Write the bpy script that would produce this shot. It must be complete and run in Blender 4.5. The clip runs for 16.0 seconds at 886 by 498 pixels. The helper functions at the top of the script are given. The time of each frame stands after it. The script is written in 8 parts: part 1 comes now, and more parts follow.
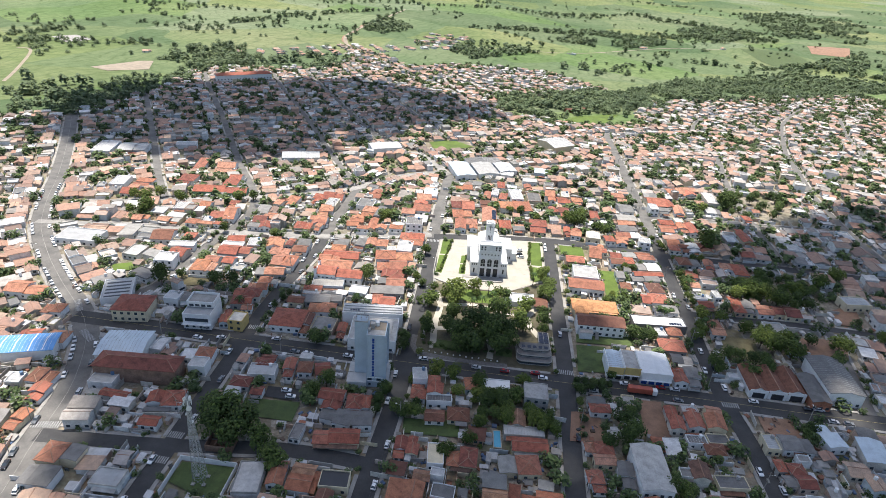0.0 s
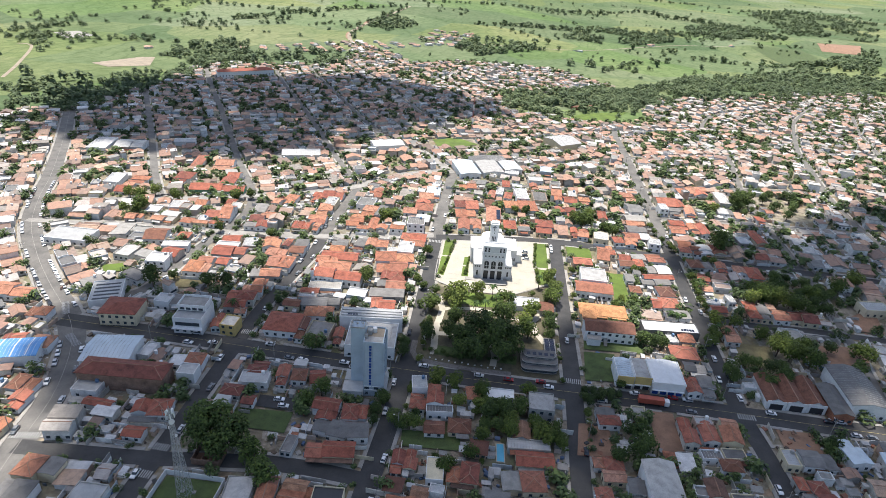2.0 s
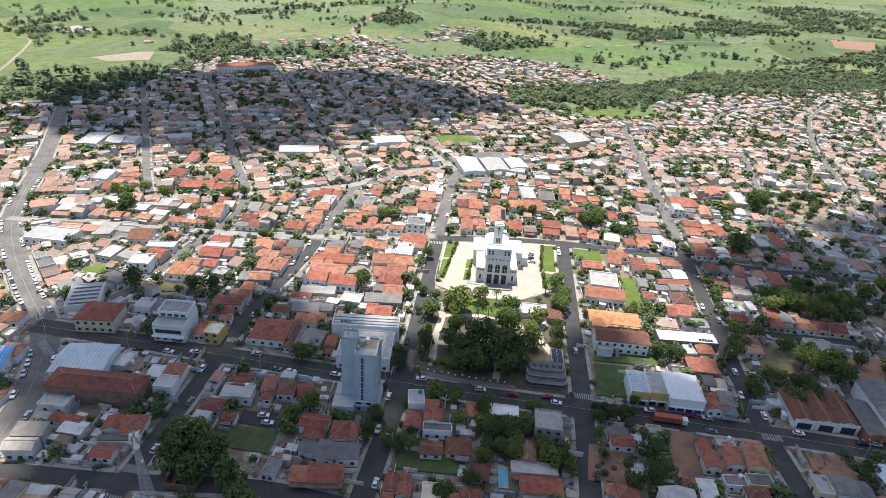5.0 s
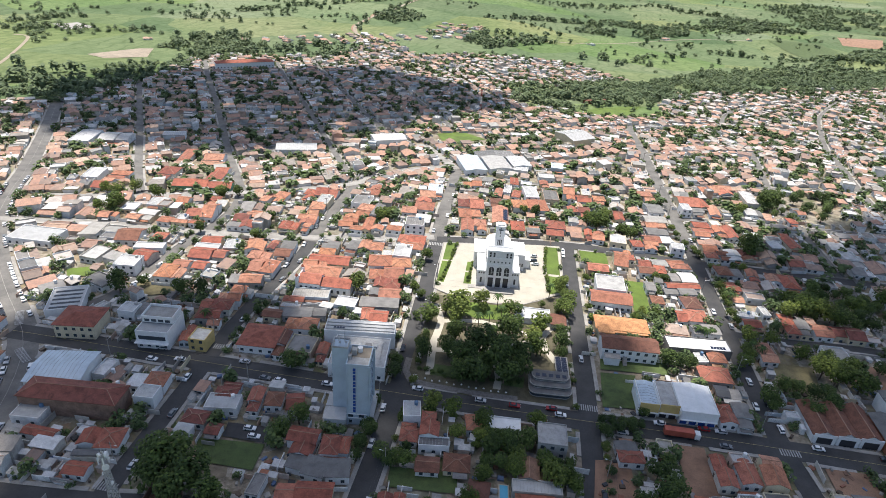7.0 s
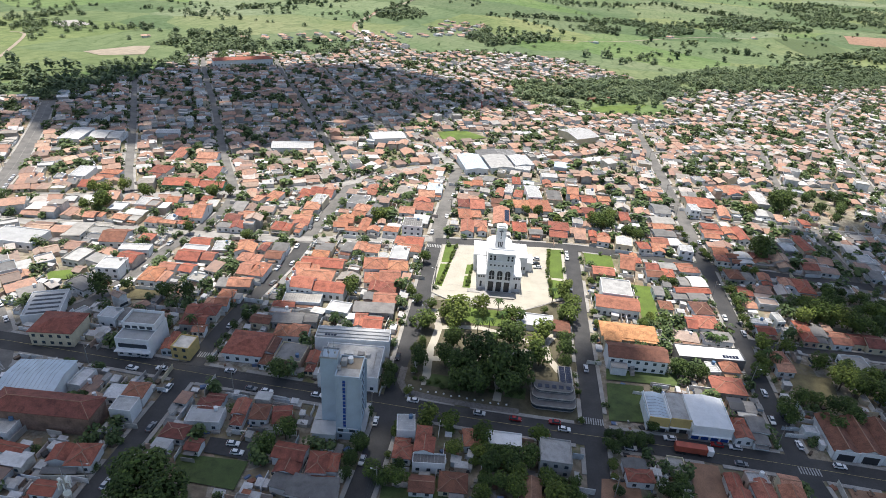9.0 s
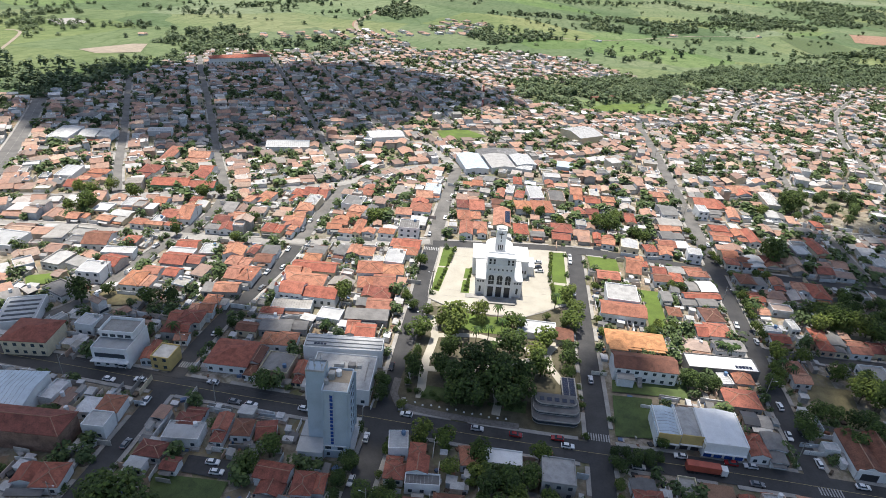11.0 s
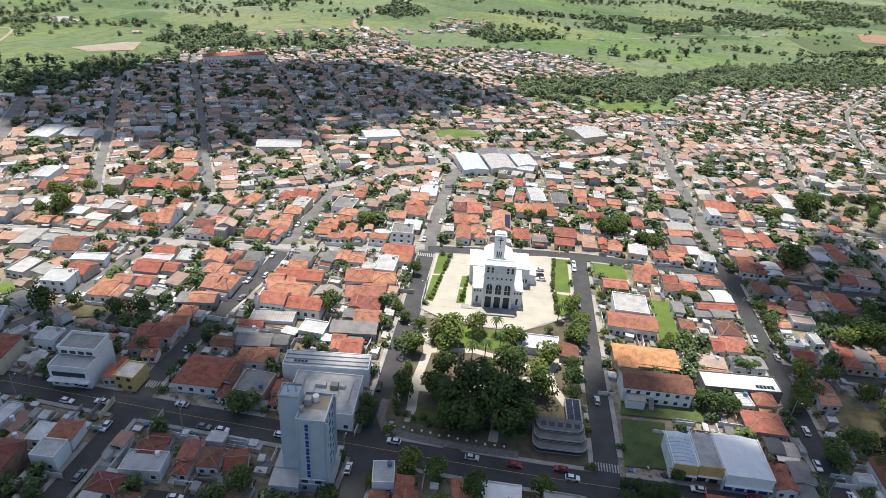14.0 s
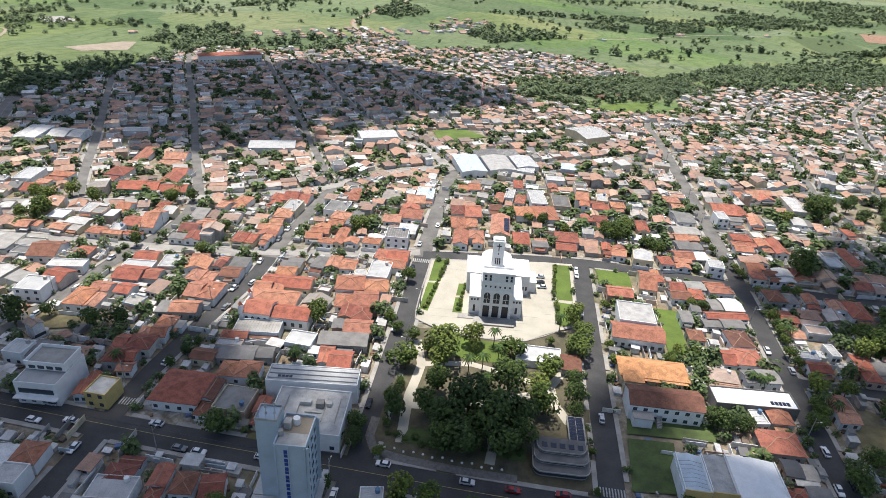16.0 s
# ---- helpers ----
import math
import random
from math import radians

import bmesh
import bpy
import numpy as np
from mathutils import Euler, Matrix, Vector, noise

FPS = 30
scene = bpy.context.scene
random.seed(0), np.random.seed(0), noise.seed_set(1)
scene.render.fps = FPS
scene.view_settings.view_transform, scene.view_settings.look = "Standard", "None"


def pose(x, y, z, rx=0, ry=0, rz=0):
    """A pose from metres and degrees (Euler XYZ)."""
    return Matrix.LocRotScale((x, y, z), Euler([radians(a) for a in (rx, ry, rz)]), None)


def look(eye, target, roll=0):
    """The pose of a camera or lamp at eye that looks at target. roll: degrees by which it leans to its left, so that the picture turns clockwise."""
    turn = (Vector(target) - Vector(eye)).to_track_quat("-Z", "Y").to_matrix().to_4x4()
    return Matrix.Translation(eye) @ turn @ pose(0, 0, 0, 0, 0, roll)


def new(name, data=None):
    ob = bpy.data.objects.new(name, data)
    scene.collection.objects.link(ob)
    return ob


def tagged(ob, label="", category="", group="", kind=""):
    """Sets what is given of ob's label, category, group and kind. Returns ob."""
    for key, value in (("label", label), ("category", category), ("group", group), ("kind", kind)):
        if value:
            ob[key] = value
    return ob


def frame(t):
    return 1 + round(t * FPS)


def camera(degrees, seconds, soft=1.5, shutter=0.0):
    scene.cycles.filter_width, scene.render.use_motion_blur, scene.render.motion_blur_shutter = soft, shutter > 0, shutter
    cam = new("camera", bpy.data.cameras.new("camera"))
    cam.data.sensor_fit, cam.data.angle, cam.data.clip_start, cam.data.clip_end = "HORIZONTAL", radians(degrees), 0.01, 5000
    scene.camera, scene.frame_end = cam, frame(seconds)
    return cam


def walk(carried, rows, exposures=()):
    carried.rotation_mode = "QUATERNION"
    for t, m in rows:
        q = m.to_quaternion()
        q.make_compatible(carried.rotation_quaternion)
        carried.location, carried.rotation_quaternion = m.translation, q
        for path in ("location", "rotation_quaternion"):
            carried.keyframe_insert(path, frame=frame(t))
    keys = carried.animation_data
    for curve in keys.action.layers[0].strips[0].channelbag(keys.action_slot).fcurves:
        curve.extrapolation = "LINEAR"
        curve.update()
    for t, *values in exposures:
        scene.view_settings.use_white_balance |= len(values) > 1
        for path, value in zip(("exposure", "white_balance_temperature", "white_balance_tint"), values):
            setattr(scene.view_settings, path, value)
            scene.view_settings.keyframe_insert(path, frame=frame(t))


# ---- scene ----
cam = camera(72.0, 16.0, soft=0.75)
PATH = [
    (0, look((1.571, -19.960, 176.009), (-11.502, 67.319, 128.981), 4.298)),
    (0.5, look((1.435, -16.913, 174.945), (-11.834, 70.290, 127.833), 4.294)),
    (1, look((1.305, -13.856, 173.857), (-12.150, 73.274, 126.663), 4.289)),
    (1.5, look((1.182, -10.789, 172.748), (-12.453, 76.270, 125.475), 4.283)),
    (2, look((1.066, -7.713, 171.617), (-12.741, 79.278, 124.269), 4.278)),
    (2.5, look((0.956, -4.629, 170.468), (-13.016, 82.297, 123.048), 4.271)),
    (3, look((0.852, -1.536, 169.301), (-13.278, 85.327, 121.813), 4.265)),
    (3.5, look((0.753, 1.565, 168.118), (-13.527, 88.368, 120.566), 4.257)),
    (4, look((0.659, 4.672, 166.921), (-13.765, 91.419, 119.308), 4.250)),
    (6.5, look((0.254, 20.306, 160.783), (-14.796, 106.810, 112.924), 4.207)),
    (7, look((0.184, 23.448, 159.536), (-14.975, 109.913, 111.640), 4.198)),
    (7.5, look((0.116, 26.595, 158.287), (-15.146, 113.024, 110.358), 4.188)),
    (8, look((0.050, 29.745, 157.036), (-15.309, 116.141, 109.079), 4.178)),
    (8.5, look((-0.014, 32.899, 155.786), (-15.466, 119.264, 107.805), 4.168)),
    (9, look((-0.076, 36.055, 154.538), (-15.616, 122.394, 106.537), 4.158)),
    (11.5, look((-0.374, 51.861, 148.391), (-16.291, 138.116, 100.361), 4.107)),
    (12, look((-0.434, 55.024, 147.191), (-16.415, 141.272, 99.170), 4.097)),
    (12.5, look((-0.494, 58.187, 146.005), (-16.536, 144.431, 97.998), 4.087)),
    (13, look((-0.556, 61.349, 144.834), (-16.655, 147.593, 96.847), 4.077)),
    (13.5, look((-0.619, 64.509, 143.680), (-16.773, 150.757, 95.717), 4.067)),
    (14, look((-0.685, 67.668, 142.545), (-16.889, 153.922, 94.611), 4.057)),
    (14.5, look((-0.752, 70.825, 141.430), (-17.006, 157.089, 93.531), 4.047)),
    (15, look((-0.822, 73.978, 140.337), (-17.122, 160.256, 92.478), 4.038)),
    (15.5, look((-0.895, 77.129, 139.267), (-17.240, 163.424, 91.455), 4.029)),
    (16, look((-0.971, 80.276, 138.223), (-17.358, 166.591, 90.462), 4.020)),
]
walk(cam, PATH, [(0.0, 0.51, 6680, 10), (16.0, 0.29, 6680, 10)])

# ---------------------------------------------------------------- world, sun
SUN = Vector((-0.142, 0.184, 0.973)).normalized()
world = bpy.data.worlds.new("world")
scene.world = world
world.use_nodes = True
wn = world.node_tree.nodes
sky = wn.new("ShaderNodeTexSky")
sky.sky_type = "NISHITA"
sky.sun_disc = False
sky.dust_density = 1.3
sky.sun_elevation = math.asin(SUN.z)
sky.sun_rotation = math.atan2(SUN.x, SUN.y)
wn["Background"].inputs["Strength"].default_value = 0.118
world.node_tree.links.new(sky.outputs[0], wn["Background"].inputs["Color"])
sun_data = bpy.data.lights.new("sun", "SUN")
sun_data.energy, sun_data.angle, sun_data.color = 5.0, radians(0.53), (1.0, 0.965, 0.915)
sun = new("sun", sun_data)
sun.matrix_world = look(SUN * 50, (0, 0, 0))


# ---------------------------------------------------------------- terrain
def terrain(x, y):
    """Height of the gently falling ground: flat round the square, lower to the north-west."""
    s = max(0.0, (y - 360) - 0.5 * x)
    s = math.sqrt(s * s + 3600) - 60
    far = max(0.0, math.hypot(x, y) - 1500)
    roll = (noise.noise((x / 420, y / 420, 3.1)) * 6 + noise.noise((x / 160, y / 160, 7.7)) * 3)
    dip = 9 * math.exp(-((x + 235) ** 2 + (y - 480) ** 2) / 16900)
    valley = 16 / (1 + math.exp(-max(-700, min(700, (y - 620) / 40)))) / (1 + math.exp(-max(-700, min(700, (x + 50) / 60))))
    return -66 * math.tanh(s * 0.001) - dip - valley + roll * min(1.0, max(0.0, (math.hypot(x + 40, y - 300) - 1000) / 500)) + far * 0.004


def inside(x, y, poly):
    hit, j = False, len(poly) - 1
    for i in range(len(poly)):
        (ax, ay), (bx, by) = poly[i], poly[j]
        if (ay > y) != (by > y) and x < (bx - ax) * (y - ay) / (by - ay) + ax:
            hit = not hit
        j = i
    return hit


# ---------------------------------------------------------------- materials
def material(name, build):
    m = bpy.data.materials.new(name)
    m.use_nodes = True
    nodes, links = m.node_tree.nodes, m.node_tree.links
    build(nodes, links, nodes["Principled BSDF"])
    return m


def position(nodes):
    return nodes.new("ShaderNodeNewGeometry").outputs["Position"]


def grain(nodes, links, scale, detail=4, vector=None, rough=0.6):
    n = nodes.new("ShaderNodeTexNoise")
    n.inputs["Scale"].default_value, n.inputs["Detail"].default_value = scale, detail
    n.inputs["Roughness"].default_value = rough
    links.new(vector if vector else position(nodes), n.inputs["Vector"])
    return n.outputs["Fac"]


def ramp(nodes, links, fac, stops, constant=False):
    r = nodes.new("ShaderNodeValToRGB")
    e = r.color_ramp.elements
    r.color_ramp.interpolation = "CONSTANT" if constant else "LINEAR"
    while len(e) < len(stops):
        e.new(0.5)
    for el, (p, c) in zip(e, stops):
        el.position, el.color = p, (*c, 1)
    links.new(fac, r.inputs[0])
    return r.outputs[0]


def blend(nodes, links, mode, fac, a, b):
    n = nodes.new("ShaderNodeMix")
    n.data_type, n.blend_type = "RGBA", mode
    for sock, v in ((n.inputs[0], fac), (n.inputs[6], a), (n.inputs[7], b)):
        if isinstance(v, (int, float)):
            sock.default_value = v
        elif isinstance(v, tuple):
            sock.default_value = (*v, 1)
        else:
            links.new(v, sock)
    return n.outputs[2]


def relief(nodes, links, shader, height, strength, distance=0.05):
    b = nodes.new("ShaderNodeBump")
    b.inputs["Strength"].default_value, b.inputs["Distance"].default_value = strength, distance
    links.new(height, b.inputs["Height"])
    links.new(b.outputs[0], shader.inputs["Normal"])


def choice(nodes, island):
    """One random value a piece: by object, or by loose mesh island."""
    if island:
        return nodes.new("ShaderNodeNewGeometry").outputs["Random Per Island"]
    return nodes.new("ShaderNodeObjectInfo").outputs["Random"]


def coat(name, colours, island=False, rough=0.85, stain=0.35, scale=0.35, bump=0.2, metal=0.0, even=False, bright=1.0):
    """Weathered surface whose base colour is drawn from a list, with stains and grain."""
    def build(n, l, s):
        stops = [(i / max(1, len(colours) - (0 if even else 1)), tuple(v * bright for v in c)) for i, c in enumerate(colours)]
        if len(stops) == 1:
            stops = [(0, stops[0][1]), (1, stops[0][1])]
        base = ramp(n, l, choice(n, island), stops, even)
        big = ramp(n, l, grain(n, l, scale, 5), [(0.3, (1 - stain,) * 3), (0.62, (1, 1, 1))])
        col = blend(n, l, "MULTIPLY", 1.0, base, big)
        dark = 1 - 1.2 * stain
        fine = ramp(n, l, grain(n, l, 4.0, 5, None, 0.75), [(0.3, (dark,) * 3), (0.52, (1, 1, 1)), (0.75, (1.1, 1.09, 1.08))])
        col = blend(n, l, "MULTIPLY", 0.85, col, fine)
        l.new(col, s.inputs["Base Color"])
        s.inputs["Roughness"].default_value, s.inputs["Metallic"].default_value = rough, metal
        relief(n, l, s, grain(n, l, scale * 12, 3), bump, 0.06)
    return material(name, build)


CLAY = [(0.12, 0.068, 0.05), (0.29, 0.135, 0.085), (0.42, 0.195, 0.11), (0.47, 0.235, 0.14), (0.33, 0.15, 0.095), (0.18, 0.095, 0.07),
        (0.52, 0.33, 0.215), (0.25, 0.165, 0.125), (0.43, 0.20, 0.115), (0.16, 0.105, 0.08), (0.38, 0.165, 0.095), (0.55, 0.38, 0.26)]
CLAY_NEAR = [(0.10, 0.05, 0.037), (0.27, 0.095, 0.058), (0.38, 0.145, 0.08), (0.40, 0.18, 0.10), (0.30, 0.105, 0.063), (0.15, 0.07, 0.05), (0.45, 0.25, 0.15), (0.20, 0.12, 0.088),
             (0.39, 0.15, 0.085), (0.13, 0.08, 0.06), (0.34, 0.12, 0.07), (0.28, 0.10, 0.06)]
GREYS = [(0.30, 0.29, 0.27), (0.50, 0.49, 0.47), (0.20, 0.195, 0.185), (0.58, 0.57, 0.56), (0.36, 0.34, 0.31), (0.68, 0.67, 0.66), (0.25, 0.235, 0.22), (0.52, 0.51, 0.49),
         (0.46, 0.45, 0.43), (0.16, 0.155, 0.15)]
PAINT = [(0.80, 0.79, 0.76), (0.74, 0.69, 0.60), (0.8, 0.8, 0.79), (0.60, 0.56, 0.50), (0.78, 0.76, 0.73), (0.60, 0.42, 0.32), (0.8, 0.79, 0.77),
         (0.55, 0.60, 0.63), (0.70, 0.60, 0.42), (0.45, 0.43, 0.40), (0.79, 0.78, 0.76), (0.66, 0.54, 0.47), (0.8, 0.8, 0.8), (0.34, 0.32, 0.30)]


def tiled(name, island, palette=CLAY):
    """Clay tile roof: colour a roof, rows of tiles as relief, lichen and sun-bleached patches."""
    def build(n, l, s):
        base = ramp(n, l, choice(n, island), [(i / (len(palette) - 1), c) for i, c in enumerate(palette)])
        old = ramp(n, l, grain(n, l, 0.45, 6), [(0.32, (0.55, 0.52, 0.50)), (0.55, (1, 1, 1)), (0.75, (1.18, 1.12, 1.05))])
        col = blend(n, l, "MULTIPLY", 1.0, base, old)
        spots = ramp(n, l, grain(n, l, 4.5, 5, None, 0.75), [(0.3, (0.30, 0.28, 0.28)), (0.5, (0.92, 0.90, 0.89)), (0.7, (1.5, 1.42, 1.35))])
        col = blend(n, l, "MULTIPLY", 0.9, col, spots)
        # distant roofs only: haze put into the colour by mixing in pale grey
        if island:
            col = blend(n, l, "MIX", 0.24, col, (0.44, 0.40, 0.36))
        l.new(col, s.inputs["Base Color"])
        s.inputs["Roughness"].default_value = 0.8
        w = n.new("ShaderNodeTexWave")
        w.inputs["Scale"].default_value, w.inputs["Distortion"].default_value = 1.1, 0.6
        l.new(position(n), w.inputs["Vector"])
        relief(n, l, s, w.outputs["Fac"], 0.35, 0.08)
    return material(name, build)


def leafy(name, dark, mid, light, low=0.45, high=1.5):
    def build(n, l, s):
        tint = ramp(n, l, n.new("ShaderNodeObjectInfo").outputs["Random"], [(0, dark), (0.5, mid), (1, light)])
        leaf = ramp(n, l, n.new("ShaderNodeNewGeometry").outputs["Random Per Island"], [(0, (low, low * 1.1, low * 0.9)), (0.6, (1, 1, 1)), (1, (high, high * 0.97, high * 0.75))])
        col = blend(n, l, "MULTIPLY", 1.0, tint, leaf)
        col = blend(n, l, "MULTIPLY", 0.6, col, ramp(n, l, grain(n, l, 0.02, 3), [(0.35, (0.6, 0.65, 0.6)), (0.65, (1.25, 1.2, 1.0))]))
        l.new(col, s.inputs["Base Color"])
        s.inputs["Roughness"].default_value = 0.7
        s.inputs["Specular IOR Level"].default_value = 0.25
    return material(name, build)


def fields(n, l, s):
    p = position(n)
    # pasture greens, greyed and blued so the base colour carries the far haze
    big = ramp(n, l, grain(n, l, 0.0022, 4, p), [(0.34, (0.115, 0.153, 0.09)), (0.47, (0.152, 0.186, 0.111)), (0.6, (0.20, 0.216, 0.142)), (0.74, (0.112, 0.155, 0.09))])
    v = n.new("ShaderNodeTexVoronoi")
    v.inputs["Scale"].default_value = 0.0042
    warp = n.new("ShaderNodeVectorMath")
    warp.operation = "MULTIPLY_ADD"
    nz = n.new("ShaderNodeTexNoise")
    nz.inputs["Scale"].default_value = 0.006
    l.new(p, nz.inputs["Vector"])
    l.new(nz.outputs["Color"], warp.inputs[0])
    warp.inputs[1].default_value = (60, 60, 0)
    l.new(p, warp.inputs[2])
    l.new(warp.outputs[0], v.inputs["Vector"])
    hue = n.new("ShaderNodeSeparateColor")
    l.new(v.outputs["Color"], hue.inputs[0])
    patch = ramp(n, l, hue.outputs[0], [(0, (0.62, 0.74, 0.66)), (0.3, (0.95, 1.0, 0.95)), (0.55, (1.22, 1.14, 0.92)), (0.75, (0.85, 1.02, 0.72)), (1, (1.12, 1.12, 1.2))])
    col = blend(n, l, "MULTIPLY", 1.0, big, patch)
    tuft = ramp(n, l, grain(n, l, 0.06, 6, p, 0.7), [(0.3, (0.66, 0.72, 0.62)), (0.6, (1.05, 1.05, 1)), (0.8, (1.25, 1.2, 1.1))])
    col = blend(n, l, "MULTIPLY", 0.9, col, tuft)
    lines = n.new("ShaderNodeTexWave")
    lines.inputs["Scale"].default_value, lines.inputs["Distortion"].default_value, lines.inputs["Detail"].default_value, lines.inputs["Detail Scale"].default_value = 0.012, 22, 2, 0.6
    l.new(p, lines.inputs["Vector"])
    col = blend(n, l, "MULTIPLY", 0.55, col, ramp(n, l, lines.outputs["Fac"], [(0.0, (0.6, 0.66, 0.6)), (0.12, (1, 1, 1))]))
    scrub = ramp(n, l, grain(n, l, 0.018, 7, p, 0.8), [(0.56, (0, 0, 0)), (0.68, (1, 1, 1))])
    col = blend(n, l, "MIX", scrub, col, (0.10, 0.135, 0.065))
    fine = ramp(n, l, grain(n, l, 0.35, 6, p, 0.75), [(0.3, (0.7, 0.74, 0.66)), (0.7, (1.15, 1.14, 1.1))])
    l.new(blend(n, l, "MULTIPLY", 0.7, col, fine), s.inputs["Base Color"])
    s.inputs["Roughness"].default_value = 0.95
    s.inputs["Specular IOR Level"].default_value = 0.1


def yards(n, l, s):
    """Soil, concrete yards and weeds of the town's lots."""
    p = position(n)
    v = n.new("ShaderNodeTexVoronoi")
    v.inputs["Scale"].default_value = 0.11
    l.new(p, v.inputs["Vector"])
    hue = n.new("ShaderNodeSeparateColor")
    l.new(v.outputs["Color"], hue.inputs[0])
    lot = ramp(n, l, hue.outputs[0], [(0, (0.25, 0.205, 0.155)), (0.3, (0.37, 0.34, 0.29)), (0.5, (0.135, 0.155, 0.065)), (0.68, (0.32, 0.22, 0.15)), (0.85, (0.42, 0.39, 0.35)), (1, (0.115, 0.14, 0.055))])
    lot = blend(n, l, "MIX", ramp(n, l, grain(n, l, 0.35, 6, p, 0.75), [(0.42, (0, 0, 0)), (0.58, (1, 1, 1))]), lot, (0.21, 0.185, 0.135))
    dirt = ramp(n, l, grain(n, l, 0.25, 6, p), [(0.3, (0.5, 0.48, 0.46)), (0.65, (1.15, 1.12, 1.08))])
    l.new(blend(n, l, "MULTIPLY", 1.0, lot, dirt), s.inputs["Base Color"])
    s.inputs["Roughness"].default_value = 0.95


def asphalt(n, l, s, dark=(0.036, 0.036, 0.038), pale=(0.07, 0.069, 0.068)):
    p = position(n)
    base = ramp(n, l, grain(n, l, 0.12, 5, p), [(0.3, dark), (0.7, pale)])
    crack = ramp(n, l, grain(n, l, 1.6, 5, p), [(0.3, (0.8, 0.8, 0.8)), (0.7, (1.12, 1.1, 1.08))])
    l.new(blend(n, l, "MULTIPLY", 0.9, base, crack), s.inputs["Base Color"])
    s.inputs["Roughness"].default_value = 0.85
    relief(n, l, s, grain(n, l, 6, 3, p), 0.2, 0.02)


def old_asphalt(n, l, s):
    asphalt(n, l, s, (0.10, 0.097, 0.092), (0.20, 0.19, 0.175))


def pale_asphalt(n, l, s):
    asphalt(n, l, s, (0.22, 0.21, 0.195), (0.36, 0.345, 0.32))


def cloudy(n, l, s):
    """White cloud that lets a little of the sun through where it is thin."""
    s.inputs["Base Color"].default_value, s.inputs["Roughness"].default_value = (0.85, 0.85, 0.86, 1), 1.0
    clear_air, mix = n.new("ShaderNodeBsdfTransparent"), n.new("ShaderNodeMixShader")
    mix.inputs[0].default_value = 0.22
    l.new(s.outputs[0], mix.inputs[1])
    l.new(clear_air.outputs[0], mix.inputs[2])
    l.new(mix.outputs[0], n["Material Output"].inputs["Surface"])


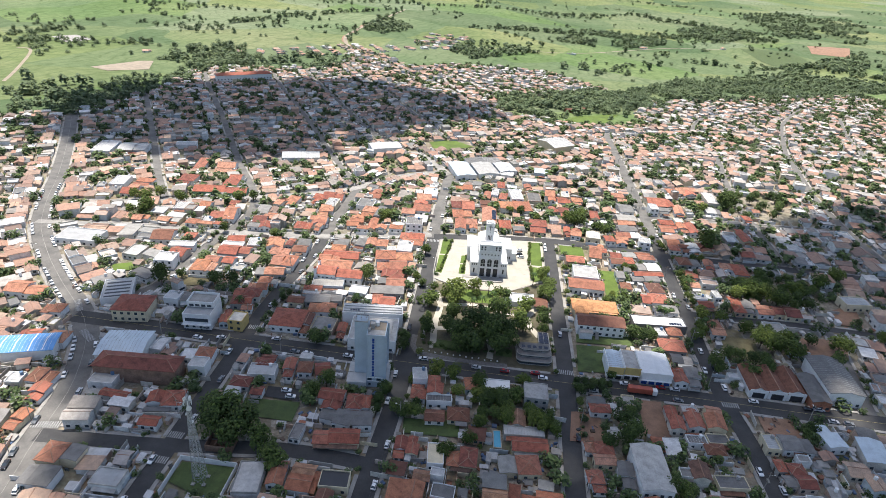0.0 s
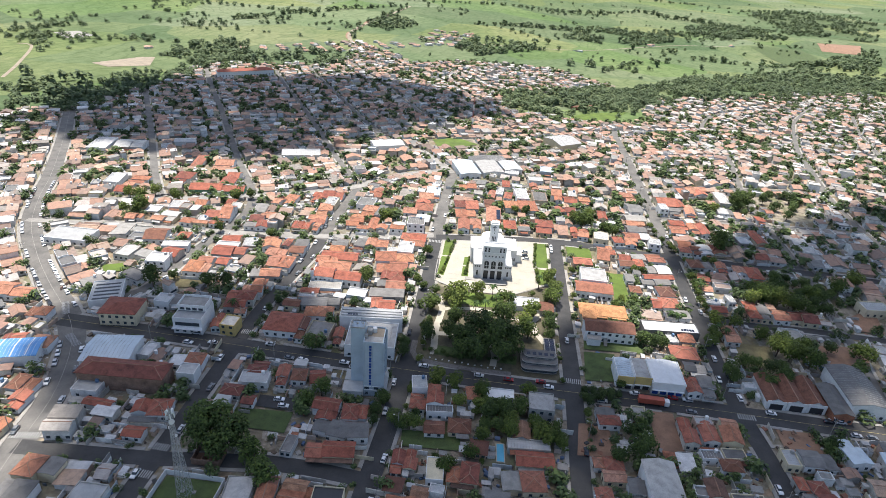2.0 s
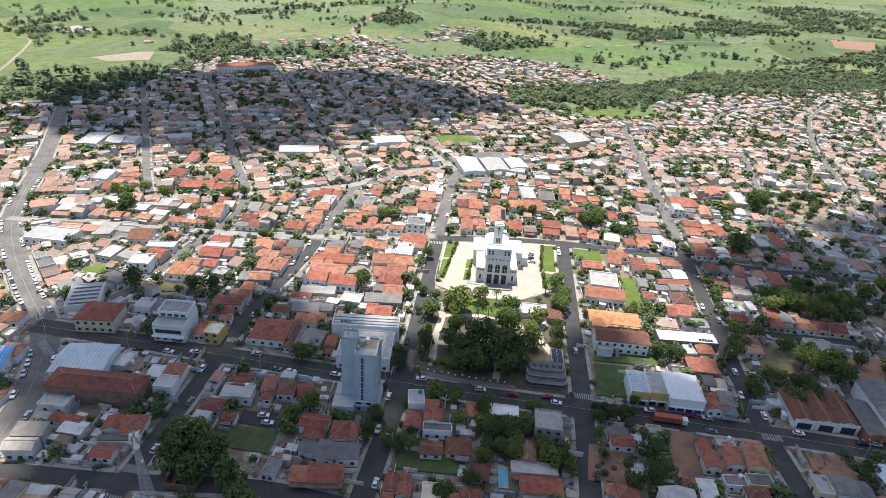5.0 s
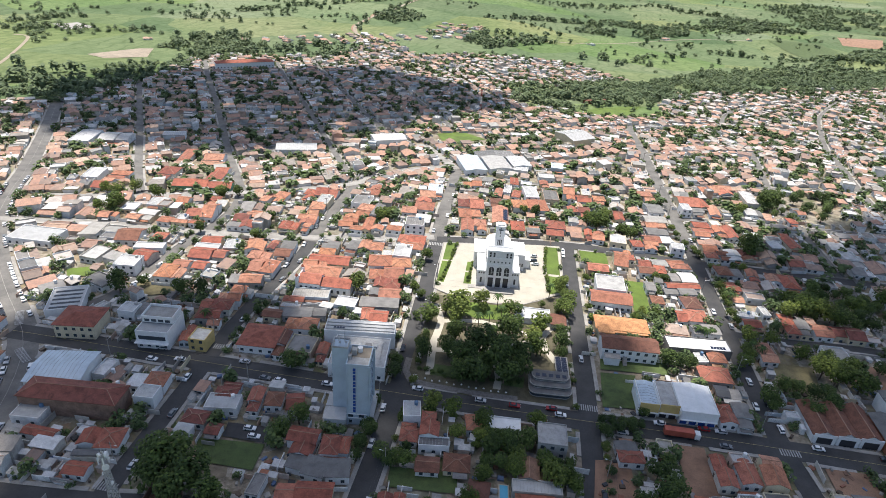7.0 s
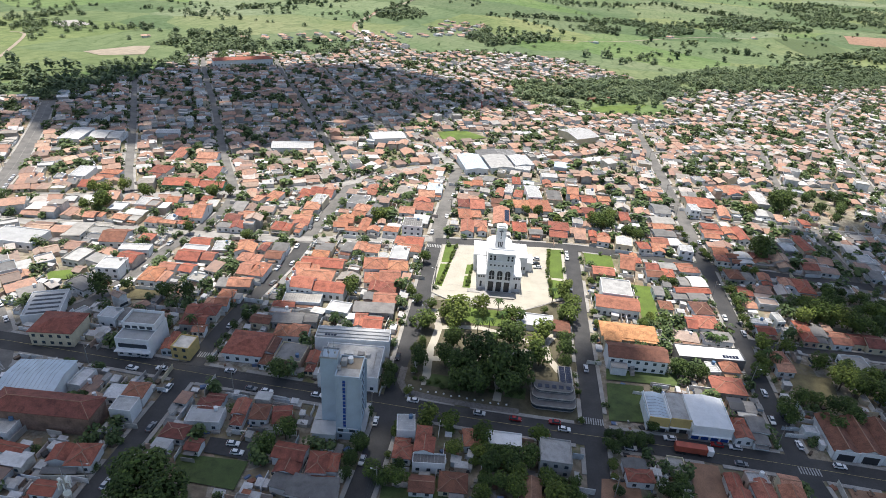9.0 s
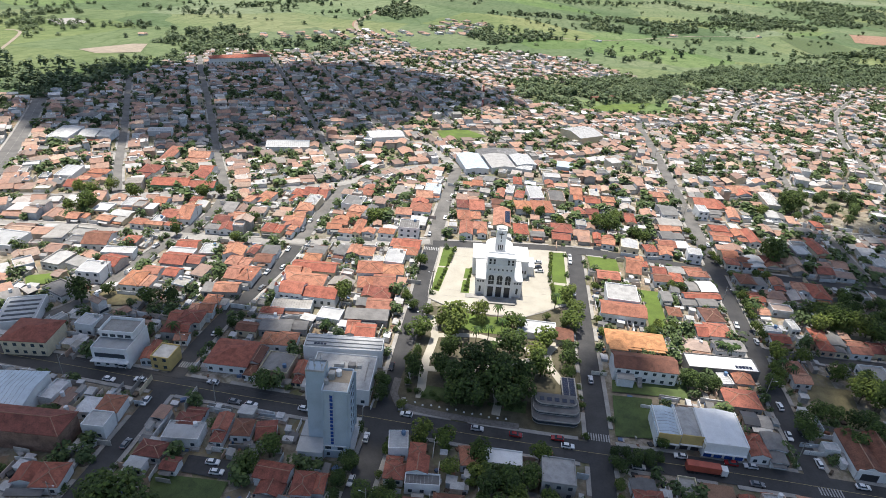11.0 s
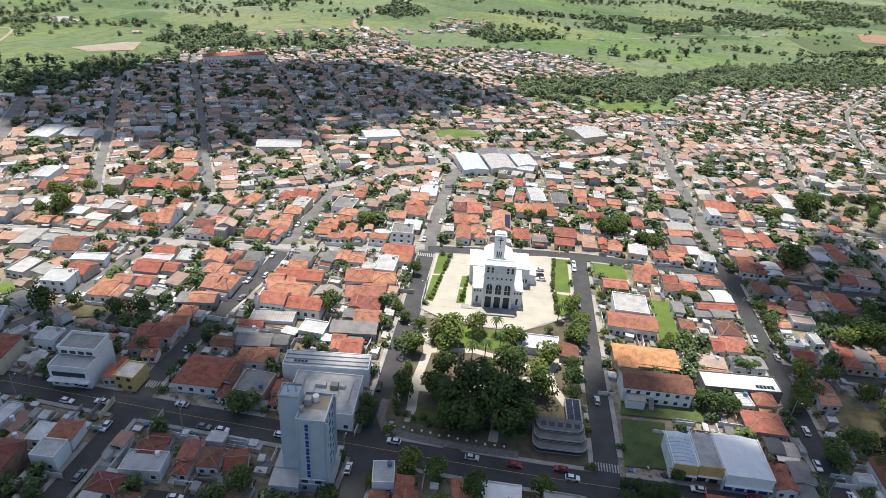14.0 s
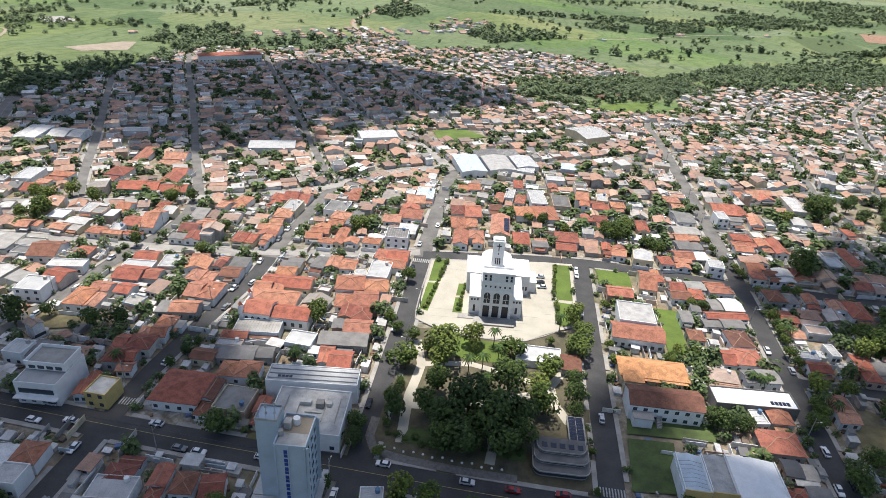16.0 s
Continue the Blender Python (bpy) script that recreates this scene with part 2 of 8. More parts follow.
M = {
    "pale_asphalt": material("pale_worn_asphalt", pale_asphalt),
    "old_asphalt": material("bleached_asphalt", old_asphalt),
    "clay": tiled("clay_tile", False, CLAY_NEAR), "clay_far": tiled("clay_tile_hazed", True),
    "sheet": coat("roof_sheet", GREYS, rough=0.6, even=True), "sheet_far": coat("roof_sheet_far", GREYS, True, rough=0.6, even=True),
    "roof_pale": coat("pale_weathered_roofs", [(0.46, 0.42, 0.38), (0.44, 0.33, 0.27), (0.58, 0.56, 0.53), (0.42, 0.25, 0.18), (0.50, 0.44, 0.40), (0.30, 0.27, 0.24)], True, even=True),
    "mortar": coat("mortared_ridge_tiles", [(0.42, 0.26, 0.18), (0.34, 0.19, 0.13)], stain=0.4),
    "dgrey": coat("dark_fibre_cement", [(0.15, 0.145, 0.14), (0.22, 0.21, 0.20)], rough=0.8), "stone": coat("portuguese_paving", [(0.20, 0.185, 0.17)], stain=0.45, scale=0.9),
    "solar": coat("solar_panel", [(0.02, 0.025, 0.045)], rough=0.15, stain=0.1, bump=0.0), 
    "palm": leafy("palm_leaves", (0.04, 0.07, 0.024), (0.05, 0.09, 0.026), (0.06, 0.10, 0.034)), "lamp_red": coat("lamp_red", [(0.35, 0.02, 0.02)], rough=0.3), "truck_red": coat("faded_red_tarpaulin", [(0.45, 0.10, 0.06)], rough=0.6),
    "wall": coat("wall_paint", PAINT, even=True), "wall_far": coat("wall_paint_far", PAINT, True, even=True),
    "white": coat("white_paint", [(0.8, 0.8, 0.79), (0.76, 0.76, 0.76)], stain=0.14, bump=0.08),
    "white_metal": coat("white_metal_sheet", [(0.52, 0.52, 0.515), (0.42, 0.42, 0.415), (0.47, 0.465, 0.455)], rough=0.45, stain=0.22),
    "pale_metal": coat("pale_blue_metal_sheet", [(0.52, 0.60, 0.66)], rough=0.45, stain=0.2),
    "grey": coat("grey_render", [(0.36, 0.35, 0.34), (0.48, 0.47, 0.45)]),
    "tower": coat("pale_blue_grey_paint", [(0.45, 0.53, 0.60)], stain=0.16, scale=0.2),
    "goods": coat("yard_goods", [(0.10, 0.07, 0.05), (0.25, 0.24, 0.22), (0.30, 0.13, 0.08), (0.06, 0.06, 0.06), (0.42, 0.40, 0.37), (0.16, 0.12, 0.09), (0.12, 0.18, 0.30), (0.2, 0.11, 0.07)], True, even=True),
    "brick": coat("old_brick", [(0.30, 0.19, 0.14)], stain=0.5),
    "green": coat("green_paint", [(0.16, 0.34, 0.22)], stain=0.2),
    "cream": coat("cream_paint", [(0.72, 0.62, 0.44)], stain=0.2),
    "yellow": coat("yellow_paint", [(0.60, 0.44, 0.17)], stain=0.2),
    "orange": tiled("orange_tile", False, [(0.36, 0.145, 0.088), (0.46, 0.215, 0.135), (0.40, 0.16, 0.092), (0.50, 0.27, 0.185), (0.43, 0.19, 0.10), (0.33, 0.13, 0.085), (0.47, 0.24, 0.165)]),
    "amber": tiled("bright_orange_tile", False, [(0.56, 0.27, 0.115), (0.60, 0.30, 0.14)]),
    "red": tiled("red_tile", False, [(0.30, 0.088, 0.056), (0.40, 0.125, 0.076), (0.20, 0.066, 0.05), (0.35, 0.105, 0.066), (0.43, 0.16, 0.105), (0.25, 0.078, 0.054)]),
    "brown": tiled("brown_tile", False, [(0.17, 0.072, 0.045), (0.24, 0.10, 0.06), (0.14, 0.062, 0.045)]),
    "tank_blue": coat("blue_plastic", [(0.12, 0.22, 0.36)], rough=0.5), "litter": coat("leaf_litter", [(0.12, 0.105, 0.062)], stain=0.5, scale=0.25, bump=0.5),
    "blue": coat("blue_sheet", [(0.10, 0.30, 0.62)], stain=0.15, rough=0.5),
    "paving": coat("pale_paving", [(0.46, 0.425, 0.35)], stain=0.2, scale=0.12),
    "walk": coat("worn_concrete", [(0.38, 0.36, 0.33)], stain=0.35, scale=0.2),
    "soil": coat("red_soil", [(0.33, 0.19, 0.12)], stain=0.4, scale=0.15),
    "grass": coat("mown_grass", [(0.115, 0.175, 0.024)], stain=0.4, scale=0.12, bump=0.6),
    "dry_grass": coat("dry_grass", [(0.20, 0.17, 0.085)], stain=0.5, scale=0.2, bump=0.6),
    "rough_grass": coat("rough_grass", [(0.085, 0.125, 0.035)], stain=0.5, scale=0.2, bump=0.6),
    "line": coat("road_paint", [(0.46, 0.46, 0.45)], stain=0.45, scale=0.8),
    "yellow_line": coat("yellow_road_paint", [(0.50, 0.42, 0.20)], stain=0.45, scale=0.8),
    "dark": coat("dark_opening", [(0.035, 0.038, 0.045)], rough=0.4, stain=0.2),
    "glass": coat("window_glass", [(0.05, 0.065, 0.08)], rough=0.12, stain=0.1, bump=0.0),
    "blue_glass": coat("blue_window_glass", [(0.03, 0.08, 0.30)], rough=0.12, stain=0.1, bump=0.0),
    "bark": coat("bark", [(0.12, 0.09, 0.065)], stain=0.4, scale=1.0),
    "leaf": leafy("leaves", (0.05, 0.078, 0.02), (0.085, 0.122, 0.03), (0.135, 0.168, 0.044)),
    # darker copy of the leaves, with the cloud's shade painted into the green
    "leaf_dark": leafy("shaded_leaves", (0.042, 0.068, 0.022), (0.06, 0.092, 0.029), (0.082, 0.12, 0.037)),
    # distant leaves: more blue and less contrast, aerial haze painted into the greens
    "leaf_far": leafy("leaves_far_hazed", (0.085, 0.122, 0.052), (0.085, 0.122, 0.052), (0.085, 0.122, 0.052), 0.5, 1.45), "leaf_wood": leafy("leaves_woodland_hazed", (0.115, 0.155, 0.088), (0.115, 0.155, 0.088), (0.115, 0.155, 0.088), 0.65, 1.3), "dirt": coat("dry_dirt", [(0.34, 0.28, 0.21)], stain=0.3, scale=0.1),
    "steel": coat("galvanised_steel", [(0.5, 0.5, 0.5)], rough=0.45, metal=0.6),
    "pool": coat("pool_water", [(0.10, 0.42, 0.60)], rough=0.08, stain=0.1, bump=0.05),
    "tyre": coat("tyre_rubber", [(0.03, 0.03, 0.03)]),
    "car": coat("car_paint", [(0.75, 0.75, 0.76), (0.8, 0.8, 0.8), (0.35, 0.36, 0.38), (0.05, 0.05, 0.06), (0.55, 0.56, 0.58), (0.78, 0.78, 0.79), (0.30, 0.03, 0.03),
                              (0.12, 0.13, 0.15)], even=True, rough=0.25, stain=0.05, bump=0.0),
    "cloud": material("cloud", cloudy),
    "fields": material("pasture", fields), "yards": material("yards", yards), "asphalt": material("asphalt", asphalt),
}


# ---------------------------------------------------------------- mesh helpers
def mesh_of(name, verts, faces, mats, index=None):
    me = bpy.data.meshes.new(name)
    me.from_pydata([tuple(v) for v in verts], [], faces)
    for m in mats:
        me.materials.append(M[m])
    if index:
        me.polygons.foreach_set("material_index", index)
    return me


def part(name, verts, faces, mat, parent=None, label="", at=None):
    ob = new(name, mesh_of(name, verts, faces, [mat]))
    ob.parent = parent
    if at is not None:
        ob.matrix_basis = at
    return tagged(ob, label)


class Shape:
    """Gathers boxes, prisms and slabs into one mesh."""

    def __init__(self):
        self.v, self.f = [], []

    def add(self, verts, faces):
        k = len(self.v)
        self.v += [tuple(v) for v in verts]
        self.f += [tuple(i + k for i in f) for f in faces]
        return self

    def box(self, x0, x1, y0, y1, z0, z1):
        return self.add([(x0, y0, z0), (x1, y0, z0), (x1, y1, z0), (x0, y1, z0), (x0, y0, z1), (x1, y0, z1), (x1, y1, z1), (x0, y1, z1)],
                        [(3, 2, 1, 0), (4, 5, 6, 7), (0, 1, 5, 4), (1, 2, 6, 5), (2, 3, 7, 6), (3, 0, 4, 7)])

    def tube(self, a, b, ra, rb, n=6):
        a, b = Vector(a), Vector(b)
        q = (b - a).to_track_quat("Z", "Y")
        ring = [Vector((math.cos(2 * math.pi * i / n), math.sin(2 * math.pi * i / n), 0)) for i in range(n)]
        vs = [a + q @ (p * ra) for p in ring] + [b + q @ (p * rb) for p in ring]
        return self.add(vs, [(i, (i + 1) % n, n + (i + 1) % n, n + i) for i in range(n)] + [tuple(range(n))[::-1], tuple(range(n, 2 * n))])

    def gable(self, w, d, h, rise, over=0.45, thick=0.16, along="x"):
        """Two sloping slabs with a ridge along x or y."""
        a, b = (w / 2 + over, d / 2 + over) if along == "x" else (d / 2 + over, w / 2 + over)
        drop = rise * over / (b - over)
        prof = [(-b, h - drop), (0, h + rise), (b, h - drop), (b, h - drop + thick), (0, h + rise + thick), (-b, h - drop + thick)]
        vs = [(s * a, y, z) for s in (-1, 1) for y, z in prof]
        if along == "y":
            vs = [(-y, x, z) for x, y, z in vs]
        return self.add(vs, [(0, 1, 7, 6), (1, 2, 8, 7), (2, 3, 9, 8), (3, 4, 10, 9), (4, 5, 11, 10), (5, 0, 6, 11), (0, 5, 4, 1), (1, 4, 3, 2), (6, 7, 10, 11), (7, 8, 9, 10)])

    def hip(self, w, d, h, rise, over=0.5, thick=0.16):
        a, b = w / 2 + over, d / 2 + over
        r = max(0.3, a - b) if a >= b else 0.0
        q = max(0.3, b - a) if b > a else 0.0
        vs = [(-a, -b, h), (a, -b, h), (a, b, h), (-a, b, h), (-a, -b, h + thick), (a, -b, h + thick), (a, b, h + thick), (-a, b, h + thick)]
        if a >= b:
            vs += [(-r, 0, h + rise), (r, 0, h + rise)]
            top = [(4, 5, 9, 8), (5, 6, 9), (6, 7, 8, 9), (7, 4, 8)]
        else:
            vs += [(0, -q, h + rise), (0, q, h + rise)]
            top = [(4, 5, 8), (5, 6, 9, 8), (6, 7, 9), (7, 4, 8, 9)]
        return self.add(vs, [(3, 2, 1, 0), (0, 1, 5, 4), (1, 2, 6, 5), (2, 3, 7, 6), (3, 0, 4, 7)] + top)

    def ridge(self, w, d, h, rise, kind, over=0.4):
        """Half-round cap tiles along the ridge, and along the hips of a hipped roof."""
        z = h + rise + 0.16
        if kind == "gable":
            return self.tube((-w / 2 - over, 0, z), (w / 2 + over, 0, z), 0.17, 0.17, 5)
        if kind == "gable_y":
            return self.tube((0, -d / 2 - over, z), (0, d / 2 + over, z), 0.17, 0.17, 5)
        a, b, z = w / 2 + 0.5, d / 2 + 0.5, h + rise
        r, q = (max(0.3, a - b), 0) if a >= b else (0, max(0.3, b - a))
        ends = ((-r, -q), (r, q))
        self.tube((*ends[0], z), (*ends[1], z), 0.16, 0.16, 5)
        for sx in (-1, 1):
            for sy in (-1, 1):
                e = (sx * r, sy * q)
                self.tube((sx * a, sy * b, h + 0.16), (*e, z), 0.14, 0.14, 5)
        return self

    def lean(self, x0, x1, y0, y1, za, zb, thick=0.12):
        """A slab that slopes from za at y0 to zb at y1."""
        return self.add([(x0, y0, za), (x1, y0, za), (x1, y1, zb), (x0, y1, zb), (x0, y0, za + thick), (x1, y0, za + thick), (x1, y1, zb + thick), (x0, y1, zb + thick)],
                        [(3, 2, 1, 0), (4, 5, 6, 7), (0, 1, 5, 4), (1, 2, 6, 5), (2, 3, 7, 6), (3, 0, 4, 7)])

    def pent(self, w, d, h, rise, along="x"):
        """Walls with gable ends under a gable roof."""
        a, b = w / 2, d / 2
        if along == "x":
            vs = [(-a, -b, 0), (a, -b, 0), (a, b, 0), (-a, b, 0), (-a, -b, h), (a, -b, h), (a, b, h), (-a, b, h), (-a, 0, h + rise), (a, 0, h + rise)]
            return self.add(vs, [(0, 1, 5, 4), (2, 3, 7, 6), (1, 2, 6, 9, 5), (3, 0, 4, 8, 7)])
        vs = [(-a, -b, 0), (a, -b, 0), (a, b, 0), (-a, b, 0), (-a, -b, h), (a, -b, h), (a, b, h), (-a, b, h), (0, -b, h + rise), (0, b, h + rise)]
        return self.add(vs, [(0, 1, 5, 8, 4), (2, 3, 7, 9, 6), (1, 2, 6, 5), (3, 0, 4, 7)])

    def ring(self, w, d, z0, z1, t=0.2):
        """A low wall round a rectangle, in one piece."""
        a, b = w / 2, d / 2
        sq = lambda p, q, z: [(-p, -q, z), (p, -q, z), (p, q, z), (-p, q, z)]
        vs = sq(a, b, z0) + sq(a, b, z1) + sq(a - t, b - t, z1) + sq(a - t, b - t, z0)
        return self.add(vs, [(4 * r + i, 4 * r + (i + 1) % 4, 4 * (r + 1) % 16 + (i + 1) % 4, 4 * (r + 1) % 16 + i) for r in range(4) for i in range(4)])

    def arch(self, x0, x1, z0, z1, y, depth=0.12):
        """An upright panel with a round head, standing just proud of the plane y."""
        r = (x1 - x0) / 2
        rim = [(x0, z0), (x1, z0)] + [((x0 + x1) / 2 + r * math.cos(math.pi * i / 8), z1 - r + r * math.sin(math.pi * i / 8)) for i in range(9)]
        k = len(rim)
        vs = [(x, y - depth, z) for x, z in rim] + [(x, y, z) for x, z in rim]
        return self.add(vs, [tuple(range(k))] + [(i, i + k, (i + 1) % k + k, (i + 1) % k) for i in range(k)])

    def shift(self, dx, dy, dz=0.0):
        self.v = [(x + dx, y + dy, z + dz) for x, y, z in self.v]
        return self

    def join(self, other):
        return self.add(other.v, other.f)

    def put(self, name, mat, parent=None, label="", at=None):
        return part(name, self.v, self.f, mat, parent, label, at)


def empty(name, x, y, rot, label, category, group="", z=None):
    ob = new(name)
    ob.matrix_basis = pose(x, y, terrain(x, y) if z is None else z, 0, 0, rot)
    return tagged(ob, label, category, group)


# ---------------------------------------------------------------- plan of the town
TOWN = [(-150, 40), (-228, 160), (-345, 250), (-560, 430), (-550, 500), (-480, 516), (-478, 608), (-478, 708), (-510, 800), (-488, 859), (-426, 878), (-366, 903),
        (-336, 1019), (-410, 1190), (-299, 1095), (-236, 1004), (-165, 1072), (-6, 1141), (94, 1033), (65, 975), (-66, 849), (-48, 738), (17, 747), (106, 761),
        (159, 952), (339, 1056), (557, 1200), (581, 1047), (365, 642), (210, 280), (160, 40)]
STREETS = {
    "S1": (7.8, [(-38, 40), (-41, 125), (-43, 190), (-48, 248), (-51, 280), (-56, 320), (-60, 361), (-65, 417), (-68, 449)]),
    "S2": (7.6, [(37, 40), (32, 140), (28, 205), (22, 270), (16, 337)]),
    "S3": (7.6, [(114, 40), (105, 158), (96, 214), (91, 280), (85, 368), (80, 434), (76, 548), (76, 697)]),
    "S35": (4.8, [(160, 210), (165, 279), (164, 345), (160, 410), (159, 481), (178, 607)]),
    "S4": (5.8, [(245, 282), (233, 372), (226, 440), (229, 508), (258, 643), (292, 767)]),
    "S5": (4.8, [(329, 574), (359, 705), (386, 824), (425, 947)]),
    "Sm1": (6.8, [(-112, 40), (-115, 104), (-117, 139), (-120, 190), (-122, 208), (-122, 234), (-120.5, 256), (-119.5, 281), (-121, 298), (-122.5, 315), (-124.5, 340), (-127, 365), (-128, 395), (-115, 430)]),
    "Sm2": (6.2, [(-193, 204), (-184, 220), (-182, 245), (-181.5, 275), (-180, 296), (-180, 312), (-184, 332), (-194, 358)]),
    "AV": (11.0, [(-144, 40), (-157, 94), (-162, 110), (-166, 125), (-170, 140), (-177, 156), (-187, 173), (-199, 187), (-214, 199), (-231, 212), (-257, 234), (-289, 266), (-321, 309), (-346, 347), (-409, 434), (-471, 516)]),
    "C0": (9.4, [(-204, 187), (-157, 189.3), (-100, 191.5), (-49, 194.3), (-7, 196.5), (28, 199.2), (64, 202.4), (100, 204.6), (130, 206), (180, 209), (240, 212)]),
    "Cm": (6.5, [(-165, 118), (-121, 124), (-76, 133), (-41, 134)]),
    "C05": (4.8, [(92, 274), (123, 276), (147, 279), (194, 281), (250, 284)]),
    "C1": (6.9, [(-56, 322), (16, 338), (85, 340), (164, 345), (238, 348)]),
    "C1w": (5.6, [(-296, 270), (-240, 281.5), (-186, 289.5), (-149, 295.5), (-120, 303), (-103, 309), (-81, 316), (-58, 324)]),
    "C2": (4.8, [(83, 398), (124, 405), (163, 410), (228, 420)]),
    "C3": (4.8, [(-65, 434), (0, 433), (78, 453), (159, 481), (229, 494)]),
    "C4": (4.8, [(-73, 456), (-30, 473), (20, 503), (77, 548), (178, 607), (261, 663), (359, 705)]),
    "C5": (4.8, [(-92, 573), (-21, 609), (76, 697), (184, 765), (292, 767), (386, 824)]),
    "C6": (4.8, [(184, 765), (223, 867), (324, 957)]),
    "C7": (4.8, [(292, 767), (324, 869), (391, 1002)]),
    "N1": (5.6, [(-246, 328), (-286, 380), (-357, 480), (-448, 606), (-480, 650)]),
    "N2": (5.8, [(-194, 358), (-254, 447), (-327, 559), (-420, 696), (-490, 805)]),
    "N25": (4.8, [(-138, 411), (-211, 536), (-270, 630), (-345, 746), (-400, 840)]),
    "N3": (4.8, [(-113, 503), (-164, 566), (-225, 657), (-324, 814), (-370, 890)]),
    "N4": (4.8, [(-93, 573), (-143, 663), (-216, 785), (-291, 902), (-325, 961)]),
    "N5": (4.8, [(-42, 695), (-113, 812), (-192, 928), (-251, 1024)]),
    "N6": (4.8, [(-63, 860), (-133, 950), (-192, 1029)]),
    "N7": (4.8, [(11, 951), (-63, 1005), (-123, 1075)]),
    "X": (7.7, [(-300, 305), (-245, 329), (-193, 356), (-137, 390), (-113, 429), (-73, 456)]),
    "Y1": (4.8, [(-354, 348), (-311, 408), (-254, 447), (-213, 483), (-157, 501), (-108, 507)]),
    "Y2": (4.8, [(-414, 444), (-357, 480), (-299, 518), (-210, 545), (-144, 575)]),
    "Y3": (4.8, [(-471, 521), (-399, 540), (-327, 559), (-237, 597), (-185, 605), (-102, 582)]),
    "Y4": (4.8, [(-448, 606), (-372, 626), (-269, 648), (-225, 657), (-143, 663), (-62, 641)]),
    "Y5": (4.8, [(-480, 690), (-420, 696), (-331, 721), (-271, 738), (-192, 747), (-103, 711)]),
    "Y6": (4.8, [(-400, 800), (-324, 814), (-241, 824), (-153, 813), (-93, 829)]),
    "Y7": (4.8, [(-390, 880), (-291, 902), (-192, 928), (-113, 915), (33, 1000)]),
    "Y8": (4.8, [(-300, 992), (-241, 964), (-133, 1011), (-42, 1056), (44, 1077)]),
    "K": (6.5, [(-68, 449), (-105, 505), (-113, 513)]),
    "FR": (6.9, [(-246, 1014), (-300, 1062), (-403, 1194), (-443, 1289), (-449, 1391), (-470, 1520)]),
}
RES, OX, OY, NX, NY = 1.5, -620.0, 20.0, 860, 860
taken = np.zeros((NY, NX), bool)
GX, GY = np.meshgrid(OX + (np.arange(NX) + 0.5) * RES, OY + (np.arange(NY) + 0.5) * RES)


def patch_of(x, y, w, d, rot):
    """The raster cells under a turned rectangle, as a window and a mask."""
    r = math.hypot(w, d) / 2 + RES
    i0, i1 = max(0, int((x - r - OX) / RES)), min(NX, int((x + r - OX) / RES) + 1)
    j0, j1 = max(0, int((y - r - OY) / RES)), min(NY, int((y + r - OY) / RES) + 1)
    if i0 >= i1 or j0 >= j1:
        return None, None
    c, s = math.cos(radians(rot)), math.sin(radians(rot))
    dx, dy = GX[j0:j1, i0:i1] - x, GY[j0:j1, i0:i1] - y
    return (slice(j0, j1), slice(i0, i1)), (abs(c * dx + s * dy) < w / 2) & (abs(-s * dx + c * dy) < d / 2)


def claim(x, y, w, d, rot):
    win, mask = patch_of(x, y, w, d, rot)
    if win:
        taken[win] |= mask


def clear(x, y, w, d, rot):
    win, mask = patch_of(x, y, w, d, rot)
    return win is not None and mask.any() and not (taken[win] & mask).any()


def ribbon(points, width, step=7.0):
    """Left and right edge points of a strip along a smoothed line, with the places along it."""
    pts = [Vector(p) for p in points]
    line = []
    for i in range(len(pts) - 1):
        p0, p1, p2, p3 = pts[max(0, i - 1)], pts[i], pts[i + 1], pts[min(len(pts) - 1, i + 2)]
        k = max(1, int((p2 - p1).length / step))
        for j in range(k):
            t = j / k
            line.append(0.5 * ((2 * p1) + (p2 - p0) * t + (2 * p0 - 5 * p1 + 4 * p2 - p3) * t * t + (3 * p1 - p0 - 3 * p2 + p3) * t ** 3))
    line.append(pts[-1])
    out = []
    for i, p in enumerate(line):
        tan = (line[min(i + 1, len(line) - 1)] - line[max(i - 1, 0)]).normalized()
        nor = Vector((-tan.y, tan.x))
        out.append((p, tan, p + nor * width / 2, p - nor * width / 2))
    return out


def strip(name, points, width, lift, mat, label, category, thick=0.0, kind="structure"):
    rib = ribbon(points, width)
    vs, fs = [], []
    for p, tan, a, b in rib:
        za, zb = terrain(a.x, a.y) + lift, terrain(b.x, b.y) + lift
        vs += [(a.x, a.y, za), (b.x, b.y, zb), (a.x, a.y, za - thick), (b.x, b.y, zb - thick)]
    for i in range(len(rib) - 1):
        k = 4 * i
        fs.append((k, k + 1, k + 5, k + 4))
        if thick:
            fs += [(k + 2, k, k + 4, k + 6), (k + 1, k + 3, k + 7, k + 5)]
    ob = new(name, mesh_of(name, vs, fs, [mat]))
    return tagged(ob, label, category, "", kind)


CENTRES = {k: ribbon(pts, w, 5.0) for k, (w, pts) in STREETS.items()}
for k, (w, pts) in STREETS.items():
    for p, tan, a, b in CENTRES[k]:
        claim(p.x, p.y, w + 2.8, 6.5, math.degrees(math.atan2(tan.y, tan.x)) - 90)

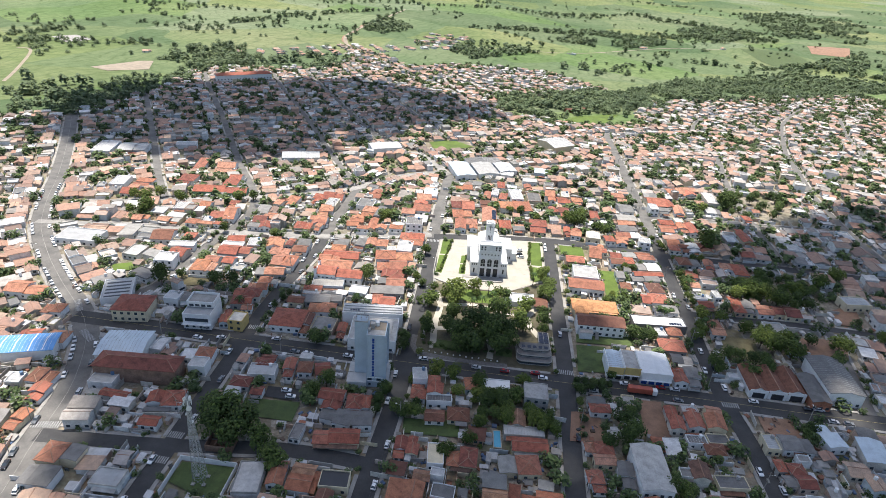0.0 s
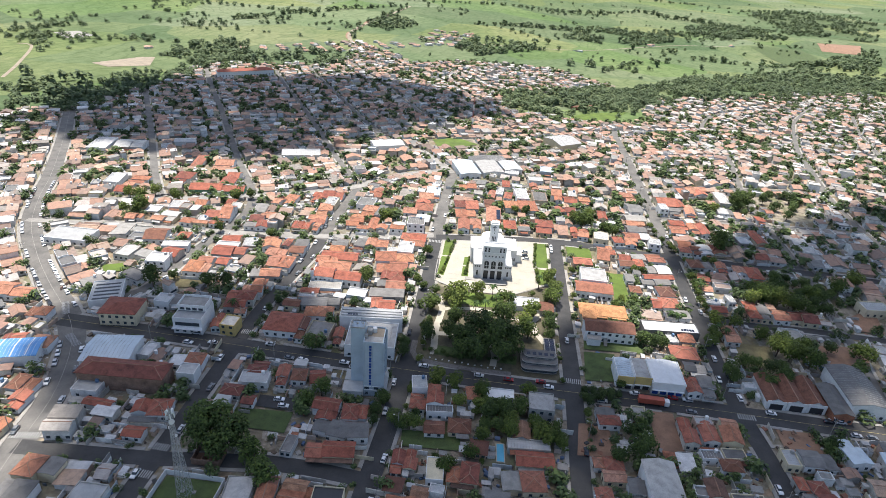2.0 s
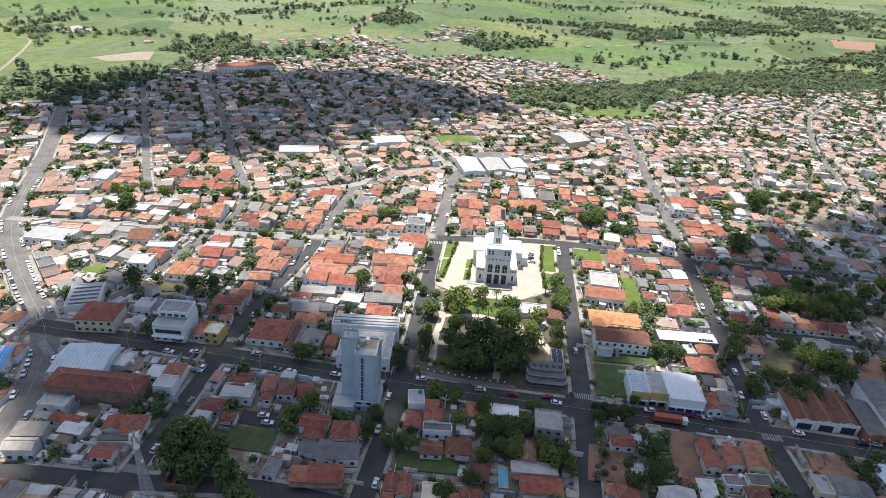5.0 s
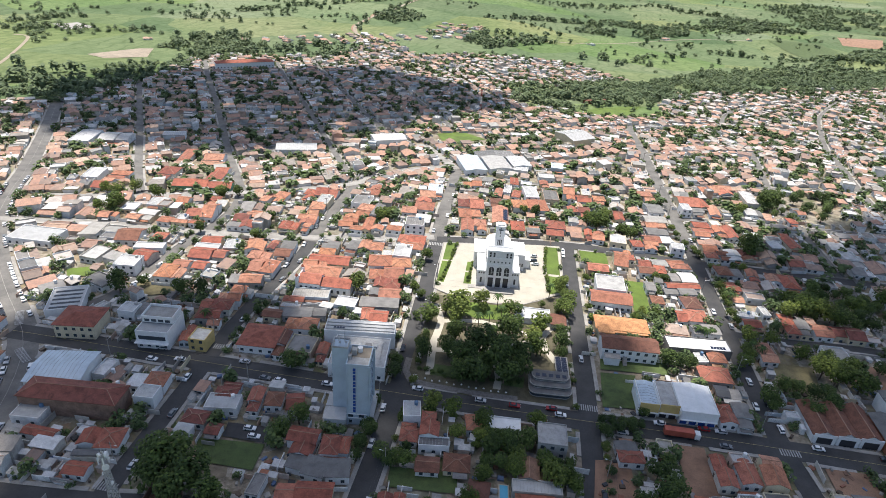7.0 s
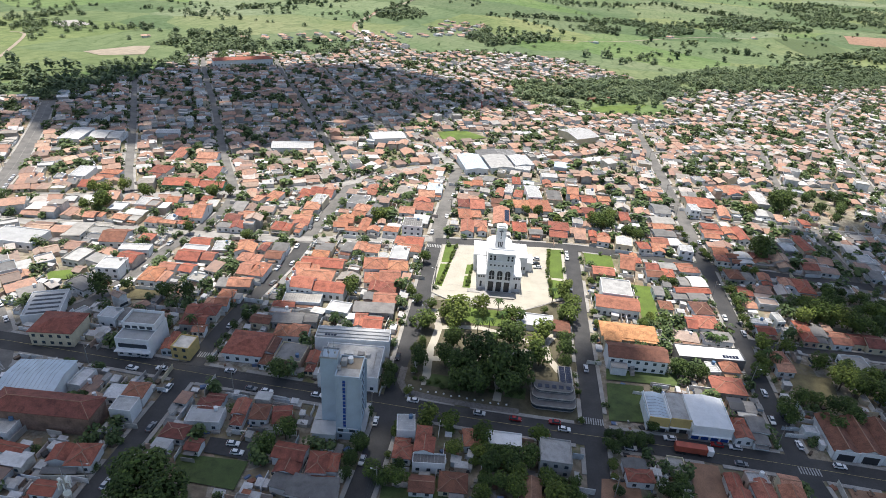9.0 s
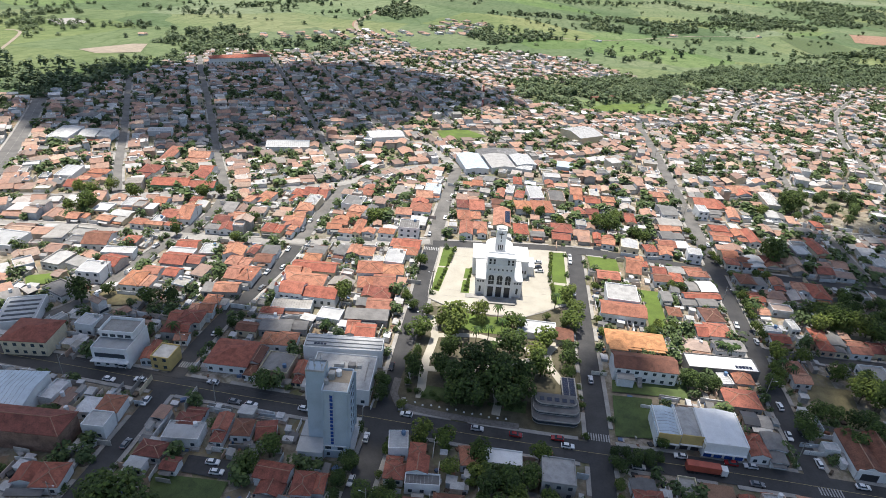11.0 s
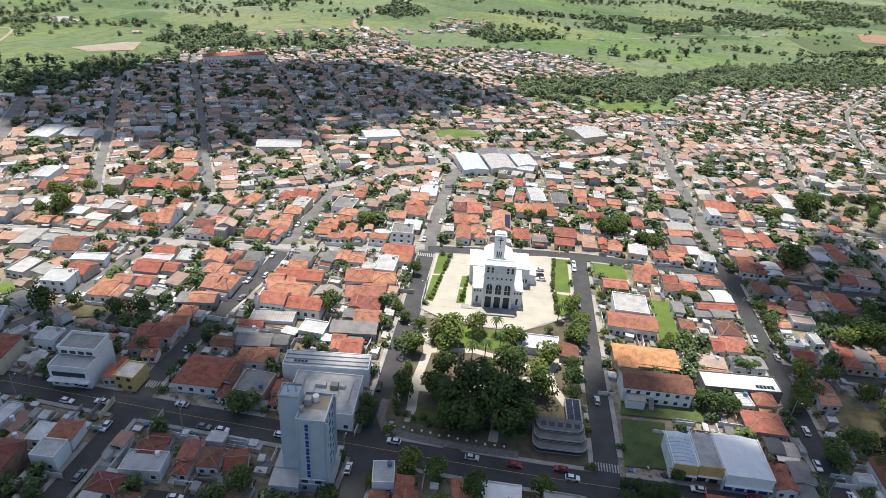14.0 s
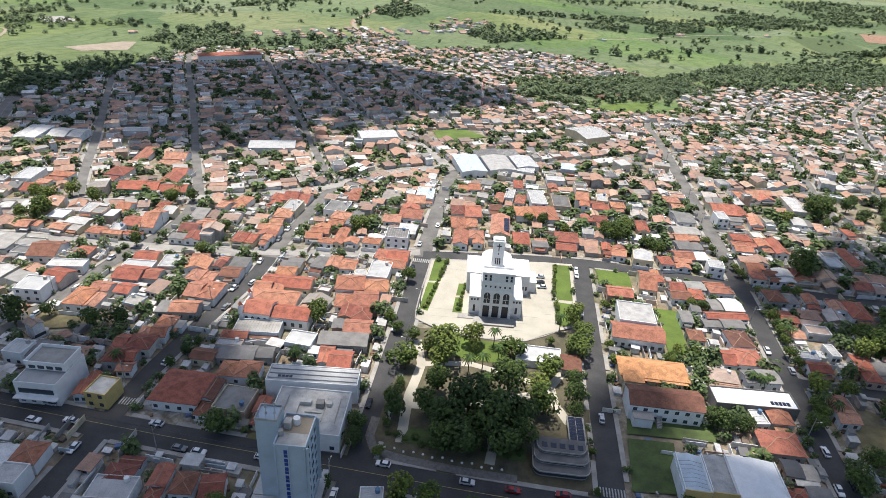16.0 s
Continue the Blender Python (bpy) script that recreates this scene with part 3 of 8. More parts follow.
# ground sheet out to the horizon, finer near the town
xs = sorted({round(s * v) for s in (-1, 1) for v in list(range(0, 700, 25)) + list(range(700, 1500, 60)) + [1600, 1800, 2000, 2300, 2700, 3200, 4000]})
ys = [-1500, -900, -500, -300] + list(range(-200, 1200, 25)) + list(range(1200, 2200, 50)) + [2300, 2500, 2700, 3000, 3400, 3900, 4600]
gv = [(x, y, terrain(x, y) - 0.12) for y in ys for x in xs]
gf = [(j * len(xs) + i, j * len(xs) + i + 1, (j + 1) * len(xs) + i + 1, (j + 1) * len(xs) + i) for j in range(len(ys) - 1) for i in range(len(xs) - 1)]
gi = [1 if inside((xs[i] + xs[i + 1]) / 2, (ys[j] + ys[j + 1]) / 2, TOWN) else 0 for j in range(len(ys) - 1) for i in range(len(xs) - 1)]
tagged(new("ground", mesh_of("ground", gv, gf, ["fields", "yards"], gi)), "green pasture with bare town lots, falling gently away", "ground", "", "structure")

road_mask = np.zeros((NY, NX), bool)
for k, (w, pts) in STREETS.items():
    for p, tan, a, b in CENTRES[k]:
        win, mask = patch_of(p.x, p.y, w + 0.6, 6.0, math.degrees(math.atan2(tan.y, tan.x)) - 90)
        if win:
            road_mask[win] |= mask


def on_road(x, y):
    i, j = int((x - OX) / RES), int((y - OY) / RES)
    return 0 <= i < NX and 0 <= j < NY and road_mask[j, i]


def pavements(points, width, lift):
    """Raised kerbed walks on both sides, cut off where other streets come in."""
    vs, fs = [], []
    for side in (1, -1):
        rib = ribbon(points, 1.0, 3.0)
        cells = []
        for p, tan, a, b in rib:
            nor = Vector((-tan.y, tan.x)) * side
            cells.append((p + nor * (width / 2), p + nor * (width / 2 + 1.5), p + nor * (width / 2 + 0.9)))
        for (a, b, m), (c, d, n) in zip(cells, cells[1:]):
            if on_road(m.x, m.y) or on_road(n.x, n.y):
                continue
            k = len(vs)
            for q in (a, b, d, c):
                z = terrain(q.x, q.y) + lift
                vs += [(q.x, q.y, z), (q.x, q.y, z - 0.3)]
            top, low = [k, k + 2, k + 4, k + 6], [k + 1, k + 3, k + 5, k + 7]
            fs.append(tuple(top))
            fs += [(top[i], low[i], low[(i + 1) % 4], top[(i + 1) % 4]) for i in range(4)]
    ob = new("pavement", mesh_of("pavement", vs, fs, ["walk"]))
    tagged(ob, "worn grey concrete pavements with kerbs along a town street", "pavement", "", "structure")


for i, (k, (w, pts)) in enumerate(STREETS.items()):
    if k == "FR":
        strip("road", pts, w, 0.05, "soil", "pale dirt road out of town", "road")
        continue
    old = k[0] in "NYX" or k in ("Sm2", "C1w", "C2", "C3", "C4", "C5", "C6", "C7", "S4", "S5", "S35", "K", "AV")
    if k in ("S1", "S3", "Sm1"):
        cut = next(q for q, p in enumerate(pts) if p[1] >= 284)
        strip("road", pts[cut:], w, 0.05 + 0.004 * i, "old_asphalt", "sun-bleached asphalt street between low houses", "road")
    else:
        cut = len(pts)
    strip("road", pts[:cut + 1], w, 0.05 + 0.004 * i, "pale_asphalt" if k in ("X", "K", "C1w") else "old_asphalt" if old else "asphalt", "sun-bleached asphalt street between low houses" if old else "dark grey asphalt street between low houses", "road")
    pavements(pts, w, 0.26 + 0.003 * (i % 5))


def drape(name, poly, step, lift, mat, label, category, kind="structure"):
    """A flat patch that lies on the ground inside a polygon."""
    x0, x1 = min(p[0] for p in poly), max(p[0] for p in poly)
    y0, y1 = min(p[1] for p in poly), max(p[1] for p in poly)
    bm = bmesh.new()
    bm.faces.new([bm.verts.new((x, y, 0)) for x, y in poly])
    for axis, lo, hi in ((0, x0, x1), (1, y0, y1)):
        for i in range(1, int((hi - lo) / step)):
            co, no = [0, 0, 0], [0, 0, 0]
            co[axis], no[axis] = lo + i * step, 1
            bmesh.ops.bisect_plane(bm, geom=bm.verts[:] + bm.edges[:] + bm.faces[:], plane_co=co, plane_no=no)
    for v in bm.verts:
        v.co.z = terrain(v.co.x, v.co.y) + lift
    if sum(f.normal.z * f.calc_area() for f in bm.faces) < 0:
        bmesh.ops.reverse_faces(bm, faces=bm.faces)
    me = bpy.data.meshes.new(name)
    bm.to_mesh(me)
    bm.free()
    me.materials.append(M[mat])
    return tagged(new(name, me), label, category, "", kind)


# ---------------------------------------------------------------- houses
def one_mass(rng, w, d, h, pick, at):
    """Pieces of one simple mass: a wall, a roof, and parapets where it has them, as (part name, shape, material)."""
    along = "x" if (w >= d) == (rng.random() < 0.75) else "y"
    span = d if along == "x" else w
    if pick < 0.38:
        rise = span * rng.uniform(0.15, 0.22)
        out = [("wall", Shape().pent(w, d, h, rise, along), "wall"), ("roof", Shape().gable(w, d, h, rise, rng.uniform(0.4, 0.8), 0.18, along), "clay"), ("ridge", Shape().ridge(w, d, h, rise, "gable" if along == "x" else "gable_y"), "mortar")]
    elif pick < 0.58:
        out = [("wall", Shape().box(-w / 2, w / 2, -d / 2, d / 2, 0, h), "wall"), ("roof", Shape().hip(w, d, h - 0.02, min(w, d) * rng.uniform(0.16, 0.22), rng.uniform(0.3, 0.6)), "clay")]
    elif pick < 0.80:
        out = [("wall", Shape().box(-w / 2, w / 2, -d / 2, d / 2, 0, h), "wall"), ("parapet", Shape().ring(w, d, h, h + 0.9), "wall"),
               ("roof", Shape().gable(w - 0.5, d - 0.5, h + 0.15, span * 0.07, 0.0, 0.08, along), "sheet")]
    else:
        out = [("wall", Shape().box(-w / 2, w / 2, -d / 2, d / 2, 0, h), "wall"),
               ("roof", Shape().lean(-w / 2 - 0.3, w / 2 + 0.3, -d / 2 - 0.4, d / 2 + 0.3, h + 0.02, h + d * 0.09), "sheet" if rng.random() < 0.55 else "clay"),
               ("gable_wall", Shape().box(-w / 2 + 0.1, w / 2 - 0.1, d / 2 - 0.25, d / 2 - 0.05, h, h + d * 0.085), "wall")]
    return [(n, s.shift(*at), m) for n, s, m in out]


def house_shapes(rng, w, d):
    """Pieces of one house: a main mass, and for larger plots a lower wing with a roof of its own."""
    h = rng.uniform(2.6, 3.4) if rng.random() < 0.92 else rng.uniform(5.6, 6.4)
    if max(w, d) < 8.5 or rng.random() < 0.2:
        return one_mass(rng, w, d, h, rng.random(), (0, 0)), h
    cut, low = rng.uniform(0.5, 0.68), h - rng.uniform(0.5, 1.0)
    flip = rng.choice((-1, 1))
    if w >= d:
        wa, da, wb, db = w * cut, d, w * (1 - cut), d * rng.uniform(0.7, 1.0)
        sa, sb = (flip * (w - wa) / 2, 0), (-flip * (w - wb) / 2, rng.choice((-1, 1)) * (d - db) / 2)
    else:
        wa, da, wb, db = w, d * cut, w * rng.uniform(0.6, 1.0), d * (1 - cut)
        sa, sb = (0, flip * (d - da) / 2), (rng.choice((-1, 1)) * (w - wb) / 2, -flip * (d - db) / 2)
    return one_mass(rng, wa - 0.1, da, h, rng.random() * 0.95, sa) + one_mass(rng, wb, db - 0.1, max(2.4, low), rng.random(), sb), h


def nearest_turn(x, y):
    best, turn = 1e9, 0
    for k, rib in CENTRES.items():
        for p, tan, a, b in rib[::3]:
            q = (p.x - x) ** 2 + (p.y - y) ** 2
            if q < best:
                best, turn = q, math.degrees(math.atan2(tan.y, tan.x)) - 90
    return turn


rng = random.Random(7)
LOTS = []   # x, y, width, depth, turn


def line_streets():
    order = sorted(CENTRES, key=lambda k: min(p.y for p, *_ in CENTRES[k]))
    for k in order:
        if k == "FR":
            continue
        half = STREETS[k][0] / 2 + 1.8
        rib = ribbon(STREETS[k][1], 1, 1.0)
        for side in (1, -1):
            i = 2
            while i < len(rib) - 3:
                p, tan = rib[i][0], rib[i][1]
                w, d = (rng.uniform(6.5, 11), rng.uniform(9, 15)) if p.y < 380 else (rng.uniform(5, 8), rng.uniform(7, 11.5))
                gap = rng.choice((0.2, 0.6, 2.5, 4))
                nor = Vector((-tan.y, tan.x)) * side
                c = p + nor * (half + gap + d / 2) + tan * (w / 2)
                turn = math.degrees(math.atan2(tan.y, tan.x)) - 90
                if inside(c.x, c.y, TOWN) and clear(c.x, c.y, d + 0.3, w + 0.3, turn):
                    LOTS.append((c.x, c.y, d, w, turn))
                    claim(c.x, c.y, d, w, turn)
                    i += int(w + rng.choice((0.4, 0.8, 1.2, 3.0)))
                else:
                    i += 2


def fill_blocks():
    spots = [(x + rng.uniform(-3, 3), y + rng.uniform(-3, 3)) for y in range(50, 1180, 9) for x in range(-520, 540, 9)]
    for x, y in spots:
        if not inside(x, y, TOWN) or rng.random() < (0.5 if y > 330 else 0.25):
            continue
        turn = nearest_turn(x, y) + rng.choice((0, 90)) + rng.uniform(-2, 2)
        for w, d in ((rng.uniform(6.5, 10), rng.uniform(8, 12)), (rng.uniform(5, 7.5), rng.uniform(5, 8)), (3.6, 5)):
            if clear(x, y, w + 1.2, d + 1.2, turn):
                LOTS.append((x, y, w, d, turn))
                claim(x, y, w, d, turn)
                break


def far_things(name, lots, label, pale=0.0):
    """Houses too many to pick apart, as one piece of geometry."""
    V, F, I = [], [], []
    slot = {"wall": 0, "clay": 1, "sheet": 2, "glass": 3, "tank": 4, "mortar": 5, "pale": 6}
    for x, y, w, d, turn in lots:
        masses, h = house_shapes(rng, w, d)
        c, s, z = math.cos(radians(turn)), math.sin(radians(turn)), terrain(x, y) - 0.4
        light = rng.random() < pale
        pieces = [(p, "pale" if light and m in ("clay", "sheet") else m) for n, p, m in masses if n != "ridge" or y < 420]
        win = Shape()
        for q in range(rng.choice((1, 2, 3))):
            a = -w / 2 + (q + 0.5) * w / 3
            win.box(a - 0.7, a + 0.7, -d / 2 - 0.03, -d / 2 + 0.05, 1.2, 2.4)
        pieces.append((win, "glass"))
        if rng.random() < 0.55:
            e, o = rng.uniform(3, 7), rng.choice((-1, 1))
            pieces.append((Shape().box(-w / 2, -w / 2 + 0.18, o * d / 2 - (e if o < 0 else 0), o * d / 2 + (e if o > 0 else 0), 0, 2.3), "wall"))
            pieces.append((Shape().box(w / 2 - 0.18, w / 2, o * d / 2 - (e if o < 0 else 0), o * d / 2 + (e if o > 0 else 0), 0, 2.3), "wall"))
        if rng.random() < 0.25:
            pieces.append((Shape().tube((w * 0.2, d * 0.25, h), (w * 0.2, d * 0.25, h + 2.0), 0.7, 0.7, 6), "tank"))
        for shape, kind in pieces:
            k = len(V)
            V += [(x + c * a - s * b, y + s * a + c * b, z + e) for a, b, e in shape.v]
            F += [tuple(i + k for i in f) for f in shape.f]
            I += [slot[kind]] * len(shape.f)
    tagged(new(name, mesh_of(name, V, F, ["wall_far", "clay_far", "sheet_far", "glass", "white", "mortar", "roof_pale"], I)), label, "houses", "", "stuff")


GROUP = "houses of the town"


def near_house(x, y, w, d, turn):
    e = empty("house", x, y, turn, "", "house", GROUP)
    masses, h = house_shapes(rng, w, d)
    for n, p, m in masses:
        p.put(n, m, e)
    kinds = {m for n, p, m in masses if n == "roof"}
    tagged(e, "low painted house under weathered clay tile roofs" if kinds == {"clay"} else "low painted house under clay tile and sheet roofs" if len(kinds) > 1
           else "low painted house under a grey sheet roof behind parapets")
    for q in range(rng.choice((2, 3))):
        a = -w / 2 + (q + 0.5) * w / 3
        Shape().box(a - 0.6, a + 0.6, -d / 2 - 0.04, -d / 2 + 0.08, 1.0, 2.2).put("window", "glass", e)
    Shape().box(-w / 2 - 0.04, -w / 2 + 0.1, -0.5, 0.5, 0, 2.1).put("door", "bark", e)
    if rng.random() < 0.18:
        Shape().tube((w * 0.2, d * 0.3, h + 0.1), (w * 0.2, d * 0.3, h + 1.9), 0.75, 0.75, 8).put("water_tank", "tank_blue" if rng.random() < 0.35 else "white", e)
    if rng.random() < 0.45:
        o, q = rng.choice((-1, 1)), rng.uniform(1.5, 2.6)
        Shape().lean(-w / 2 + rng.uniform(0, 2), w / 2 - rng.uniform(0, 3), *((-d / 2 - q, -d / 2 + 0.1, 2.1, 2.5) if o < 0 else (d / 2 - 0.1, d / 2 + q, 2.5, 2.1))).put("porch_roof", rng.choice(("clay", "sheet", "dgrey")), e)
    if rng.random() < 0.5:
        o, q = rng.choice((-1, 1)), rng.uniform(3, 6)
        y0, y1 = sorted((o * d / 2, o * (d / 2 + q)))
        Shape().box(-w / 2, -w / 2 + 0.18, y0, y1, 0, 2.3).put("yard_wall", "wall", e)
        Shape().box(w / 2 - 0.18, w / 2, y0, y1, 0, 2.3).put("yard_wall", "wall", e)


HAND = []   # plots already built on
ROOF_WORDS = {"red": "dark red clay tile", "orange": "bright orange clay tile", "brown": "old brown clay tile", "dgrey": "dark grey fibre-cement", "sheet": "pale grey sheet",
              "white_metal": "bright white metal", "cream": "pale beige screed", "dark": "black flat", "pale_metal": "pale blue metal"}


TILES = ("red", "orange", "brown")


def off_street(x, y, w, d, turn):
    """The plot cut back on the sides where it would stand on a street."""
    c, s = math.cos(radians(turn)), math.sin(radians(turn))
    for _ in range(24):
        win, mask = patch_of(x, y, w, d, turn)
        if not win or not (road_mask[win] & mask).any() or min(w, d) < 3.4:
            break
        dx, dy = (GX[win] - x)[road_mask[win] & mask].mean(), (GY[win] - y)[road_mask[win] & mask].mean()
        u, v = (c * dx + s * dy) / w, (-s * dx + c * dy) / d
        if abs(u) >= abs(v):
            w -= 0.5
            x, y = x - math.copysign(0.25, u) * c, y - math.copysign(0.25, u) * s
        else:
            d -= 0.5
            x, y = x + math.copysign(0.25, v) * s, y - math.copysign(0.25, v) * c
    return x, y, w, d


def hand_house(x, y, w, d, turn, h, roof, roofmat, wall=None):
    """A house of known plot: a main mass, often a lower wing, windows, a door, and what its yard and roof carry."""
    x, y, w, d = off_street(x, y, w, d, turn)
    r = min(w, d) / 2
    if r < 1.7 or any(math.hypot(x - a, y - b) < 0.75 * (r + q) for a, b, q in HAND):
        return
    HAND.append((x, y, r))
    h *= 0.9
    wall = wall or rng.choice(("white", "white", "wall", "wall", "cream"))
    e = empty("house", x, y, turn, f"low house under a {ROOF_WORDS[roofmat]} {'hipped' if roof == 'hip' else 'flat' if roof == 'flat' else 'gabled'} roof", "house", GROUP)
    claim(x, y, w + 1, d + 1, turn)
    if roof == "flat":
        Shape().box(-w / 2, w / 2, -d / 2, d / 2, 0, h - 0.1).put("wall", wall, e)
        Shape().ring(w, d, h - 0.1, h + 0.5, 0.22).put("parapet", wall, e)
        along = "x" if w >= d else "y"
        if roofmat in ("cream", "dark", "red"):
            Shape().box(-w / 2 + 0.22, w / 2 - 0.22, -d / 2 + 0.22, d / 2 - 0.22, h - 0.1, h).put("roof", roofmat, e)
        else:
            rise = min(w, d) * 0.06
            Shape().gable(w - 0.5, d - 0.5, h - 0.05, rise, 0.0, 0.06, along).put("roof", roofmat, e)
            ribs, L, half = Shape(), max(w, d) - 0.6, min(w, d) / 2 - 0.3
            for i in range(1, int(L / 1.1)):
                for side in (-1, 1):
                    p, q = (-L / 2 + i * 1.1, side * half, h + 0.04), (-L / 2 + i * 1.1, 0, h + rise + 0.02)
                    p, q = ((p[1], p[0], p[2]), (q[1], q[0], q[2])) if along == "y" else (p, q)
                    ribs.tube(p, q, 0.045, 0.045, 3)
            tagged(ribs.put("roof_seams", "sheet", e), kind="stuff")
        if rng.random() < 0.35:
            Shape().tube((w * 0.25, d * 0.3, h), (w * 0.25, d * 0.3, h + 1.5), 0.7, 0.7, 8).put("water_tank", rng.choice(("tank_blue", "white", "grey")), e)
    else:
        masses = [(w, d, 0.0, 0.0, h, roof, roofmat)]
        if max(w, d) > 8.5 and rng.random() < 0.8:
            cut, flip, drop = rng.uniform(0.52, 0.68), rng.choice((-1, 1)), rng.uniform(0.35, 0.8)
            side = rng.choice(("gable", "gable_y", "hip") if roofmat in TILES else (roof,))
            cover = roofmat if rng.random() < 0.75 else rng.choice(("red", "orange", "sheet", "dgrey"))
            if w >= d:
                wa, wb, db = w * cut, w * (1 - cut) - 0.1, d * rng.uniform(0.72, 0.96)
                masses = [(wa, d, flip * (w - wa) / 2, 0.0, h, roof, roofmat), (wb, db, -flip * (w - wb) / 2, rng.choice((-1, 1)) * (d - db) / 2, h - drop, side, cover)]
            else:
                da, db, wb = d * cut, d * (1 - cut) - 0.1, w * rng.uniform(0.7, 0.96)
                masses = [(w, da, 0.0, flip * (d - da) / 2, h, roof, roofmat), (wb, db, rng.choice((-1, 1)) * (w - wb) / 2, -flip * (d - db) / 2, h - drop, side, cover)]
        for mw, md, ox, oy, mh, kind, cover in masses:
            tile = cover in TILES
            rise = max(0.4, min(mw, md) * 0.2 if kind == "hip" else (mw if kind == "gable_y" else md) * (0.18 if tile else 0.09))
            if kind == "hip":
                Shape().box(-mw / 2, mw / 2, -md / 2, md / 2, 0, mh).shift(ox, oy).put("wall", wall, e)
                Shape().hip(mw, md, mh - 0.02, rise, 0.3).shift(ox, oy).put("roof", cover, e)
            else:
                along = "y" if kind == "gable_y" else "x"
                Shape().pent(mw, md, mh, rise, along).shift(ox, oy).put("wall", wall, e)
                Shape().gable(mw, md, mh, rise, 0.35, 0.18, along).shift(ox, oy).put("roof", cover, e)
            if tile:
                Shape().ridge(mw - 0.3, md - 0.3, mh, rise, kind, 0.3).shift(ox, oy).put("ridge", "mortar", e)
    n = max(2, int(w / 3.4))
    for i in range(n):
        a = -w / 2 + (i + 0.5) * w / n
        for f in range(2 if h > 5.2 else 1):
            Shape().box(a - 0.6, a + 0.6, -d / 2 - 0.05, -d / 2 + 0.3, 1.0 + 2.9 * f, 2.2 + 2.9 * f).put("window", "glass", e)
    Shape().box(-w / 2 - 0.05, -w / 2 + 0.1, -0.5, 0.5, 0, 2.1).put("door", "bark", e)
    if rng.random() < 0.5 and h < 5:
        o, q, a = rng.choice((-1, 1)), rng.uniform(1.4, 2.4), rng.uniform(0, w * 0.4)
        Shape().lean(-w / 2 + a, w / 2 - rng.uniform(0, w * 0.3), *((-d / 2 - q, -d / 2 + 0.1, 2.1, 2.5) if o < 0 else (d / 2 - 0.1, d / 2 + q, 2.5, 2.1))).put("porch_roof", rng.choice(("clay", "clay", "sheet", "dgrey")), e)
    if rng.random() < 0.3:
        Shape().box(-w / 2, w / 2, -d / 2 - 2.6, -d / 2 - 2.45, 0, 2.0).put("yard_wall", rng.choice(("wall", "white")), e)


# ---------------------------------------------------------------- trees
def crown_shape(rng, tufts, size, lobes=5, lift=0.65, plain=False):
    """Many small bent leaf clumps on uneven lobes; about 2 wide and 1.6 high, its foot at z = 0."""
    V, F = [], []
    heads = [(Vector((rng.uniform(-0.5, 0.5), rng.uniform(-0.5, 0.5), rng.uniform(0.45, 1.05))), rng.uniform(0.38, 0.62)) for _ in range(lobes)]
    for _ in range(tufts):
        c, r = rng.choice(heads)
        n = Vector((rng.gauss(0, 1), rng.gauss(0, 1), rng.gauss(0.25, 0.9))).normalized()
        p = c + n * r * rng.uniform(0.72, 1.08)
        if p.z < 0.1:
            continue
        n = (n + Vector((rng.uniform(-1, 1), rng.uniform(-1, 1), rng.uniform(-0.3, 1))) * 0.6 + Vector((0, 0, lift))).normalized()
        u = n.orthogonal().normalized()
        u.rotate(Matrix.Rotation(rng.uniform(0, 6.28), 3, n))
        v = n.cross(u)
        a, b = size * rng.uniform(0.6, 1.3), size * rng.uniform(0.5, 1.1)
        k = len(V)
        V += [p - u * a, p - v * b + n * a * 0.25, p + u * a, p + v * b - n * a * 0.2, p + n * a * 0.5]
        if plain:
            V.pop()
            F += [(k, k + 1, k + 2), (k, k + 2, k + 3)]
        else:
            F += [(k, k + 1, k + 4), (k + 1, k + 2, k + 4), (k + 2, k + 3, k + 4), (k + 3, k, k + 4)]
    return V, F


CROWNS = [mesh_of("crown", *crown_shape(random.Random(i), 640, 0.105, 8 + i % 3), ["leaf"]) for i in range(5)]
SHADED_CROWNS = [mesh_of("crown", *crown_shape(random.Random(20 + i), 640, 0.105, 8 + i % 3), ["leaf_dark"]) for i in range(5)]
SPARSE = [crown_shape(random.Random(40 + i), 150, 0.165, 6, 0.9, True) for i in range(4)]
MIDDLE = [crown_shape(random.Random(50 + i), 76, 0.24, 5, 1.2, True) for i in range(4)]
COARSE = [crown_shape(random.Random(60 + i), 33, 0.37, 4, 1.4, True) for i in range(4)]


def trunk_mesh(seed):
    r = random.Random(seed)
    s = Shape().tube((0, 0, -0.1), (0.03, 0.02, 0.5), 0.07, 0.05)
    for _ in range(4):
        s.tube((0.03, 0.02, 0.42), (r.uniform(-0.5, 0.5), r.uniform(-0.5, 0.5), r.uniform(0.8, 1.15)), 0.04, 0.015, 5)
    return mesh_of("trunk", s.v, s.f, ["bark"])


TRUNKS = [trunk_mesh(i) for i in range(3)]


def tree(x, y, r, tall=1.0, label="leafy green street tree with a rounded crown", group="street and garden trees", z=None, name="tree", crowns=None):
    e = empty(name, x, y, rng.uniform(0, 360), label, name, group, z)
    e.scale = (r, r, r * tall)
    for part_name, me in (("trunk", rng.choice(TRUNKS)), ("crown", rng.choice(crowns or CROWNS))):
        ob = new(part_name, me)
        ob.parent = e
        if part_name == "crown":
            ob.location.z = 0.32
    return e


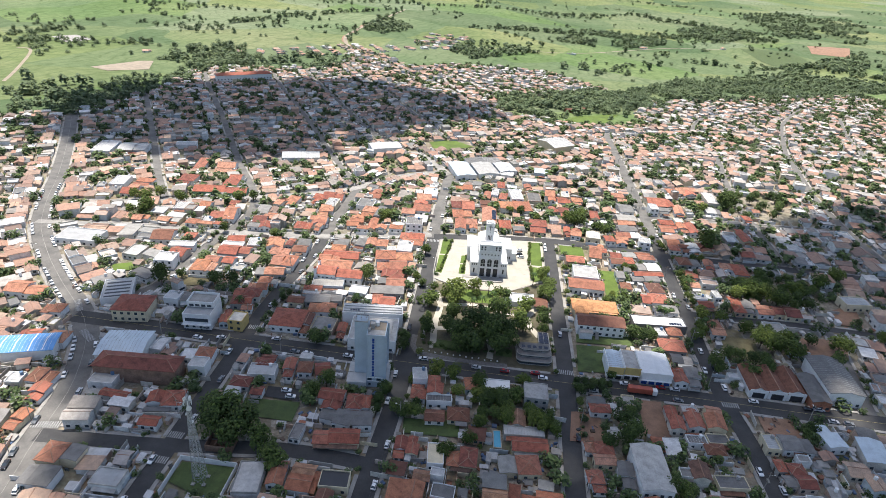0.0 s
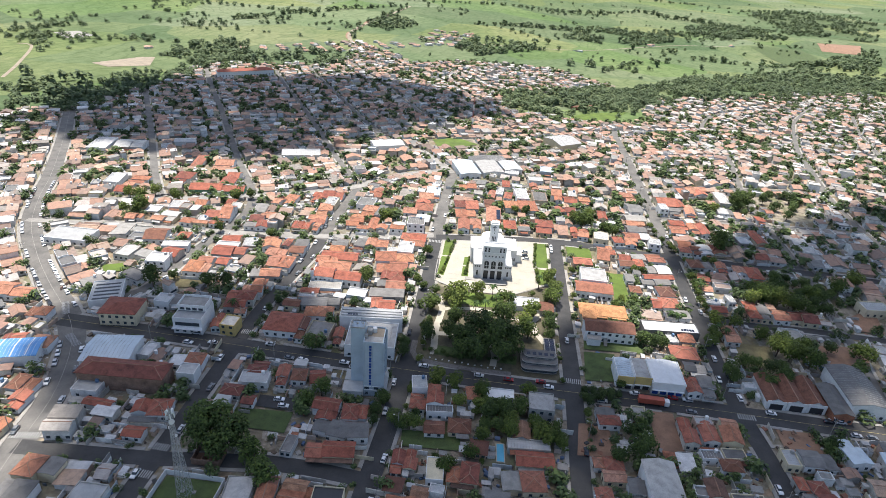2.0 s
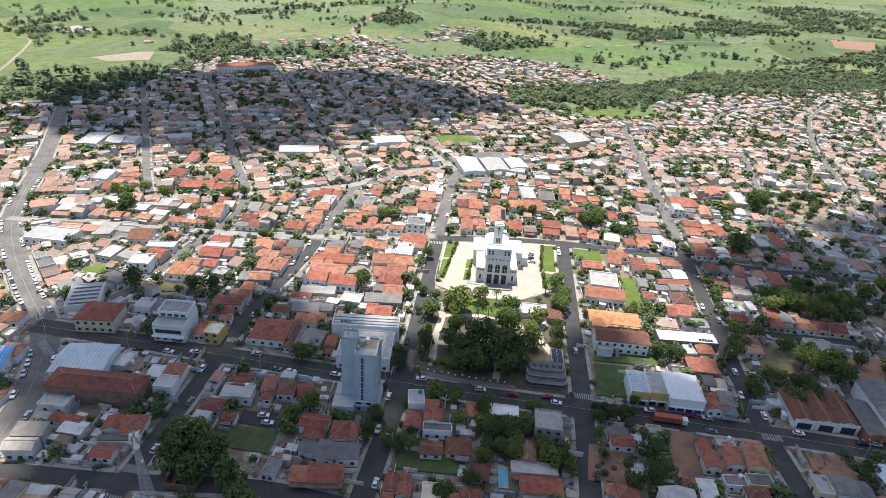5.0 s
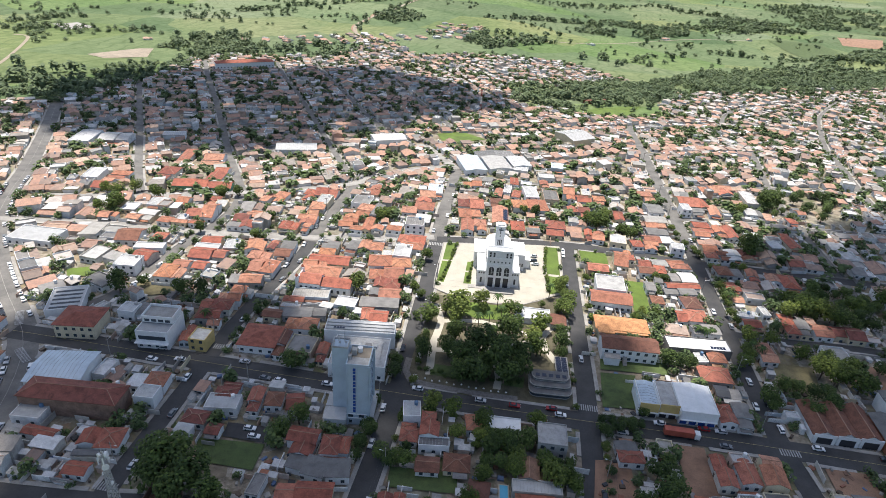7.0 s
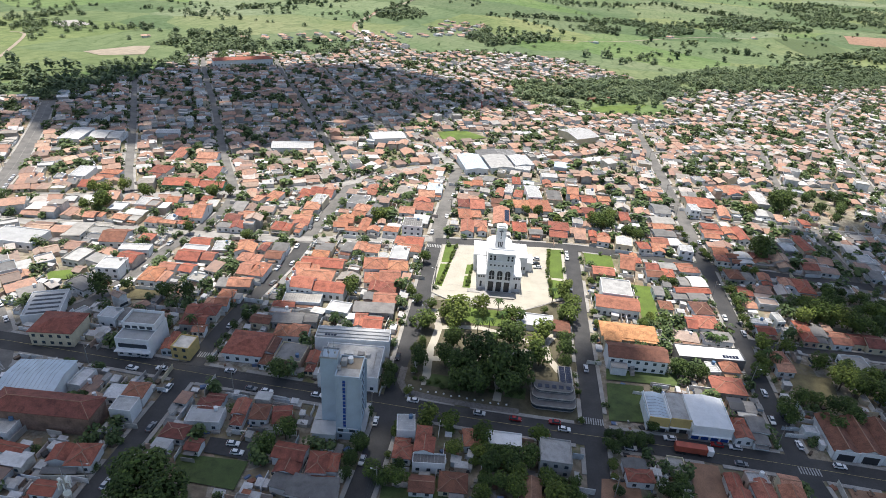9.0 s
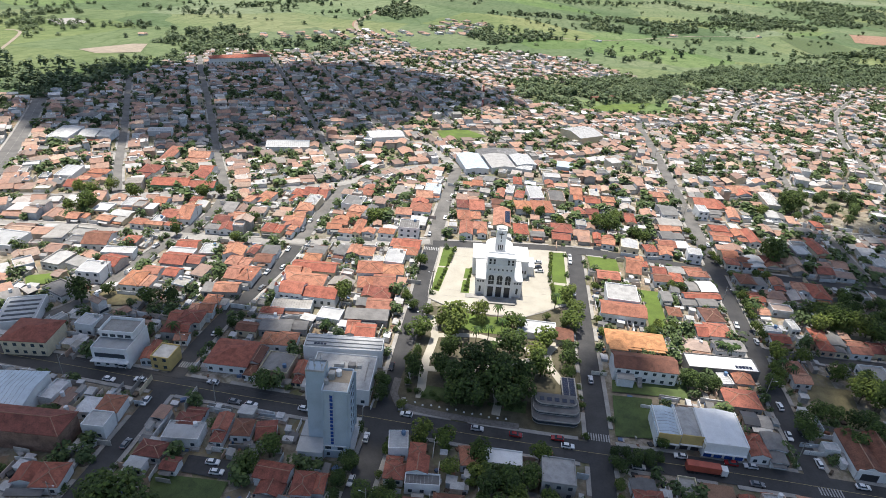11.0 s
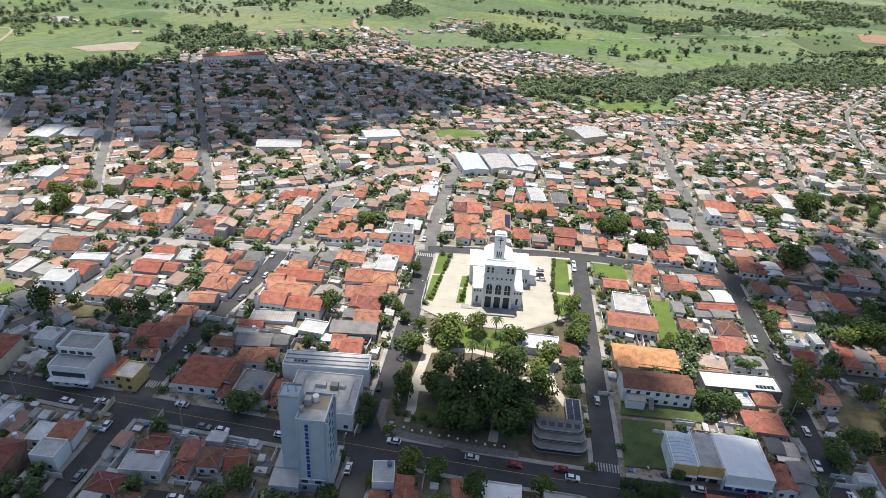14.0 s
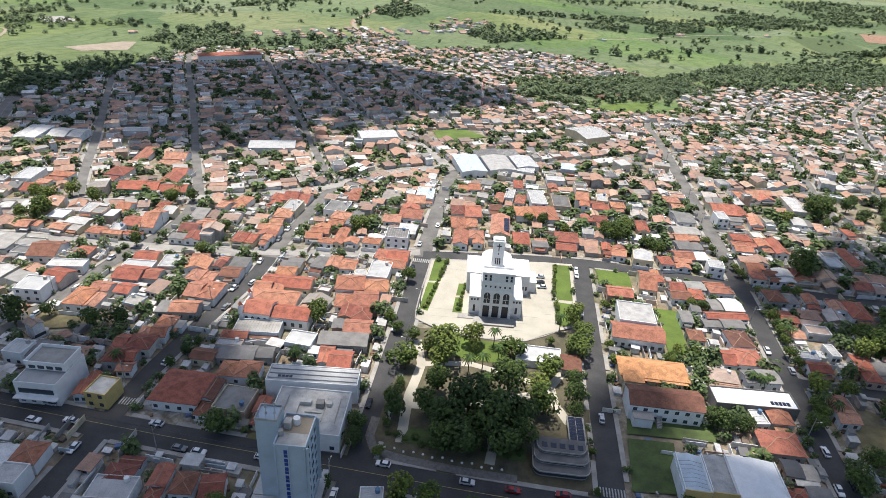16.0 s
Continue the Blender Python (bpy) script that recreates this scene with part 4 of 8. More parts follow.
def far_trees(name, spots, label, mat="leaf_far"):
    V, F = [], []
    for x, y, r, tall in spots:
        vs, fs = rng.choice(SPARSE if y < 330 else MIDDLE if mat == "leaf_wood" and y < 1250 else COARSE)
        k, z, t = len(V), terrain(x, y) - 0.3, rng.uniform(0, 6.28)
        c, s = math.cos(t) * r, math.sin(t) * r
        V += [(x + c * a.x - s * a.y, y + s * a.x + c * a.y, z + a.z * r * tall) for a in vs]
        F += [tuple(i + k for i in f) for f in fs]
    tagged(new(name, mesh_of(name, V, F, [mat])), label, "trees", "", "stuff")


def frond_crown(rng):
    V, F = [], []
    for i in range(16):
        t, lift = i * 2.4, rng.uniform(0.1, 0.9)
        c, s = math.cos(t), math.sin(t)
        prev = None
        for q in range(5):
            r = q / 4
            p = Vector((c * r, s * r, lift * r - 1.1 * r * r))
            side = Vector((-s, c, 0)) * (0.13 * (1 - r) + 0.05)
            drop = Vector((0, 0, -0.07))
            pair = (p + side + drop, p, p - side + drop)
            if prev:
                k = len(V)
                V += [*prev, *pair]
                F += [(k, k + 1, k + 4, k + 3), (k + 1, k + 2, k + 5, k + 4)]
            prev = pair
    return V, F


FRONDS = mesh_of("crown", *frond_crown(random.Random(5)), ["palm"])
STEM = (lambda s: mesh_of("trunk", s.v, s.f, ["bark"]))(Shape().tube((0, 0, 0), (0.02, 0.0, 1.0), 0.045, 0.03, 7))


def palm_tree(x, y, h, r=2.6):
    e = empty("palm_tree", x, y, rng.uniform(0, 360), "slender palm tree with drooping fronds", "palm tree", "palms")
    a, b = new("trunk", STEM), new("crown", FRONDS)
    a.parent = b.parent = e
    a.scale, b.scale, b.location = (4.5, 4.5, h), (r, r, r), (0, 0, h)
    return e


# ---------------------------------------------------------------- landmarks
def block(name, x, y, w, d, turn, h, wall, roof, roofmat, label, category="building", rise=0.0, windows=0, floors=1):
    """A plain building with its own walls, roof and windows; roof: flat, gable, gable_y or hip."""
    e = empty(name, x, y, turn, label, category)
    s = Shape()
    if roof == "flat":
        s.box(-w / 2, w / 2, -d / 2, d / 2, 0, h - 0.6)
        Shape().ring(w, d, h - 0.6, h, 0.22).put("parapet", wall, e)
        Shape().box(-w / 2 + 0.22, w / 2 - 0.22, -d / 2 + 0.22, d / 2 - 0.22, h - 0.6, h - 0.5).put("roof", roofmat, e)
    elif roof == "hip":
        s.box(-w / 2, w / 2, -d / 2, d / 2, 0, h)
        Shape().hip(w, d, h - 0.02, rise).put("roof", roofmat, e)
    else:
        along = "y" if roof == "gable_y" else "x"
        s.pent(w, d, h, rise, along)
        Shape().gable(w, d, h, rise, 0.4, 0.18, along).put("roof", roofmat, e)
    s.put("wall", wall, e)
    if roofmat in ("white_metal", "pale_metal", "sheet", "blue") and roof in ("gable", "gable_y"):
        L, half = (w, d / 2 + 0.4) if roof == "gable" else (d, w / 2 + 0.4)
        seams = Shape()
        for i in range(1, int(L / 1.5)):
            u = -L / 2 + i * 1.5
            for side in (-1, 1):
                a, b = (u, side * half, h + 0.2 - rise * 0.4 / (half - 0.4)), (u, 0, h + rise + 0.2)
                if roof == "gable_y":
                    a, b = (a[1], a[0], a[2]), (b[1], b[0], b[2])
                seams.tube(a, b, 0.05, 0.05, 3)
        tagged(seams.put("roof_seams", "sheet" if roofmat != "blue" else "white", e), kind="stuff")
    for f in range(floors):
        for i in range(windows):
            a = -w / 2 + (i + 0.5) * w / windows
            Shape().box(a - 0.65, a + 0.65, -d / 2 - 0.05, -d / 2 + 0.1, 1.0 + 3.1 * f, 2.3 + 3.1 * f).put("window", "glass", e)
    claim(x, y, w + 1, d + 1, turn)
    return e


RESERVED = [(-211, 234, 11, 10, 28), (-170, 232, 19, 12, 24), (64, 187, 12, 27, 5), (37, 174, 13, 17, 5), (117, 193, 14, 13, 8), (-25, 158, 24, 8, 5), (150, 312, 40, 32, 10), (168, 443, 50, 44, 10), (118, 252, 24, 24, 5), (-17, 300, 70, 74, 9), (-12, 236, 68, 68, 5), (39, 220, 15, 20, 3), (31, 328, 16, 15, 3), (-97, 114, 22, 14, 6), (-90, 151, 26, 12, 5), (-88, 161, 16, 8, 5), (-98, 138, 30, 14, 6), (62, 780, 90, 60, 35), (-85, 545, 46, 30, 20), (53, 294, 9, 30, 2), (46, 236, 30, 7, 8), (113, 248, 17, 19, 5), (156, 259, 28, 22, 8), (181, 298, 18, 22, 8), (2, 158, 6, 11, 8), (-25, 357, 11, 24, 7)]
for r in RESERVED:
    claim(*r)

block("market_hall", -163, 168, 19, 17, 14, 6.2, "white", "gable", "pale_metal", "low hall with a broad pale blue-grey metal roof", rise=1.2, windows=4)
block("old_warehouse", -148.9, 156.8, 34, 9.5, 8, 7.6, "brick", "hip", "red", "old brick warehouse under a long red hipped tile roof", rise=2.2)
Shape().ridge(34, 9.5, 7.6, 2.2, "hip").put("ridge", "mortar", bpy.data.objects["old_warehouse"])
block("white_office", -145, 200, 13, 15, 9, 8.5, "white", "flat", "white_metal", "white stepped office building with a flat roof", windows=4, floors=1)
e = bpy.data.objects["white_office"]
Shape().box(-5.4, 5.4, -7.62, -7.52, 4.4, 6.2).put("window_band", "glass", e)
Shape().box(-6.7, 6.7, -9.2, -7.5, 3.2, 3.5).put("balcony", "white", e)
Shape().box(-6.2, 6.2, -1.5, 7.0, 8.5, 10.4).put("upper_storey", "white", e)
Shape().ring(12.8, 8.9, 10.4, 11.6, 0.3).shift(0, 2.75).put("upper_parapet", "white", e)
Shape().box(-6.1, 6.1, -1.4, 6.9, 10.4, 10.5).put("roof_terrace", "walk", e)
for i in range(4):
    Shape().box(-5.2 + i * 2.8, -3.2 + i * 2.8, -1.58, -1.5, 8.9, 10.1).put("window", "glass", e)
block("corner_shop", -178, 196, 16, 13, 12, 6.5, "cream", "hip", "red", "two-storey cream corner shop under a red hipped roof", rise=2.2, windows=5, floors=2)
block("filling_station", -196, 209, 14, 18, 28, 4.2, "white", "flat", "white_metal", "white filling station canopy with dark slots in its roof")
station = bpy.data.objects["filling_station"]
for i in range(5):
    Shape().box(-5.6, 5.6, -7.6 + i * 3.2, -6.4 + i * 3.2, 3.72, 3.8).put("roof_slot", "dark", station)
block("yellow_shop", -127, 200, 7, 8, 4, 6.0, "yellow", "flat", "grey", "small yellow two-storey corner shop", windows=2, floors=2)
block("shop_row", -105, 208, 15, 14, 7, 4.0, "white", "hip", "red", "white corner house under a dark red hipped roof", rise=2.0, windows=4)
block("bank", -62.2, 206.9, 22, 18.5, 9, 6.8, "white", "flat", "grey", "pale flat-roofed bank building with plant on its roof", windows=5)
block("bank_annex", -66.7, 221, 29, 8, 11, 7.8, "white", "flat", "white_metal", "long white hall with a pale ribbed metal roof")
block("clinic", 44, 244, 23, 9.5, 7, 6.5, "white", "gable", "brown", "long white two-storey clinic under a brown tile roof", rise=1.9, windows=7, floors=2)
e = bpy.data.objects["clinic"]
Shape().box(-10.5, -4.5, -8.2, -4.75, 0, 4.0).put("annex_wall", "white", e)
Shape().box(-10.8, -4.3, -8.5, -4.75, 4.0, 4.2).put("annex_roof", "walk", e)
for i in range(9):
    Shape().box(-2.6, -1.0, -8.2 + 0.38 * i, -4.75, 0.33 * i, 0.33 * i + 0.33).put("stair_step", "walk", e)
block("orange_house", 42, 261, 23, 10, 6, 4.2, "cream", "hip", "amber", "house under a bright orange hipped tile roof", rise=2.0, windows=4)
e = bpy.data.objects["orange_house"]
Shape().box(-10.5, -4.5, -8.4, -5.02, 0, 3.8).put("wing_wall", "cream", e)
Shape().hip(6.4, 7.0, 4.3, 1.7, 0.4).shift(-7.5, -4.6).put("wing_roof", "amber", e)
for i in range(5):
    Shape().box(-2.6 + i * 2.6, -2.35 + i * 2.6, -5.9, -5.65, 0, 4.0).put("veranda_post", "white", e)
Shape().lean(-4.2, 11.2, -6.4, -5.0, 3.7, 4.15, 0.12).put("veranda_roof", "amber", e)
block("school", 38, 282, 19, 10, 4, 4.6, "white", "gable", "orange", "white building with a row of windows under an orange roof", rise=1.6, windows=7)
block("flat_house", 38, 295, 14, 14, 4, 5.5, "white", "flat", "grey", "white house with a stepped flat roof", windows=3)
block("depot", 74, 255, 27, 8.5, 9, 5.0, "dgrey", "flat", "white", "long depot with dark walls under a white roof")
for i in range(5):
    Shape().box(5 + i * 1.3, 6.1 + i * 1.3, -2.6, -0.8, 4.5, 4.58).put("solar_panel", "solar", bpy.data.objects["depot"])
block("store", 49, 214.5, 7, 13, 6, 5.6, "white", "gable_y", "pale_metal", "narrow store under a pale blue metal roof", rise=0.7, windows=2)
block("store", 56.4, 216, 7, 13.4, 6, 5.4, "white", "gable_y", "grey", "narrow store under a grey sheet roof", rise=0.6, windows=2)
block("double_store", 66.8, 216, 13.4, 15.5, 6, 6, "white", "gable_y", "white", "wide shop under two bright white metal roofs", rise=0.9, windows=4)
for name, x, y, w, d, mat in (("store", 49, 214.5, 7, 13, "yellow"), ("store.001", 56.4, 216, 7, 13.4, "yellow"), ("double_store", 66.8, 216, 13.4, 15.5, "white")):
    e = bpy.data.objects[name]
    Shape().box(-w / 2, w / 2, -d / 2 - 0.7, -d / 2 - 0.42, 2.9, 6.9).put("front_parapet", mat, e)
    Shape().box(-w / 2, w / 2, -d / 2 - 1.4, -d / 2 - 0.7, 2.9, 3.1).put("awning", "white", e)
    for i in range(int(w / 3.2)):
        a = -w / 2 + (i + 0.5) * w / int(w / 3.2)
        Shape().box(a - 1.25, a + 1.25, -d / 2 - 0.12, -d / 2 - 0.06, 0.1, 2.8).put("shutter", "blue_glass" if mat == "white" else "dark", e)
    for s in (-1, 1):
        Shape().box(s * w / 2 - 0.12, s * w / 2 + 0.12, -d / 2 - 0.42, d / 2, 5.4, 6.8).put("side_parapet", "white", e)
block("white_roof_house", -2, 186.5, 12, 6, 6, 3.6, "white", "flat", "white", "low house under a bright white roof")
block("grey_house", 15, 183, 10, 10, 5, 6.6, "grey", "flat", "grey", "grey unpainted two-storey house with a flat roof", windows=3, floors=2)
block("mill", 58.5, 151, 11, 21, 8, 7.4, "white", "gable_y", "grey", "long white mill under a dark grey roof", rise=1.2, windows=4, floors=2)
block("big_warehouse", 148, 228, 15, 26, 5, 7, "white", "gable_y", "sheet", "large warehouse under a grey metal roof", rise=1.4, windows=4)
block("timber_store", 137, 219, 8, 19, 4, 4.6, "orange", "gable_y", "dgrey", "store with a dark grey roof and orange front", rise=1.2, windows=3)
block("blue_market", -203, 158, 24, 12, 22, 5.2, "white", "gable", "blue", "market hall under a bright blue painted roof", rise=0.8)
block("school_on_the_hill", -410, 768, 73, 14, 39, 10, "white", "hip", "red", "long white two-storey school on the hill under a red roof", rise=2.6, windows=18, floors=2)
for cx, cy, cw, cd, cover in ((-58, 452, 16, 30, "pale_metal"), (-40, 458, 17, 26, "grey"), (-24, 466, 14, 20, "white_metal"), (-44, 480, 30, 14, "sheet")):
    block("market_shed", cx, cy, cw, cd, 24, 5.2, "white", "gable_y", cover, "white shed of a large complex under a metal roof", rise=1.0, windows=4)
block("long_shed", -206, 470, 32, 16, 22, 5, "white", "gable", "white_metal", "long shed under a bright white roof", rise=1.2)
block("long_shed", -141, 515, 28, 17, 30, 5, "white", "gable", "white_metal", "long shed under a bright white roof", rise=1.2)
block("sports_hall", 17, 568, 24, 27, 40, 7, "cream", "gable", "white_metal", "sports hall with brown gables under a white roof", rise=2.2)
block("white_shed", -313, 465, 17, 10, 24, 4.5, "white", "gable", "white_metal", "low shed under a white metal roof", rise=0.8)


def chapel():
    """White chapel with a row of arched windows, a higher nave and a lower hall behind it."""
    e = empty("chapel", -94.7, 253.3, 6, "white chapel with arched windows under red tile roofs", "chapel")
    Shape().pent(10, 9, 6.2, 2.2).shift(-7, 0).put("nave_wall", "white", e)
    Shape().gable(10, 9, 6.2, 2.2, 0.3).shift(-7, 0).put("nave_roof", "red", e)
    Shape().pent(14, 8.4, 5.0, 1.8).shift(5.1, 0.4).put("hall_wall", "white", e)
    Shape().gable(14, 8.4, 5.0, 1.8, 0.3).shift(5.1, 0.4).put("hall_roof", "red", e)
    for i in range(4):
        Shape().arch(-11.2 + i * 2.3, -10.1 + i * 2.3, 1.4, 4.6, -4.5, 0.08).put("arched_window", "dark", e)
    for i in range(4):
        Shape().box(0 + i * 3.0, 1.2 + i * 3.0, -3.88, -3.8, 1.6, 3.2).put("window", "glass", e)
    Shape().box(-12.6, -12.05, -5.0, 5.0, 0, 8.2).put("front_wall", "white", e)
    for y in (-4.4, 4.4):
        t = Shape().box(-13.2, -11.8, y - 0.8, y + 0.8, 0, 9.4).put("pinnacle", "white", e)
        Shape().tube((-12.5, y, 9.4), (-12.5, y, 10.8), 1.0, 0.1, 4).put("cap", "red", t)
    claim(-94.7, 252.3, 25, 11, 6)
    HAND.append((-103.6, 251.3, 5)), HAND.append((-94.7, 252.3, 5)), HAND.append((-85.7, 253.3, 5))


chapel()

# the blocks round the square
hand_house(-100.9, 262.5, 18.4, 10.5, 8, 5, "hip", "orange")
hand_house(-106.6, 269.4, 11.0, 8.1, 14, 4.6, "gable", "orange")
hand_house(-101.6, 276.1, 19.8, 8.7, 9, 4, "gable", "red")
hand_house(-106.3, 284.4, 7.8, 6.7, 11, 3.6, "hip", "orange")
hand_house(-72.3, 283.7, 21.1, 10.7, 15, 4.5, "hip", "orange", "white")
hand_house(-70.8, 272.9, 16.6, 10.3, 15, 4, "gable", "orange")
hand_house(-67.8, 263.8, 12.2, 9.2, 9, 4, "hip", "red", "cream")
hand_house(-66.3, 254.9, 14.5, 7.5, 11, 4, "gable", "orange")
hand_house(-66.4, 246.4, 17.1, 7.4, 12, 4, "gable", "dgrey", "grey")
hand_house(-80.6, 241.9, 9.6, 7.8, 2, 4.2, "flat", "white_metal")
hand_house(-98.3, 244.2, 16.5, 7.7, 12, 4, "flat", "sheet")
hand_house(-104.5, 238.5, 9.4, 4.8, 11, 3.6, "gable", "red")
hand_house(-103.4, 233.2, 9.0, 4.0, 7, 3.4, "flat", "white_metal")
hand_house(-95.4, 229.8, 18.1, 7.2, 13, 3.6, "gable", "dgrey", "grey")
hand_house(-65.2, 235.1, 11.4, 8.6, 10, 4, "gable", "red")
hand_house(-71.6, 239.2, 8.8, 4.1, 11, 3.4, "gable", "red")
hand_house(-93.0, 221.2, 13.3, 8.1, 10, 4, "hip", "orange")
hand_house(-133.8, 224.0, 12.9, 7.8, 10, 4, "hip", "red")
hand_house(-133.1, 216.0, 9.6, 7.4, 12, 4.4, "hip", "red", "grey")
hand_house(-128.2, 212.5, 5.7, 4.5, 14, 3.2, "gable", "orange")
hand_house(-131.9, 231.9, 9.8, 7.3, 12, 3.6, "gable", "orange")
hand_house(-129.4, 238.5, 9.3, 5.8, 9, 3.6, "hip", "orange")
hand_house(-158.8, 212.0, 8.2, 7.6, 15, 4, "gable", "dgrey")
hand_house(-165.7, 209.1, 7.1, 7.0, 5, 5.5, "flat", "white_metal")
hand_house(-108.1, 225.0, 7.9, 5.6, 6, 3.6, "gable", "brown")
hand_house(-168.3, 242.7, 12.2, 11.6, 9, 4, "hip", "orange")
hand_house(-167.9, 251.2, 7.4, 6.1, 5, 3.6, "gable", "orange")
hand_house(-158.8, 252.4, 6.0, 6.9, 2, 3.6, "gable", "red")
hand_house(-188.9, 242.5, 13.4, 9.9, 10, 6, "flat", "white_metal", "white")
hand_house(-188.1, 252.5, 10.7, 9.5, 0, 4, "gable", "red")
hand_house(-184.6, 256.4, 5.5, 9.1, 15, 4, "gable_y", "orange")
hand_house(-192.5, 261.4, 14.4, 6.2, 15, 4, "flat", "sheet")
hand_house(-209.1, 269.4, 11.5, 13.1, 14, 4, "gable", "brown")
hand_house(-194.7, 273.5, 6.6, 6.8, 10, 3.6, "hip", "red")
hand_house(-183.8, 274.8, 8.1, 9.1, 1, 3.6, "hip", "red")
hand_house(-165.8, 269.9, 12.5, 6.7, 10, 3.6, "flat", "white_metal")
hand_house(-155.0, 275.8, 7.3, 9.8, 15, 4, "flat", "white_metal")
hand_house(-161.0, 263.3, 17.0, 10.3, 8, 4, "gable", "red")
hand_house(-167.3, 277.8, 9.5, 7.3, 13, 3.6, "gable", "red")
hand_house(-143.7, 280.3, 9.3, 13.7, 13, 4, "gable_y", "orange")
hand_house(-137.0, 270.6, 10.7, 8.7, 6, 3.6, "hip", "orange")
hand_house(-129.0, 259.4, 14.3, 14.4, 5, 4, "hip", "orange")
hand_house(-132.0, 247.4, 16.2, 7.6, 13, 4, "gable", "orange", "grey")
hand_house(-237.4, 287.6, 8.7, 9.8, 11, 3.6, "gable", "orange")
hand_house(-222.5, 288.4, 7.4, 10.6, 0, 3.6, "gable", "orange")
hand_house(-215.6, 286.7, 9.0, 9.1, 8, 3.6, "hip", "orange", "green")
hand_house(-218.8, 296.0, 9.9, 11.8, 4, 3.6, "gable", "sheet")
hand_house(-204.7, 290.9, 6.9, 9.9, 4, 3.6, "hip", "orange")
hand_house(-195.8, 290.5, 8.5, 9.2, 7, 3.6, "gable", "orange")
hand_house(-186.0, 291.2, 9.4, 10.7, 5, 3.6, "hip", "red", "white")
hand_house(-185.9, 311.5, 10.6, 18.3, 12, 4.4, "gable", "orange")
hand_house(-195.3, 307.4, 8.0, 9.8, 5, 3.6, "gable", "red")
hand_house(-197.5, 297.3, 4.7, 8.0, 12, 3.4, "flat", "white_metal")
hand_house(-186.5, 325.2, 12.3, 9.9, 15, 3.6, "flat", "white_metal")
hand_house(-224.5, 315.3, 10.3, 10.5, 12, 3.6, "flat", "white_metal")
hand_house(-196.1, 329.3, 5.7, 10.1, 12, 3.6, "hip", "red")
hand_house(-212.2, 320.4, 6.7, 13.7, 7, 3.6, "gable", "orange")
hand_house(-166.9, 309.0, 8.0, 9.4, 10, 3.6, "gable", "red")
hand_house(-163.4, 316.4, 6.9, 9.1, 8, 3.6, "gable", "orange")
hand_house(-159.5, 298.6, 6.7, 12.3, 14, 3.6, "gable_y", "red")
hand_house(-166.2, 296.0, 6.9, 10.1, 9, 3.6, "hip", "dgrey")
hand_house(-70.5, 328.2, 10.6, 10.5, 9, 6.5, "flat", "dgrey", "white")
hand_house(-72.2, 361.1, 11.6, 17.3, 7, 4, "hip", "orange")
hand_house(-79.4, 350.4, 8.6, 9.0, 9, 3.6, "gable", "orange")
hand_house(-75.0, 380.6, 9.8, 10.9, 13, 3.6, "gable", "orange")
hand_house(-71.8, 390.2, 10.4, 15.4, 8, 4, "flat", "pale_metal")
hand_house(-104.8, 341.2, 8.8, 15.5, 0, 4, "hip", "orange")
hand_house(-97.9, 343.6, 6.0, 16.2, 0, 3.6, "gable_y", "sheet")
hand_house(-108.3, 327.3, 8.2, 10.2, 10, 3.6, "gable", "orange")
hand_house(-108.9, 319.6, 7.4, 6.8, 14, 3.4, "gable", "orange")
hand_house(-100.8, 312.8, 7.1, 10.4, 5, 3.6, "hip", "orange")
hand_house(-96.3, 320.3, 4.8, 19.4, 5, 3.6, "gable_y", "orange")
hand_house(-89.8, 316.4, 6.1, 10.4, 3, 3.6, "gable_y", "orange")
hand_house(-81.3, 323.9, 8.0, 11.3, 6, 3.6, "hip", "orange")
hand_house(-85.1, 320.5, 4.2, 12.0, 0, 3.6, "flat", "white_metal")
hand_house(-67.8, 311.3, 14.7, 9.8, 6, 4, "gable", "red")
hand_house(-66.2, 304.7, 12.4, 8.3, 7, 3.6, "hip", "orange")
hand_house(-68.9, 296.4, 8.9, 13.6, 6, 4.4, "flat", "white_metal")
hand_house(-76.1, 292.0, 5.4, 7.2, 13, 3.6, "flat", "white_metal")
hand_house(-107.1, 291.9, 8.6, 8.8, 9, 3.6, "hip", "dgrey")
hand_house(-95.7, 295.5, 5.7, 9.2, 0, 3.6, "hip", "dgrey")
hand_house(-90.5, 298.5, 5.7, 10.5, 8, 3.6, "gable_y", "orange")
hand_house(-83.7, 298.4, 6.8, 9.7, 10, 3.6, "hip", "orange")
hand_house(-129.5, 317.8, 14.4, 11.9, 6, 4, "gable", "orange")
hand_house(-136.7, 303.9, 10.4, 14.4, 7, 4, "hip", "red")
hand_house(-125.8, 305.4, 8.3, 13.4, 0, 4, "hip", "orange", "white")
hand_house(-130.4, 348.0, 13.5, 13.9, 4, 5, "flat", "white_metal")
hand_house(-131.7, 335.7, 11.1, 18.2, 11, 3.6, "hip", "orange")
hand_house(-147.1, 358.5, 7.0, 13.9, 3, 3.6, "hip", "red")
hand_house(-136.9, 365.6, 15.6, 12.6, 7, 3.6, "gable", "red")
hand_house(-169.5, 344.3, 4.9, 12.0, 0, 3.6, "hip", "orange")
hand_house(-162.3, 347.8, 7.5, 14.9, 0, 3.6, "hip", "orange")
hand_house(-110.3, 353.8, 11.5, 12.4, 2, 5, "flat", "sheet")
hand_house(-110.7, 378.1, 9.8, 15.6, 1, 3.6, "hip", "orange")
hand_house(-127.8, 284.9, 7.2, 8.0, 11, 3.6, "hip", "dgrey")
hand_house(-135.6, 283.0, 3.8, 9.7, 4, 3.6, "gable_y", "red")
hand_house(-126.5, 276.4, 8.7, 7.6, 9, 3.6, "gable", "brown")
